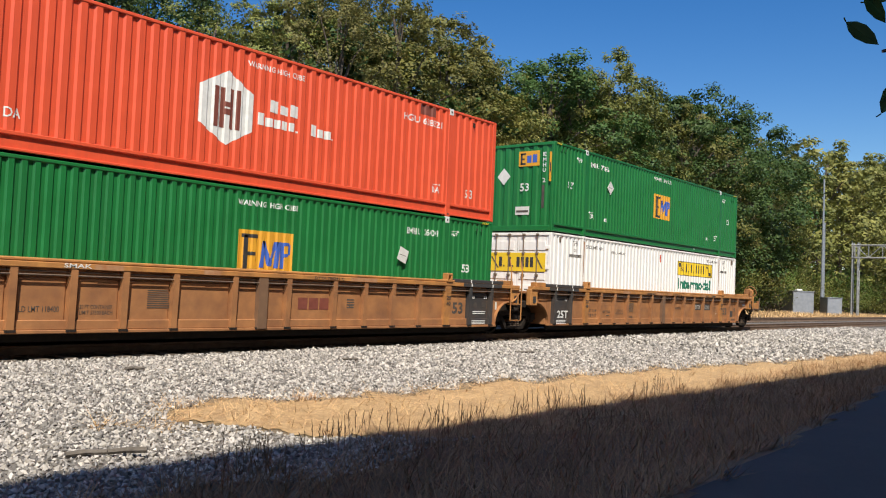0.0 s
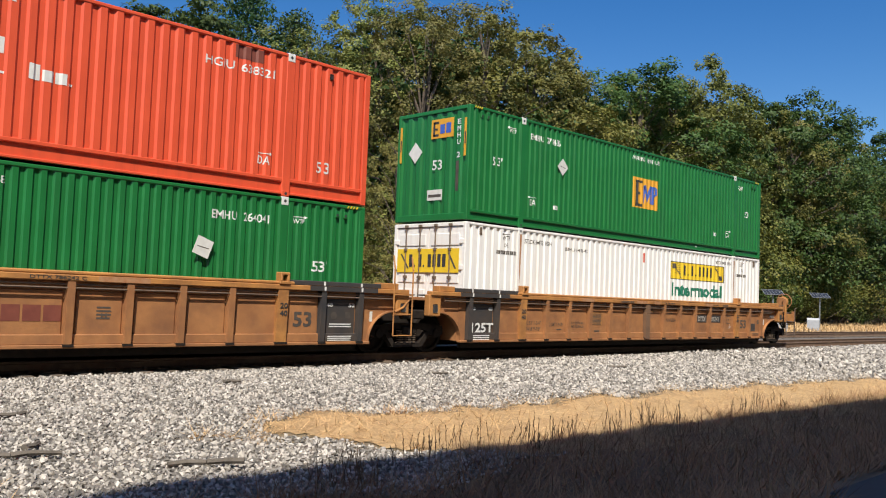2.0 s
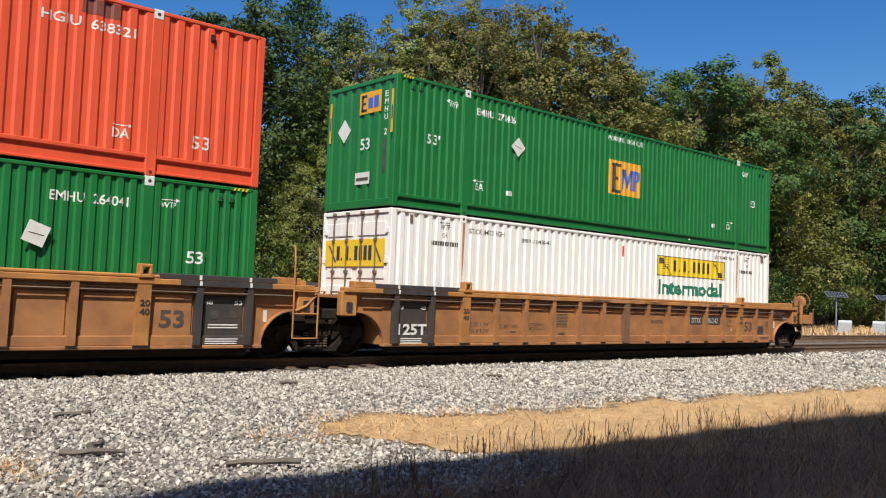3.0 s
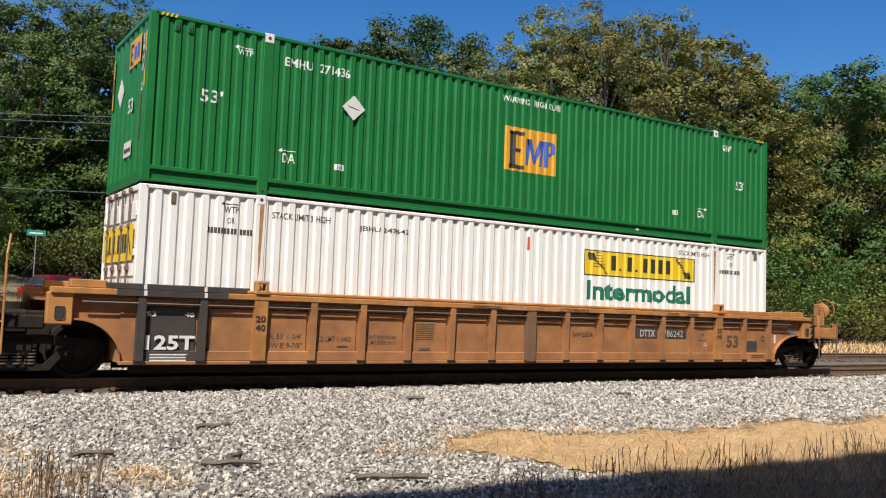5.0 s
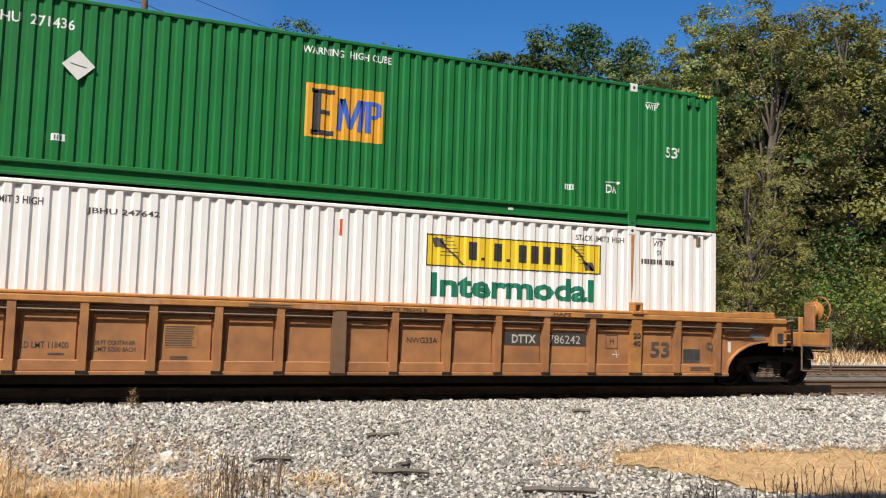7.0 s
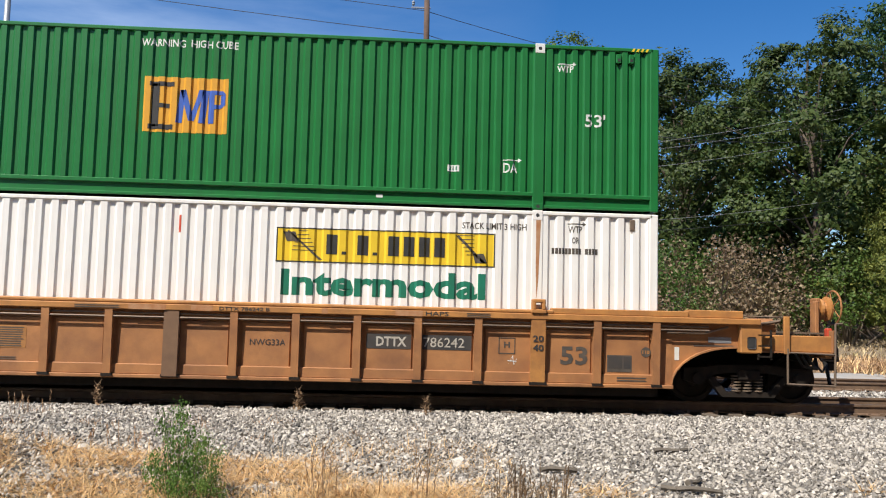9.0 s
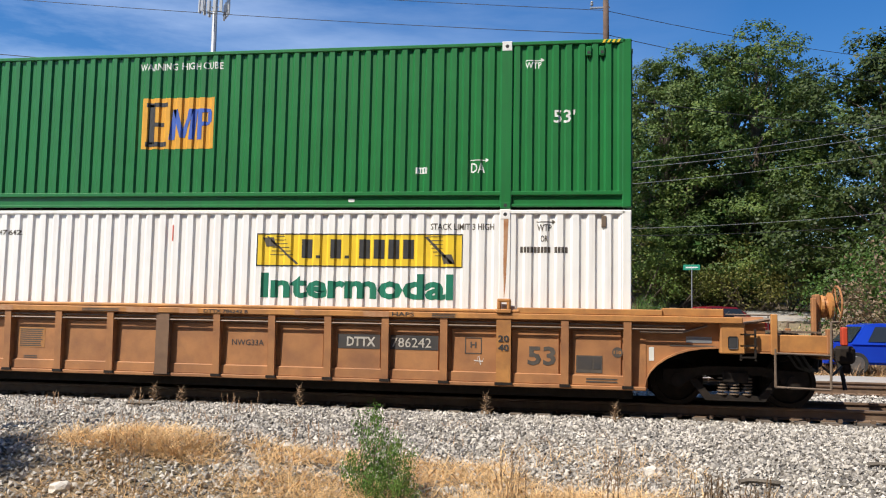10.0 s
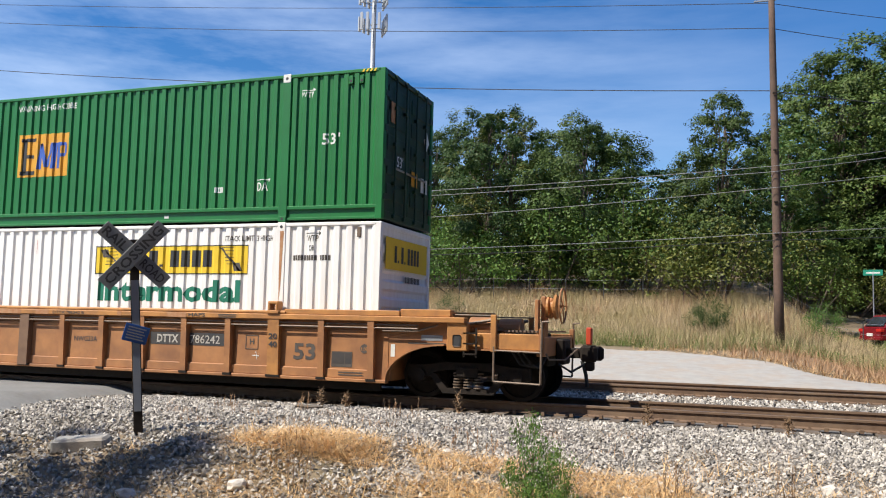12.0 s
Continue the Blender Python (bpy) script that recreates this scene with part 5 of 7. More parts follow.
        for z in (0.86, 1.04, 1.22):
            box(bm, e0 + 0.12, e0 + 0.36, s * 1.42 - 0.04, s * 1.42 + 0.03, z, z + 0.025)
        for xx in (0.12, 0.34):
            box(bm, e0 + xx, e0 + xx + 0.03, s * 1.42 - 0.03, s * 1.42, 0.82, 1.32)
        part("step_ladder", bm, UNDER, car)
    # hand brake stand
    bm = bmesh.new()
    box(bm, e0 + 1.38, e0 + 1.46, -0.98, -0.74, 1.1, 1.90, 0.015)
    box(bm, e0 + 1.44, e0 + 1.60, -0.95, -0.77, 1.52, 1.88, 0.05)
    stand = part("brake_stand", bm, CARPAINT, car, "hand brake stand")
    bm = bmesh.new()
    lathe(bm, [(0.06, 0.0), (0.21, 0.01), (0.22, 0.05), (0.13, 0.08), (0.12, 0.13), (0.18, 0.15), (0.17, 0.19), (0.06, 0.20)], Matrix.Translation((e0 + 1.66, -0.86, 1.72)) @ Matrix.Rotation(math.pi / 2, 4, "Z"), 18)
    part("brake_drum", bm, CHORD, stand, "flanged winding drum")
    part("stand_plate", boxed(e0 + 1.30, e0 + 1.37, -1.10, -0.98, 1.2, 1.84, bevel=0.012), CARPAINT, stand)
    bm = bmesh.new()
    c, r = Vector((e0 + 1.74, -0.86, 1.74)), 0.30
    for k in range(18):
        a, b = 2 * math.pi * k / 18, 2 * math.pi * (k + 1) / 18
        tube(bm, c + Vector((0, r * math.cos(a), r * math.sin(a))), c + Vector((0, r * math.cos(b), r * math.sin(b))), 0.017, n=6, caps=False)
    for k in range(5):
        a = 2 * math.pi * k / 5
        tube(bm, c, c + Vector((0, r * math.cos(a), r * math.sin(a))), 0.011, n=5)
    tube(bm, c - Vector((0.16, 0, 0)), c + Vector((0.02, 0, 0)), 0.03, n=8)
    part("brake_wheel", bm, CARPAINT, stand, "spoked hand brake wheel")
    bm = bmesh.new()
    for k in range(7):
        box(bm, e0 + 1.40 + 0.01 * (k % 2), e0 + 1.43 + 0.01 * (k % 2), -1.08 - 0.02 * (k % 2), -1.05, 1.05 + k * 0.06, 1.10 + k * 0.06)
    part("brake_chain", bm, UNDER, stand)
    # coupler
    bm = bmesh.new()
    box(bm, e0 + 1.45, e0 + 1.98, -0.10, 0.10, 0.82, 1.0, 0.02)
    box(bm, e0 + 1.92, e0 + 2.22, -0.20, 0.06, 0.76, 1.06, 0.05)
    box(bm, e0 + 2.10, e0 + 2.30, 0.05, 0.20, 0.78, 1.04, 0.05)
    cp = part("coupler", bm, UNDER, car, "dark knuckle coupler")
    part("knuckle_pin", boxed(e0 + 2.0, e0 + 2.16, -0.16, 0.02, 0.60, 0.77, bevel=0.03), UNDER, cp)
    part("coupler_carrier", boxed(e0 + 1.5, e0 + 1.66, -0.30, 0.30, 0.70, 1.16, bevel=0.03), UNDER, cp)
    bm = bmesh.new()
    bent(bm, [(e0 + 1.95, -0.12, 0.78), (e0 + 2.02, -0.13, 0.55), (e0 + 2.05, -0.15, 0.32)], 0.035)
    bent(bm, [(e0 + 1.6, -0.5, 0.72), (e0 + 1.8, -0.35, 0.58), (e0 + 2.0, -0.15, 0.72)], 0.02)
    part("air_hose", bm, RUBBER, cp)
    bm = bmesh.new()
    box(bm, e0 + 2.02, e0 + 2.12, -0.14, 0.0, 1.06, 1.38, 0.02)
    part("end_marker", bm, EOT, cp, "red-orange end-of-train marker")
    return car, axles


def front_car():
    mid = 10.69
    car, half = well_car("well_car", "weathered yellow-brown articulated well car under the orange-red container", mid, False, True, False,
                         [-7.98, -6.98, -5.99, -5.30, -4.28, -3.31, -2.27, -0.90, -0.19, 0.52, 1.88, 2.88, 3.86, 4.86, 5.99, 6.99, 7.98])
    axles = truck(car, half + 1.72, 0.46) + truck(car, -half - 1.72, 0.46)
    stencil(car, mid, "20", 16.61, 16.79, 1.03, 1.14, BLACK_MARK, -1.4815)
    stencil(car, mid, "40", 16.61, 16.79, 0.88, 0.99, BLACK_MARK, -1.4775)
    stencil(car, mid, "53", 17.0, 17.46, 0.66, 0.97, GREY_MARK)
    paint_on("name_bars", bars("TTX", 11.55 - mid, 12.5 - mid, 0.74, 1.0, gap=0.12), FLAT, -1.373, BROWN_MARK, car, "faded brown bars for the owner's name")
    stencil(car, mid, "LD LMT 118400", 5.54, 6.22, 0.66, 0.76)
    stencil(car, mid, "20 FT CONTAINER", 6.58, 7.20, 0.72, 0.79)
    stencil(car, mid, "LIMIT 57500 EACH", 6.58, 7.20, 0.62, 0.69)
    lines(car, mid, 9, 7.88, 8.36, 0.74, 1.10, GREY_MARK, -1.373, 4)
    stencil(car, mid, "H", 13.12, 13.22, 0.80, 0.88)
    lines(car, mid, 4, 13.04, 13.30, 0.78, 1.02, GREY_MARK, -1.372, 6)
    stencil(car, mid, "48", 17.82, 17.98, 1.08, 1.16, WHITE_MARK, -1.378)
    stencil(car, mid, "53", 18.40, 18.56, 1.08, 1.16, WHITE_MARK, -1.378)
    lines(car, mid, 2, 17.90, 18.5, 0.66, 0.76, WHITE_MARK, -1.378, 7)
    lines(car, mid, 3, 17.85, 18.5, 0.38, 0.50, WHITE_MARK, -1.402, 8)
    paint_on("round_mark", flat(bmesh.new(), *[(18.02 - mid + 0.08 * math.cos(k * math.pi / 8), 0.90 + 0.08 * math.sin(k * math.pi / 8)) for k in range(16)]), FLAT, -1.375, GREY_MARK, car)
    paint_on("plate_mark", panel(18.32 - mid, 18.46 - mid, 0.84, 0.98), FLAT, -1.375, GREY_MARK, car)
    chord_text(car, mid, "DTTX 786242 C", 11.9, 12.8, 1.42, 1.48)
    chord_text(car, mid, "SMAK", 6.2, 6.7, 1.42, 1.495, WHITE_MARK)
    for x0, x1 in ((6.75, 7.3), (13.0, 13.9), (9.0, 9.4)):
        paint_on("fresh_patch", panel(x0 - mid, x1 - mid, 1.405, 1.495), FLAT, -1.501, RUST, car, "brighter repainted patch")
    for x in (17.68, 18.66):
        for z0, z1 in ((1.41, 1.49), (1.51, 1.59)):
            paint_on("white_band", panel(x - 0.025 - mid, x + 0.025 - mid, z0, z1), FLAT, -1.501 if z0 < 1.5 else -1.472, WHITE_MARK, car)
    paint_on("black_band", panel(17.3 - mid, 19.1 - mid, 1.401, 1.499), FLAT, -1.5005, DARKPANEL, car)
    paint_on("white_tag", panel(19.02 - mid, 19.10 - mid, 0.78, 1.0), FLAT, -1.337, PLACARD, car)
    # ladder and hand holds at the articulated end
    e0 = half + 0.85
    bm = bmesh.new()
    for x in (e0 + 0.05, e0 + 0.60):
        bent(bm, [(x, -1.50, 0.48), (x, -1.50, 1.95), (x + 0.04, -1.40, 2.25)], 0.018)
    for z in (0.48, 0.95, 1.38):
        tube(bm, (e0 + 0.05, -1.50, z), (e0 + 0.60, -1.50, z), 0.017, n=6)
    part("ladder", bm, CHORD, car, "bent bar ladder and grab irons")
    bm = bmesh.new()
    bent(bm, [(e0 + 0.1, -1.48, 1.0), (e0 + 0.35, -1.46, 1.1), (e0 + 0.6, -1.44, 1.32)], 0.03)
    part("brake_lever", bm, CHORD, car)
    # articulated connector between the units
    bm = bmesh.new()
    box(bm, half + 1.5, half + 1.95, -0.35, 0.35, 0.72, 1.12, 0.05)
    tube(bm, (half + 1.72, 0, 1.1), (half + 1.72, 0, 1.24), 0.24, n=16)
    part("connector", bm, UNDER, car, "articulated connector casting")
    part("spring_cover", boxed(half + 1.35, half + 2.05, -1.30, -1.16, 0.84, 1.06, bevel=0.03), UNDER, car)
    return car, axles


cars = [rear_car(), front_car()]


# ---------------------------------------------------------------- trees and shrubs
LEAF = [(-0.5, -0.26, 0.0), (0.5, -0.10, 0.05), (-0.06, 0.46, 0.0)]


def facing(way, rng):
    """Turns that set a leaf's upper side towards the given ways, spun at random."""
    n = way / np.linalg.norm(way, axis=1)[:, None]
    a = rng.normal(0, 1, n.shape)
    t = np.cross(n, a)
    t /= np.linalg.norm(t, axis=1)[:, None]
    return np.stack([t, np.cross(n, t), n], 2)


def foliage(name, centres, radii, per, size, material, parent, rng, flat_z=0.75, outs=None, mess=0.55):
    """A crown of single leaves, gathered in clumps round the given centres, facing outwards and up."""
    c = np.repeat(np.asarray(centres), per, axis=0)
    r = np.repeat(np.asarray(radii), per)
    u = rng.normal(0, 1, c.shape)
    u /= np.linalg.norm(u, axis=1)[:, None]
    p = c + u * (rng.uniform(0, 1, len(c)) ** 0.5 * r)[:, None] * np.array([1, 1, flat_z])
    s = rng.uniform(0.65, 1.35, len(p)) * size
    way = 0.45 * u + np.array([0, 0, 0.35]) + rng.normal(0, mess, u.shape)
    if outs is not None:
        way += 0.8 * np.repeat(np.asarray(outs), per, axis=0)
    return many(name, LEAF, [(0, 1, 2)], p, facing(way, rng), np.stack([s, s, s], 1), material, parent=parent)


def trunk_mesh(h, r, limbs, rng, lean=0.04):
    """A tapered trunk with limbs to the given places."""
    bm = bmesh.new()
    pts = [Vector((lean * h * (k / 6) ** 2 + 0.02 * h * math.sin(k * 1.7) * 0.4, 0.015 * h * math.sin(k * 2.3), h * k / 6)) for k in range(7)]
    for k in range(6):
        tube(bm, pts[k], pts[k + 1], r * (1 - 0.14 * k), r * (1 - 0.14 * (k + 1)), n=7, caps=False)
    for q in limbs:
        q = Vector(q)
        base = pts[min(5, max(1, int(q.z / h * 6 * 0.75)))]
        midp = (base + q) / 2 + Vector((0, 0, 0.05 * h))
        tube(bm, base, midp, r * 0.24, r * 0.14, n=5, caps=False)
        tube(bm, midp, q, r * 0.14, r * 0.04, n=5, caps=False)
    return bm


def broadleaf(seed, material, wide=0.30, low=0.18, lobes=30, clumps=12, per=70, size=0.0100, label="tall broadleaf tree in full leaf", lobe=0.36, tall=0.8):
    """A tree of unit height 10 m, to be scaled: trunk, limbs, and a crown of rounded lobes with gaps of shade between."""
    rng = np.random.default_rng(seed)
    h = 10.0
    root = thing("tree", label, "tree", (0, 0, -60))
    hearts, cs, rs, outs = [], [], [], []
    for i in range(lobes):
        f = (i + rng.uniform(0.1, 0.9)) / lobes
        lr = lobe * wide * h * rng.uniform(0.72, 1.22) * (1.12 - 0.35 * f)
        z = low * h + 0.4 * lr + f * ((1 - low) * h - 1.25 * lr * max(tall, 0.8))
        k = (z / h - low) / (1 - low)
        girth = math.sin(math.pi * min(0.97, 0.22 + 0.74 * k)) ** 0.6
        a = i * 2.39996 + seed + rng.uniform(-0.4, 0.4)
        d = wide * h * girth * (rng.uniform(0.5, 0.9) if i % 5 else rng.uniform(0.1, 0.4)) * (1 - 0.55 * max(0.0, k - 0.75) / 0.25)
        heart = np.array((d * math.cos(a), d * math.sin(a), z))
        hearts.append(heart)
        side = np.array((math.cos(a), math.sin(a), 0.0))
        for _ in range(clumps):
            u = rng.normal(0, 0.75, 3) + 0.55 * side + np.array((0, 0, 0.40))
            u /= np.linalg.norm(u)
            cs.append(heart + u * lr * rng.uniform(0.62, 1.08) * np.array((1, 1, tall)))
            rs.append(lr * rng.uniform(0.28, 0.46))
            outs.append(u)
    part("trunk", trunk_mesh(h * 0.9, 0.02 * h, [tuple(q) for q in hearts], rng), BARK, root)
    foliage("crown", cs, rs, per, size * h, material, root, rng, 0.7, outs, 0.42)
    return root


def pine(seed):
    rng = np.random.default_rng(seed)
    h = 10.0
    root = thing("pine_tree", "dark green pine standing above the broadleaf trees", "tree", (0, 0, -60))
    cs, rs = [], []
    for k in range(46):
        z = h * (0.40 + 0.58 * k / 46)
        a = k * 2.4
        d = (1 - k / 46) ** 0.7 * 2.1 * rng.uniform(0.5, 1.0) + 0.1
        cs.append((d * math.cos(a), d * math.sin(a), z))
        rs.append(0.62)
    part("trunk", trunk_mesh(h * 0.97, 0.016 * h, cs[::3], rng, 0.01), BARK, root)
    foliage("crown", cs, rs, 230, 0.11, LEAF_PINE, root, rng, 0.5)
    return root


def shrub(seed, material, label, size=0.080, clumps=32, per=150, name="shrub"):
    """A bush of unit height 3 m, broad and low, leaves to the ground."""
    rng = np.random.default_rng(seed)
    root = thing(name, label, "bush", (0, 0, -60))
    cs, rs = [], []
    for k in range(clumps):
        a, d = rng.uniform(0, 6.28), math.sqrt(rng.uniform(0, 1)) * 1.9
        cs.append((d * math.cos(a), d * math.sin(a), rng.uniform(0.15, 1) ** 0.8 * 2.8 * (1 - 0.45 * (d / 1.9) ** 2)))
        rs.append(rng.uniform(0.5, 0.95))
    bm = bmesh.new()
    for c in cs[::3]:
        tube(bm, (c[0] * 0.2, c[1] * 0.2, -0.1), c, 0.04, 0.01, n=5, caps=False)
    part("stem", bm, BARK, root)
    foliage("leaves", cs, rs, per, size, material, root, rng)
    return root


def put(proto, x, y, s, turn=0.0, sx=1.0, sink=0.1):
    """A copy of a plant, standing on the ground."""
    ob = copy_thing(proto, pose(x, y, float(ground_z(x, y)) - sink, 0, 0, turn))
    ob.scale = (s * sx, s * sx, s)
    return ob


OAKS = [broadleaf(11, LEAF_OAK, 0.33, 0.10, size=0.0118), broadleaf(12, LEAF_OAK, 0.37, 0.06, 34, size=0.0118), broadleaf(13, LEAF_DARK, 0.38, 0.05, 38, 13, 74, 0.0130, label="tall dark green broadleaf tree")]
YELLOWS = [broadleaf(21, LEAF_YELLOW, 0.27, 0.08, 46, 9, 52, 0.0080, "tall thinning tree with yellowing leaves", 0.30, 1.5), broadleaf(22, LEAF_YELLOW, 0.30, 0.04, 44, 10, 54, 0.0084, "tree turning yellow-green in early autumn", 0.32, 1.1)]
BACK = broadleaf(14, LEAF_DARK, 0.40, 0.04, 24, 10, 30, 0.026, "dark tree in the second row of the wood", 0.42)
FAR = broadleaf(23, LEAF_YELLOW, 0.36, 0.02, 26, 10, 34, 0.021, "yellow-green tree far along the line", 0.38)
BIG = [broadleaf(15, LEAF_MID, 0.34, 0.06, 44, 12, 58, 0.0108, "large green tree behind the street", 0.30), broadleaf(16, LEAF_MID, 0.34, 0.05, 44, 12, 58, 0.0104, "large mid-green tree behind the street", 0.30)]
SLENDER = broadleaf(31, LEAF_DARK, 0.17, 0.16, 30, 12, 66, 0.0120, "slender upright dark green tree", 0.66)
PINES = [pine(41), pine(42)]
SHRUBS = [shrub(51, LEAF_DARK, "dense dark green undergrowth bush"), shrub(52, LEAF_LIME, "bright green undergrowth bush"), shrub(53, LEAF_OAK, "olive green undergrowth bush")]
DEAD = shrub(54, LEAF_DEAD, "bush with dry brown dead leaves", 0.085, 30, 190)

AZ = [-70, -30, -20, -17, -14, -10, -5, -3.5, -2.6, -1.4, 0.2, 1.5, 3, 5, 7, 10, 16, 22, 28, 31, 34, 38, 42, 45, 48, 51, 53, 55, 58.7, 63.8, 67.6, 69.5, 71, 73, 74, 78, 85]
TOP = [10, 10.5, 13, 14.4, 12.8, 13.6, 11.5, 11, 11.5, 12.5, 11.5, 11, 12.5, 15, 17.5, 17.5, 17, 17.3, 17, 16.5, 16.5, 19.4, 20, 19.6, 18.4, 16.2, 14.8, 14.3, 15.4, 13, 12.6, 11.6, 9.2, 8.6, 9.6, 8.4, 7]


def tree_line(x):
    return float(np.interp(x, [-80, -20, 1, 3.5, 15.5, 18.5, 24, 32, 60, 160], [50, 49, 48, 65, 65, 50, 43, 37, 35, 35]))


rng_t = random.Random(7)
x = -34.0
k = 0
while x < 215:
    y = tree_line(x) + rng_t.uniform(-1.0, 1.0)
    d = math.hypot(x, y)
    az = math.degrees(math.atan2(x, y))
    el = float(np.interp(az, AZ, TOP))
    h = d * math.tan(math.radians(el)) + EYE_Z - float(ground_z(x, y))
    if x > 112:
        proto = FAR
    elif 36 < az < 43.5 or 70 < az:
        proto = YELLOWS[k % 2]
    elif 24 < az and k % 2 == 0:
        proto = YELLOWS[(k // 2) % 2]
    elif 2 < az < 18:
        proto = BIG[k % 2]
    elif az < 24:
        proto = OAKS[2] if k % 4 else OAKS[0]
    else:
        proto = OAKS[k % 3]
    h *= rng_t.uniform(0.98, 1.10)
    put(proto, x, y, h / 10, rng_t.uniform(0, 360), rng_t.uniform(1.0, 1.2))
    if x > 112:
        for j in range(3):
            put(SHRUBS[(1, 2, 2)[j]], x + j * 3.0, y - 3.0 - rng_t.uniform(0, 2), rng_t.uniform(1.5, 2.4), rng_t.uniform(0, 360), 1.3)
        x, k = x + 8.0, k + 1
        continue
    # a second row behind
    x2, y2 = x + rng_t.uniform(1.5, 3.5), y + rng_t.uniform(6, 9)
    el2 = float(np.interp(math.degrees(math.atan2(x2, y2)), AZ, TOP)) * 0.90
    h2 = math.hypot(x2, y2) * math.tan(math.radians(el2)) + EYE_Z - float(ground_z(x2, y2))
    put(BACK, x2, y2, h2 / 10, rng_t.uniform(0, 360), 1.2)
    # undergrowth in front
    for j in range(2):
        xs_ = x + (j - 0.5) * 2.8 + rng_t.uniform(-0.6, 0.6)
        big = 1.5 if az > 26 else 1.25
        ys_ = y - (4.6 if 26 < az < 56 else 1.6 if az > 56 else 3.0) - rng_t.uniform(0, 1.2)
        put(SHRUBS[rng_t.choice((0, 1, 1, 1, 2) if az < 5 else (0, 0, 1, 2, 2))], xs_, ys_, big * rng_t.uniform(1.0, 1.6), rng_t.uniform(0, 360), 1.1)
    x += 5.2 if d < 75 else 6.4
    k += 1
for x, y, el, pr in ((-1.1, 44.0, 15.2, SLENDER), (27.4, 45.0, 19.6, PINES[0]), (47.4, 36.2, 16.2, PINES[1]), (29.4, 43.0, 18.4, PINES[1]), (49.0, 37.0, 15.0, PINES[0]), (-13.6, 46, 14.6, OAKS[2]), (-8.0, 45.5, 14.0, OAKS[2]),
                     (6.5, 64.5, 17.0, BIG[1]), (11.5, 64.0, 17.8, BIG[0]), (27.5, 30.5, 11.0, YELLOWS[1]), (24.0, 36, 10.5, OAKS[0]), (33.5, 40.0, 20.5, YELLOWS[0]), (36.5, 41.0, 21.0, YELLOWS[0]), (43.0, 40.0, 20.0, YELLOWS[1]), (60.5, 33.0, 15.5, OAKS[1]), (76, 33, 13.4, OAKS[2])):
    h = math.hypot(x, y) * math.tan(math.radians(el)) + EYE_Z - float(ground_z(x, y))
    put(pr, x, y, h / 10, rng_t.uniform(0, 360), 1.0)
for x, y, s, pr in ((16.2, 42.0, 2.1, DEAD), (17.6, 43.0, 2.0, DEAD), (14.8, 43.5, 1.7, SHRUBS[1]), (32.0, 29.5, 1.3, SHRUBS[1]), (34.0, 30.5, 1.0, DEAD), (97, 34, 2.0, DEAD), (90, 34, 2.0, SHRUBS[2]), (104, 35, 2.2, DEAD), (112, 34, 2.2, SHRUBS[1]), (-1.3, 33.0, 0.50, SHRUBS[0]), (-1.1, 33.1, 0.52, SHRUBS[0]), (2.9, 36.0, 0.62, SHRUBS[1]),
                    (-18.5, 41.0, 0.9, SHRUBS[0]), (-12.5, 36.5, 0.45, SHRUBS[0])):
    put(pr, x, y, s, rng_t.uniform(0, 360), 0.75 if s < 1 else 1.0)


# ---------------------------------------------------------------- grasses
def blades(name, xs, ys, length, width, lean, material, label, seed, category="grass", up=1.0, lift=-0.01):
    """Single grass blades as slim tapered strips, standing or lying."""
    rng = np.random.default_rng(seed)
    n = len(xs)
    L = rng.uniform(0.6, 1.3, n) * length
    a = rng.uniform(0, 2 * math.pi, n)
    t = np.clip(rng.normal(lean, 0.28, n), 0, 1.5)
    ca, sa, ct, st = np.cos(a), np.sin(a), np.cos(t), np.sin(t)
    z = np.zeros(n)
    turns = np.stack([-sa, ca * ct, ca * st, ca, sa * ct, sa * st, z, -st, ct], 1).reshape(n, 3, 3)
    tpl = [(-0.6, 0, 0), (0.6, 0, 0), (0.0, 0.14, 1.0)]
    faces = [(0, 1, 2)]
    p = np.stack([xs, ys, ground_z(xs, ys) + lift], 1)
    w = rng.uniform(0.7, 1.3, n) * width
    return many(name, tpl, faces, p, turns, np.stack([w, L, L * up], 1), material, label, category)


rg = np.random.default_rng(5)


def scatter(n, x0, x1, y0, y1, keep=None, power=1.0):
    xs = x0 + (x1 - x0) * rg.uniform(0, 1, n) ** power
    ys = rg.uniform(y0, y1, n)
    if keep is not None:
        ok = keep(xs, ys)
        xs, ys = xs[ok], ys[ok]
    return xs, ys


def ragged(x, y):
    return 0.22 * np.sin(x * 2.7 + y) + 0.16 * np.sin(x * 6.1 - 2 * y)


on_straw = lambda x, y: (y < patch_far(x) + 0.15 + 0.5 * ragged(x, y)) & (y > patch_near(x) + ragged(x, y)) & (y > 3.1 + road_swing(x))
xs, ys = scatter(130000, 5.0, 45, 3.0, 10.0, on_straw, 1.7)
blades("straw_grass", xs, ys, 0.32, 0.006, 1.46, STRAW, "flattened pale straw grass along the ballast", 1, lift=0.015)
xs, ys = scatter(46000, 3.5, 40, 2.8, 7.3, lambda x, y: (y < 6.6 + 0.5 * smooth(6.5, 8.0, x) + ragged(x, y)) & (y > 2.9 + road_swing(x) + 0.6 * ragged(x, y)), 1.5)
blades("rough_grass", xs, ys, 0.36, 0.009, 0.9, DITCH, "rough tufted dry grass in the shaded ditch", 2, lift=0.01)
xs, ys = scatter(9000, 45, 130, 3.0, 8.0, on_straw)
blades("straw_grass", xs, ys, 0.4, 0.05, 1.1, STRAW, "pale straw grass far along the line", 3)
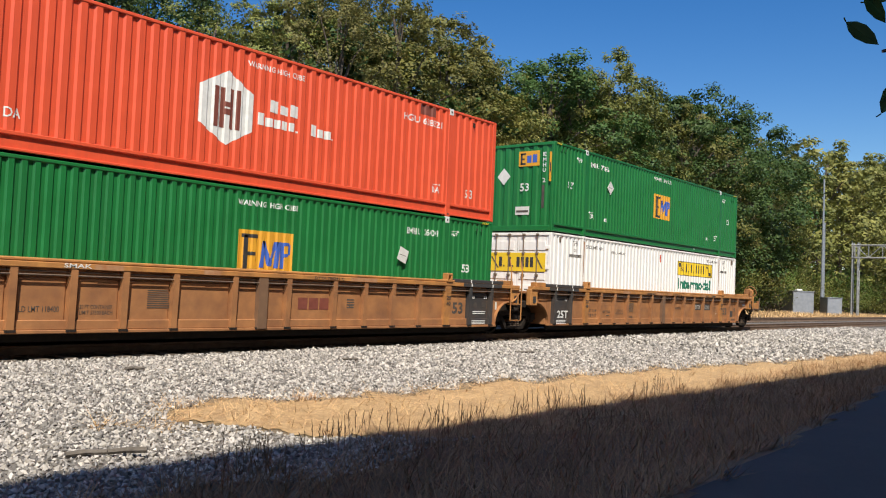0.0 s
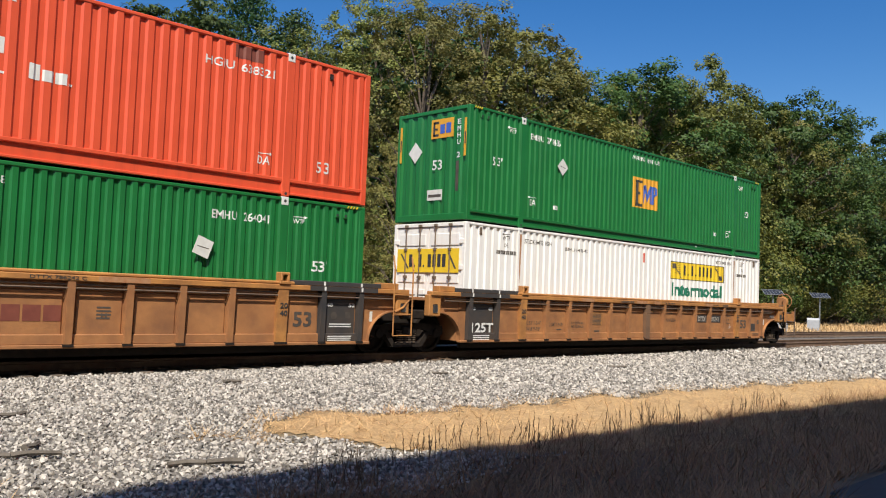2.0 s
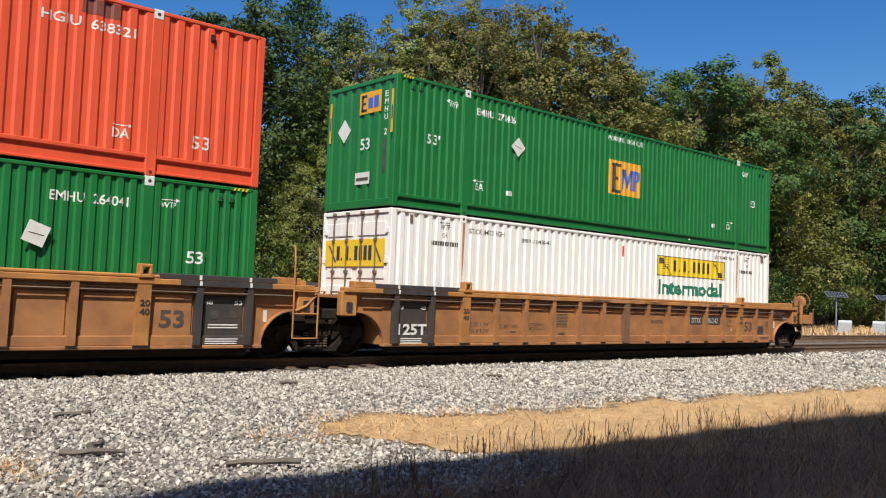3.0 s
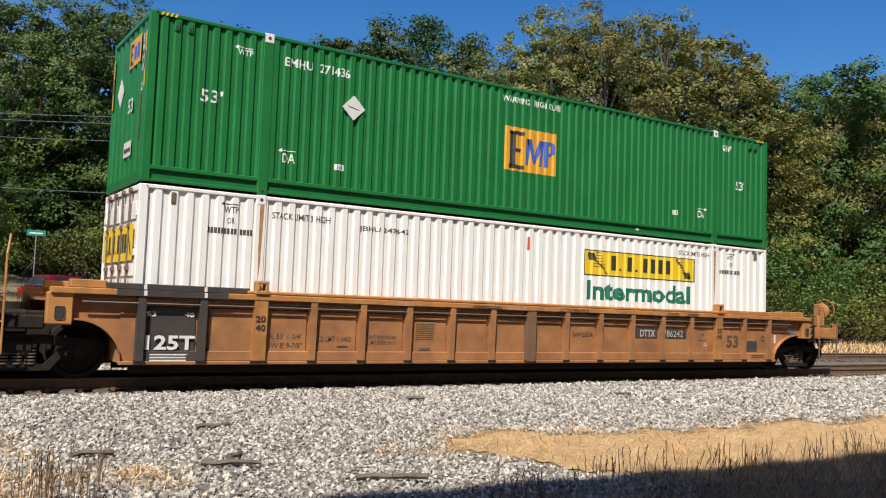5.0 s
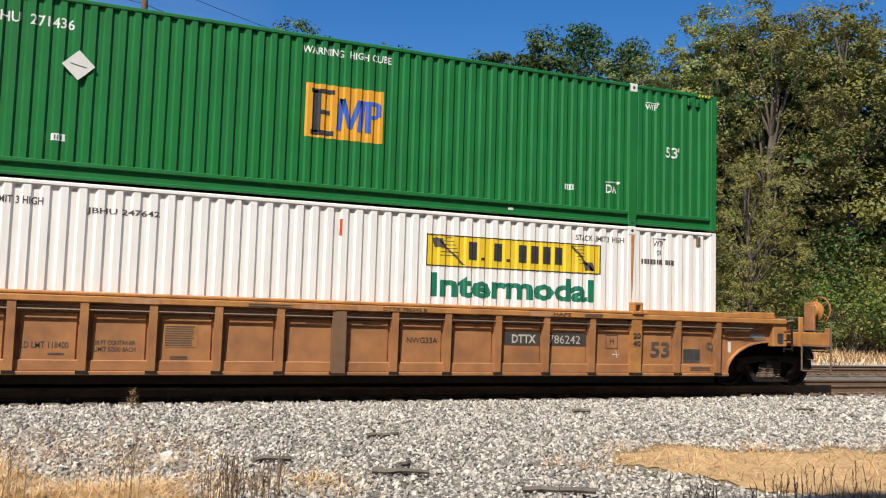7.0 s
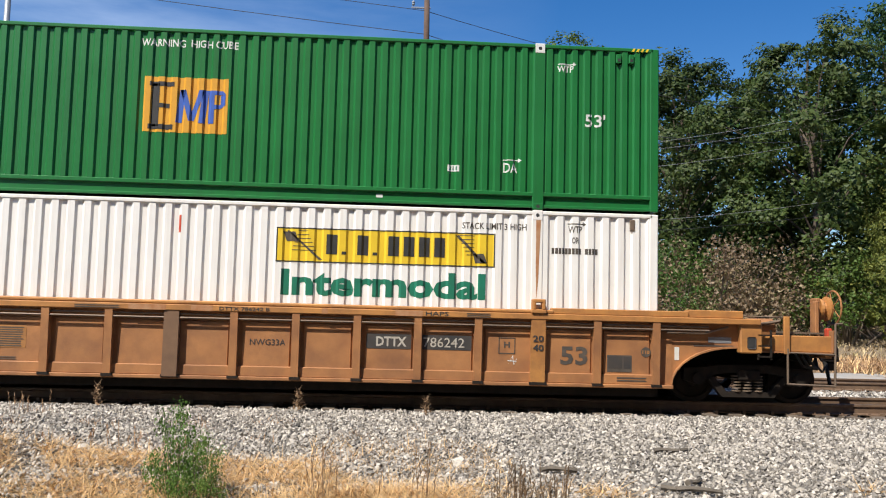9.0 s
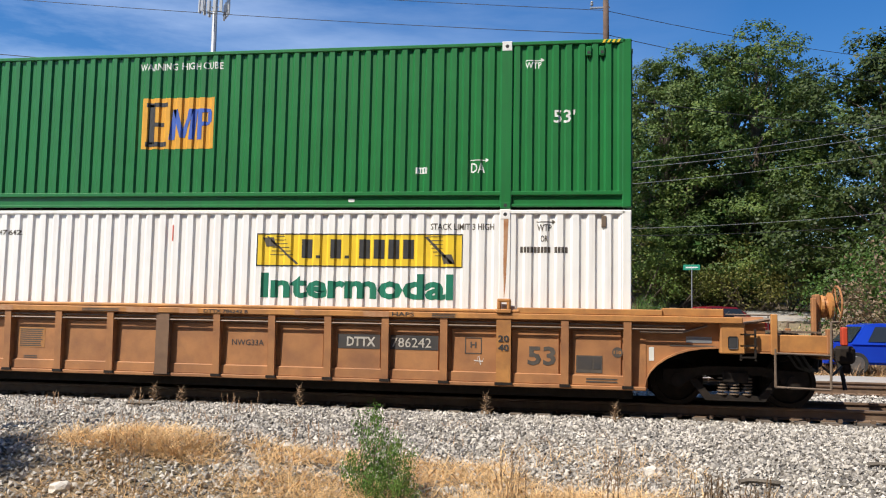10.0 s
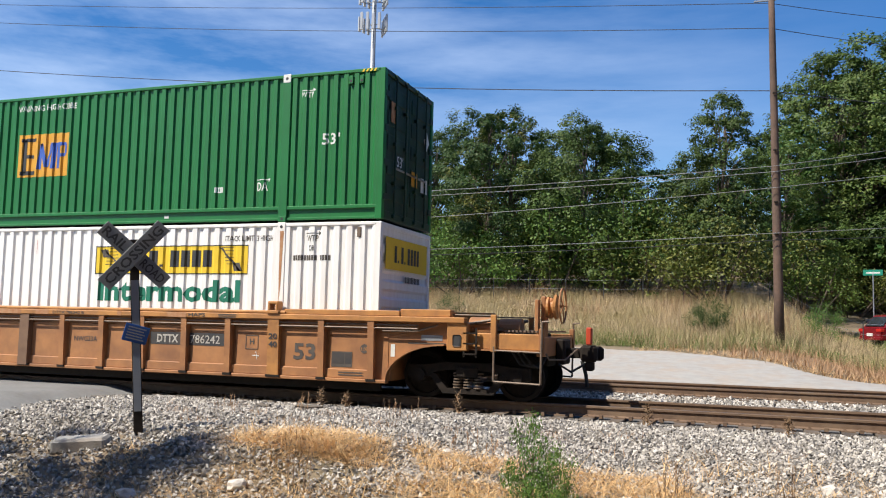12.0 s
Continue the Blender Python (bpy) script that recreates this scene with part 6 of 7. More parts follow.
# tufts on the mound by the crossing and at the near edge
mound = lambda x, y: np.sin(x * 1.9 + 0.5) * np.sin(y * 2.6 + x * 0.7) + 0.5 * np.sin(x * 4.1 - y * 3.3) > 0.05
xs, ys = scatter(30000, -7.0, 1.2, 7.0, 9.9, lambda x, y: mound(x, y) & (y < 9.6 + 0.4 * np.sin(x * 1.3)))
blades("straw_grass", xs, ys, 0.30, 0.008, 1.35, STRAW, "pale straw tufts on the gravel bank", 4)
xs, ys = scatter(14000, -3.2, 2.6, 6.8, 8.9, lambda x, y: np.sin(x * 2.3 + 1) + np.sin(y * 3.1) > -0.4)
blades("straw_grass", xs, ys, 0.32, 0.008, 1.42, STRAW, "thick straw grass on the near bank", 41)
xs, ys = scatter(5000, -9.0, 0.8, 9.8, 12.6, lambda x, y: np.sin(x * 2.9) * np.sin(y * 4.3 + x) > 0.55)
blades("red_weed", xs, ys, 0.22, 0.008, 0.8, REDWEED, "low reddish dead weeds between the stones", 6)
xs, ys = scatter(9000, -1.2, 0.8, 7.6, 8.9, lambda x, y: ((x + 0.2) / 1.0) ** 2 + ((y - 8.2) / 0.6) ** 2 < 1)
blades("straw_grass", xs, ys, 0.34, 0.007, 1.38, STRAW, "golden heap of matted straw on the gravel", 45, lift=0.03)
xs, ys = scatter(140, 8.25, 8.65, 9.15, 9.4)
blades("red_weed", xs, ys, 0.14, 0.02, 0.9, REDWEED, "small tuft of reddish leaves at the edge of the straw", 46)
xs, ys = scatter(1400, -1.0, 1.4, 9.3, 11.2)
blades("straw_grass", xs, ys, 0.28, 0.008, 1.2, STRAW, "straw tuft at the edge of the ballast", 7)
xs, ys = scatter(3600, -6.0, -4.1, 8.75, 9.45, lambda x, y: ((x + 5.0) / 0.9) ** 2 + ((y - 9.1) / 0.33) ** 2 < 1)
blades("straw_grass", xs, ys, 0.40, 0.007, 1.34, STRAW, "heap of pale matted straw on the crest", 44, lift=0.03)
xs, ys = scatter(15000, -5.8, -0.4, 8.75, 9.85, lambda x, y: (y > 9.0 + 0.25 * np.sin(x * 1.9)) & (np.sin(x * 3.7 + y * 2) > -0.75))
blades("straw_grass", xs, ys, 0.27, 0.007, 1.36, STRAW, "thick pale straw along the crest of the bank", 42, lift=0.03)
xs, ys = scatter(10000, -3.3, 2.4, 7.3, 8.9, lambda x, y: np.sin(x * 2.1 + 1) + np.sin(y * 2.7 + x) > -0.5)
blades("straw_grass", xs, ys, 0.30, 0.007, 1.36, STRAW, "thick pale straw on the near slope", 43, lift=0.03)
# the field and verges beyond the tracks
xs, ys = scatter(125000, -30, 5.0, 29.2, 46, lambda x, y: y > 29.4 + 0.3 * np.sin(x))
blades("field_grass", xs, ys, 0.70, 0.0095, 0.5, FIELD, "tall tan seeding grass on the bank", 8)
xs, ys = scatter(16000, -26, 4.5, 33, 46, lambda x, y: np.sin(x * 0.9 + 0.4 * y) + np.sin(y * 0.8 - 0.5 * x) > 0.5)
blades("seeding_weeds", xs, ys, 0.95, 0.012, 0.25, REDWEED, "taller brown seeding weeds in drifts on the bank", 14)
xs, ys = scatter(16000, -14, 4.5, 29.4, 32.2, lambda x, y: y > 29.3 + 0.3 * np.sin(x))
blades("lush_grass", xs, ys, 0.55, 0.012, 1.05, LEAF_LIME, "greener drooping grass at the foot of the bank", 9)
xs, ys = scatter(20000, -0.5, 30, 24.9, 29.5, lambda x, y: y > apron_far(x) + 0.1)
blades("verge_weeds", xs, ys, 0.42, 0.014, 0.55, REDWEED, "dry reddish verge weeds beyond the far track", 10)
xs, ys = scatter(22000, -3.5, 12, 24.3, 29.4, lambda x, y: (y > apron_far(x) - 0.12 + 0.1 * np.sin(x * 7)) & (y < apron_far(x) + 0.9))
blades("verge_straw", xs, ys, 0.34, 0.012, 1.25, STRAW, "flattened straw along the edge of the apron", 13)
xs, ys = scatter(12000, 3, 60, 30, 50, lambda x, y: (y > 29 + 0.1 * x) & ((y < 50) | (x > 25)))
blades("field_grass", xs, ys, 0.30, 0.05, 0.7, FIELD, "uneven dry and green grass beside the street", 11)
xs, ys = scatter(16000, 2.4, 10, 29.5, 50, lambda x, y: np.sin(x * 1.3) + np.sin(y * 0.9) > -0.9)
blades("lush_grass", xs, ys, 0.42, 0.014, 0.8, LEAF_LIME, "yellow-green rough grass beside the street", 15)
xs, ys = scatter(16000, 14, 120, 22.8, 31.0)
blades("verge_grass", xs, ys, 0.42, 0.05, 0.6, STRAW, "dry straw verge along the far track", 12)


def stalks(name, spots, spread_, count, height, label, seed, material=DRYWEED):
    """Stiff dead weed stalks with seed heads."""
    rng = np.random.default_rng(seed)
    bm = bmesh.new()
    for sx, sy in spots:
        for _ in range(count):
            x, y = sx + rng.normal(0, spread_), sy + rng.normal(0, spread_ * 0.6)
            z = float(ground_z(x, y))
            h = height * rng.uniform(0.5, 1.15)
            tip = Vector((x + rng.normal(0, 0.05), y + rng.normal(0, 0.05), z + h))
            tube(bm, (x, y, z), tip, 0.0034, 0.002, n=3, caps=False)
            for k in range(5):
                f = 0.5 + 0.1 * k + rng.uniform(0, 0.06)
                q = Vector((x, y, z)).lerp(tip, min(f, 1))
                a = rng.uniform(0, 6.28)
                e = q + Vector((0.016 * math.cos(a), 0.016 * math.sin(a), 0.045))
                tube(bm, q, e, 0.005, 0.002, n=3, caps=False)
    return tagged(part(name, bm, material), label, "weeds", kind="stuff")


stalks("dead_weeds", [(5.0, 6.55), (5.3, 6.6), (5.6, 6.7), (6.5, 6.9), (7.0, 6.9), (7.6, 7.0), (8.4, 6.9), (8.9, 7.0), (9.4, 7.0), (10.6, 6.95), (11.0, 6.95), (11.6, 6.9), (12.1, 6.85), (14.6, 7.0), (15.2, 7.0), (15.7, 6.95), (22.5, 6.5)], 0.20, 10, 0.38, "dark dead weed stalks at the edge of the shade", 61, DARKWEED)
stalks("dead_weeds", [(1.15, 8.0), (1.35, 8.0), (1.55, 7.95)], 0.10, 20, 0.48, "clump of dead weed stalks on the gravel", 62, DARKWEED)
stalks("dead_weeds", [(-4.4, 8.0), (-0.7, 8.4), (0.3, 8.3)], 0.10, 9, 0.62, "thin dead weed stalks in the bank grass", 63)
stalks("red_weeds", [(-6.9, 12.6), (-5.0, 12.3), (-3.2, 10.0), (-7.4, 11.2), (-2.2, 9.6)], 0.16, 9, 0.30, "reddish dead weeds beside the ballast", 64, REDWEED)


def rail_weed(x, y, h, seed):
    rng = np.random.default_rng(seed)
    root = thing("weed", "small dark feathery weed growing beside the rail", "weed", (x, y, float(ground_z(x, y))), group="weeds beside the rail")
    bm = bmesh.new()
    tube(bm, (0, 0, -0.02), (0, 0, h), 0.008, 0.003, n=4)
    for k in range(14):
        z = h * (0.15 + 0.8 * k / 14)
        a, r = k * 2.4, 0.13 * (1 - 0.6 * k / 14)
        tube(bm, (0, 0, z), (r * math.cos(a), r * math.sin(a), z + 0.09), 0.009, 0.002, n=3, caps=False)
    part("stem", bm, DRYWEED, root)
    foliage("leaves", [(0, 0, h * f) for f in (0.3, 0.5, 0.7, 0.85)], [0.12, 0.11, 0.08, 0.05], 26, 0.04, DRYWEED, root, rng)


for i, (x, y, h) in enumerate(((-4.6, 13.9, 0.42), (-7.2, 13.9, 0.36), (-1.45, 13.9, 0.40), (-6.75, 14.0, 0.30), (0.6, 13.8, 0.3))):
    rail_weed(x, y, h, 70 + i)

# the fresh green bush on the near bank
gb = shrub(81, LEAF_LIME, "fresh green weed bush on the gravel bank", 0.115, 40, 90, "green_bush")
gb.matrix_basis = pose(-2.0, 8.35, float(ground_z(-2.0, 8.35)) - 0.05)
gb.scale = (0.15, 0.15, 0.33)
gb2 = copy_thing(gb, pose(-1.72, 8.2, float(ground_z(-1.7, 8.2)) - 0.05, 0, 0, 70))
gb2.scale = (0.13, 0.13, 0.24)


# ---------------------------------------------------------------- stones, sticks, litter
CUBE = np.array([(-1, -1, -1), (1, -1, -1), (1, 1, -1), (-1, 1, -1), (-1, -1, 1), (1, -1, 1), (1, 1, 1), (-1, 1, 1)], float)
OCT = np.array([(1, 0, 0), (-1, 0, 0), (0, 1, 0), (0, -1, 0), (0, 0, 1), (0, 0, -1)], float)
OCT_F = [(0, 2, 4), (2, 1, 4), (1, 3, 4), (3, 0, 4), (2, 0, 5), (1, 2, 5), (3, 1, 5), (0, 3, 5)]
CUBE_F = [(0, 3, 2, 1), (4, 5, 6, 7), (0, 1, 5, 4), (1, 2, 6, 5), (2, 3, 7, 6), (3, 0, 4, 7)]


def stones(name, x0, x1, y0, y1, step, size, seed, label, keep=on_ballast, material=None):
    rng = np.random.default_rng(seed)
    gx, gy = np.meshgrid(np.arange(x0, x1, step), np.arange(y0, y1, step), indexing="ij")
    px = gx.ravel() + rng.uniform(-0.5, 0.5, gx.size) * step
    py = gy.ravel() + rng.uniform(-0.5, 0.5, gx.size) * step
    ok = keep(px, py)
    px, py = px[ok], py[ok]
    n = len(px)
    s = size * rng.uniform(0.55, 1.25, (n, 1)) * rng.uniform(0.65, 1.2, (n, 3))
    tpl = OCT[None] * rng.uniform(0.9, 1.7, (n, 6, 1)) + rng.uniform(-0.45, 0.45, (n, 6, 3))
    p = np.stack([px, py, ground_z(px, py) + 0.012 + size * rng.uniform(-0.35, 0.95, n)], 1)
    return many(name, tpl, OCT_F, p, spins(n, rng), s, material or STONE, label, "stones")


near_edge = lambda x, y: on_ballast(x, y + 0.25 * ragged(x, y)) & (y < 14.9)
stones("ballast_stones", -11.0, 12.0, 6.2, 14.3, 0.053, 0.0235, 91, "loose angular grey ballast stones", near_edge)
stones("ballast_stones", 12.0, 25.0, 6.2, 14.3, 0.072, 0.033, 92, "loose angular grey ballast stones", near_edge)
stones("ballast_stones", 25.0, 60.0, 6.8, 14.3, 0.15, 0.060, 93, "loose angular grey ballast stones", near_edge)
stones("ballast_stones", -12.0, 16.0, 16.3, 20.0, 0.085, 0.036, 94, "ballast stones between the tracks")
stones("bank_stones", -9.5, 2.0, 6.6, 9.0, 0.058, 0.021, 95, "scattered stones on the bank", lambda x, y: x < 9)


def rock(x, y, s, seed, material=STONE, label="loose grey rock on the ballast", name="rock", sx=1.0):
    rng = np.random.default_rng(seed)
    bm = bmesh.new()
    bmesh.ops.create_icosphere(bm, subdivisions=2, radius=1.0)
    for v in bm.verts:
        f = 0.8 + 0.35 * noise.noise(v.co * 1.3 + Vector((seed, 0, 0)))
        v.co = Vector((v.co.x * sx * s * f, v.co.y * s * f * 0.8, v.co.z * s * f * 0.6))
    ob = part(name, bm, material)
    ob.matrix_basis = pose(x, y, float(ground_z(x, y)) + 0.2 * s, 0, 0, rng.uniform(0, 360))
    return tagged(ob, label, "rock", "loose rocks")


for i, (x, y, s) in enumerate(((0.86, 10.05, 0.15), (3.96, 8.85, 0.09), (-3.4, 9.9, 0.12), (0.55, 8.2, 0.12), (9.6, 9.9, 0.07), (-5.1, 8.0, 0.14), (-6.2, 7.6, 0.15), (2.2, 9.8, 0.07), (7.2, 10.6, 0.06))):
    rock(x, y, s, 100 + i)
rock(9.1, 10.0, 0.055, 120, PLACARD, "small white stone on the ballast")
bm = boxed(-0.33, 0.33, -0.14, 0.14, -0.12, 0.06, bevel=0.03)
slab = tagged(part("concrete_slab", bm, PALE), "broken pale concrete slab lying on the gravel", "rubble")
slab.matrix_basis = pose(-7.65, 8.5, float(ground_z(-7.65, 8.5)) + 0.06, 6, -4, 20)


def stick(x, y, length, turn, seed, thick=0.035):
    rng = random.Random(seed)
    bm = bmesh.new()
    pts = [Vector((length * (k / 4 - 0.5), rng.uniform(-0.03, 0.03), 0.03 + rng.uniform(-0.008, 0.012))) for k in range(5)]
    for a, b in zip(pts, pts[1:]):
        tube(bm, a, b, thick * rng.uniform(0.7, 1.1), thick * rng.uniform(0.6, 1.0), n=6)
    ob = part("driftwood", bm, WOODGREY)
    ob.matrix_basis = pose(x, y, float(ground_z(x, y)) + 0.03, 0, 0, turn)
    return tagged(ob, "weathered grey piece of wood lying on the ballast", "wood", "pieces of wood on the ballast")


for i, (x, y, l, t) in enumerate(((3.6, 10.8, 0.45, 5), (3.15, 8.8, 0.62, -14), (4.5, 7.75, 0.75, -22), (3.3, 9.1, 0.3, 40), (1.9, 9.5, 0.4, 0), (-6.9, 12.9, 0.5, 3), (-7.6, 12.6, 0.28, -20), (12.2, 12.2, 0.4, -40), (18.0, 11.8, 0.5, -35), (7.6, 12.4, 0.3, -15), (1.2, 7.9, 0.3, 60))):
    stick(x, y, l, t, 130 + i)


# ---------------------------------------------------------------- crossing sign
def crossbuck():
    x, y = -7.2, 9.0
    z = float(ground_z(x, y))
    root = thing("crossbuck_sign", "weathered railroad crossing sign on a dark square post in gravel", "sign", (x, y, z - 0.15), 38)
    root.matrix_basis = pose(x, y, z - 0.15, 0, -4.2, 38)
    post = part("post", boxed(-0.055, 0.055, -0.04, 0.06, 0, 2.62, bevel=0.008), UNDER, root, "dark square post")
    part("post_strip", boxed(-0.045, 0.045, -0.046, -0.041, 0.45, 2.1), GREYBOX, post, "grey reflective strip on the post")
    for a, words, off in ((45, ("CROSSING",), -0.075), (-45, ("RAIL", "ROAD"), -0.055)):
        m = Matrix.Translation((0, off, 2.42)) @ pose(0, 0, 0, 0, -a, 0)
        blade = part("blade", boxed(-0.52, 0.52, -0.008, 0.008, -0.10, 0.10, m=m, bevel=0.004), BUCKBACK, root, "weathered grey crossed blade")
        for w in words:
            x0, x1 = {"CROSSING": (-0.47, 0.47), "RAIL": (-0.48, -0.13), "ROAD": (0.13, 0.48)}[w]
            bm = spread(written(w, 0.2, bold=0.004), x0, x1, -0.06, 0.06)
            for v in bm.verts:
                v.co.y = -0.012
            bmesh.ops.transform(bm, matrix=m, verts=bm.verts[:])
            part("lettering", bm, BLACK_MARK, blade, "black lettering")
    m = Matrix.Translation((0.0, -0.06, 1.42)) @ pose(0, 0, 0, 0, 18, 0)
    tag = part("notice_plate", boxed(-0.15, 0.15, -0.006, 0.006, -0.11, 0.11, m=m, bevel=0.004), BLUESIGN, root, "small tilted blue notice plate")
    bm = bmesh.new()
    for k in range(5):
        box(bm, -0.11, 0.11 - 0.02 * (k % 2), -0.009, -0.007, -0.075 + k * 0.035, -0.060 + k * 0.035, m=m)
    part("notice_print", bm, GREYBOX, tag)
    return root


crossbuck()


# ---------------------------------------------------------------- pole, wires, tower
POLE = Vector((1.12, 31.0, float(ground_z(1.12, 31.0))))


def utility_pole(foot, label):
    root = thing("utility_pole", label, "pole", foot - Vector((0, 0, 0.3)), 0)
    bm = bmesh.new()
    sweep(bm, [(-0.025 * k, 0, 2.2 * k) for k in range(7)], [0.17 - 0.012 * k for k in range(7)], 12)
    pole = part("pole", bm, POLEWOOD, root, smooth=True)
    top = 12.35
    part("crossarm", boxed(-0.72, 0.0, -0.03, 0.03, top - 0.02, top + 0.04, bevel=0.01), GALV, root, "short grey bracket arm")
    for dx in (-0.65, -0.1):
        bm = bmesh.new()
        lathe(bm, [(0.03, 0.0), (0.06, 0.05), (0.04, 0.09), (0.06, 0.13), (0.03, 0.19)], Matrix.Translation((dx, 0, top + 0.08)) @ Matrix.Rotation(math.pi / 2, 4, "X"), 10)
        part("insulator", bm, GALV, root)
    for z in (9.0, 5.2, 4.1, 7.0):
        part("bracket", boxed(-0.14, 0.0, -0.20, -0.15, z - 0.03, z + 0.03, bevel=0.01), UNDER, root)
    return root


utility_pole(POLE, "tall weathered wooden utility pole at the edge of the apron")


def at(az, el, y):
    """A place at the given azimuth and height angle from the eye, y metres ahead."""
    d = y / math.cos(math.radians(az))
    return Vector((y * math.tan(math.radians(az)), y, EYE_Z + d * math.tan(math.radians(el))))


def cable(ends, radius, sag, material, label):
    """Hanging cables, span by span."""
    bm = bmesh.new()
    for p, q in zip(ends, ends[1:]):
        pts = []
        for k in range(17):
            u = k / 16
            v = Vector(p).lerp(Vector(q), u)
            v.z -= sag * 4 * u * (1 - u)
            pts.append(v)
        sweep(bm, pts, [radius] * len(pts), 5)
    return tagged(part("cable", bm, material), label, "cable", "overhead cables")


Y0 = 31.0
for el_l, el_m, el_r, sag, radius in ((15.2, 18.88, 13.2, 0.7, 0.013), (13.3, 15.1, 11.8, 0.8, 0.017), (15.7, 20.35, 14.0, 0.5, 0.012)):
    cable([at(-62, el_l, Y0), at(1.68, el_m, Y0), at(29, el_r * 0.98, 40.5)], radius, sag, WIRE, "dark overhead cable on the utility pole")
for el_l, el_m, el_r, mat_w in ((9.3, 10.45, 12.9, WIRE_PALE), (9.0, 10.1, 12.4, WIRE_PALE), (6.6, 9.1, 11.3, WIRE_PALE), (5.4, 6.25, 7.7, WIRE_PALE), (5.1, 5.8, 6.9, WIRE)):
    cable([at(-48, el_l * 0.72, Y0 - 0.3), at(1.9, el_m, Y0 - 0.25), at(29, el_r * 1.04, 40.5)], 0.0105, 0.4, mat_w, "weathered telephone cable along the street")


def cell_tower():
    c = at(-24.7, 0, 110)
    root = thing("cell_tower", "grey steel cell tower with two rings of white panel antennas", "tower", (c.x, c.y, 0), 20)
    bm = bmesh.new()
    tube(bm, (0, 0, 0), (0, 0, 50), 0.55, 0.32, n=14)
    part("mast", bm, GALV, root, smooth=True)
    for z in (44.2, 48.2):
        bm = bmesh.new()
        for k in range(3):
            a = k * 2 * math.pi / 3 + 0.3
            d, e = Vector((math.cos(a), math.sin(a), 0)), Vector((-math.sin(a), math.cos(a), 0))
            tube(bm, Vector((0, 0, z)), d * 1.45 + Vector((0, 0, z)), 0.07, n=6)
            tube(bm, d * 1.45 - e * 1.4 + Vector((0, 0, z)), d * 1.45 + e * 1.4 + Vector((0, 0, z)), 0.06, n=6)
        part("antenna_frame", bm, GALV, root)
        for k in range(3):
            a = k * 2 * math.pi / 3 + 0.3
            d, e = Vector((math.cos(a), math.sin(a), 0)), Vector((-math.sin(a), math.cos(a), 0))
            for j in (-1.5, -0.5, 0.5, 1.5):
                m = Matrix.Translation(d * 1.62 + e * j * 0.88 + Vector((0, 0, z + 0.6))) @ Matrix.Rotation(a, 4, "Z")
                part("antenna_panel", boxed(-0.12, 0.12, -0.2, 0.2, -1.3 + 0.2 * (k % 2), 1.3 - 0.2 * (j > 0), m=m, bevel=0.03), ANTENNA, root, "white panel antenna")
    return root


cell_tower()


# ---------------------------------------------------------------- street things beyond the tracks
def street_sign():
    p = at(7.34, 3.75, 45)
    g = float(ground_z(p.x, p.y))
    root = thing("street_sign", "small green street name sign on a thin post in the grass", "sign", (p.x, p.y, g - 0.2), -10)
    bm = bmesh.new()
    tube(bm, (0, 0, 0), (0, 0, p.z - g + 0.25), 0.03, n=8)
    part("post", bm, GALV, root)
    pl = part("name_plate", boxed(-0.42, 0.42, -0.02, 0.02, p.z - g + 0.05, p.z - g + 0.33, bevel=0.01), GREENSIGN, root)
    part("name_bar", boxed(-0.3, 0.3, -0.026, -0.021, p.z - g + 0.15, p.z - g + 0.22), WHITE_MARK, pl, "white bar for the street name")
    return root


street_sign()


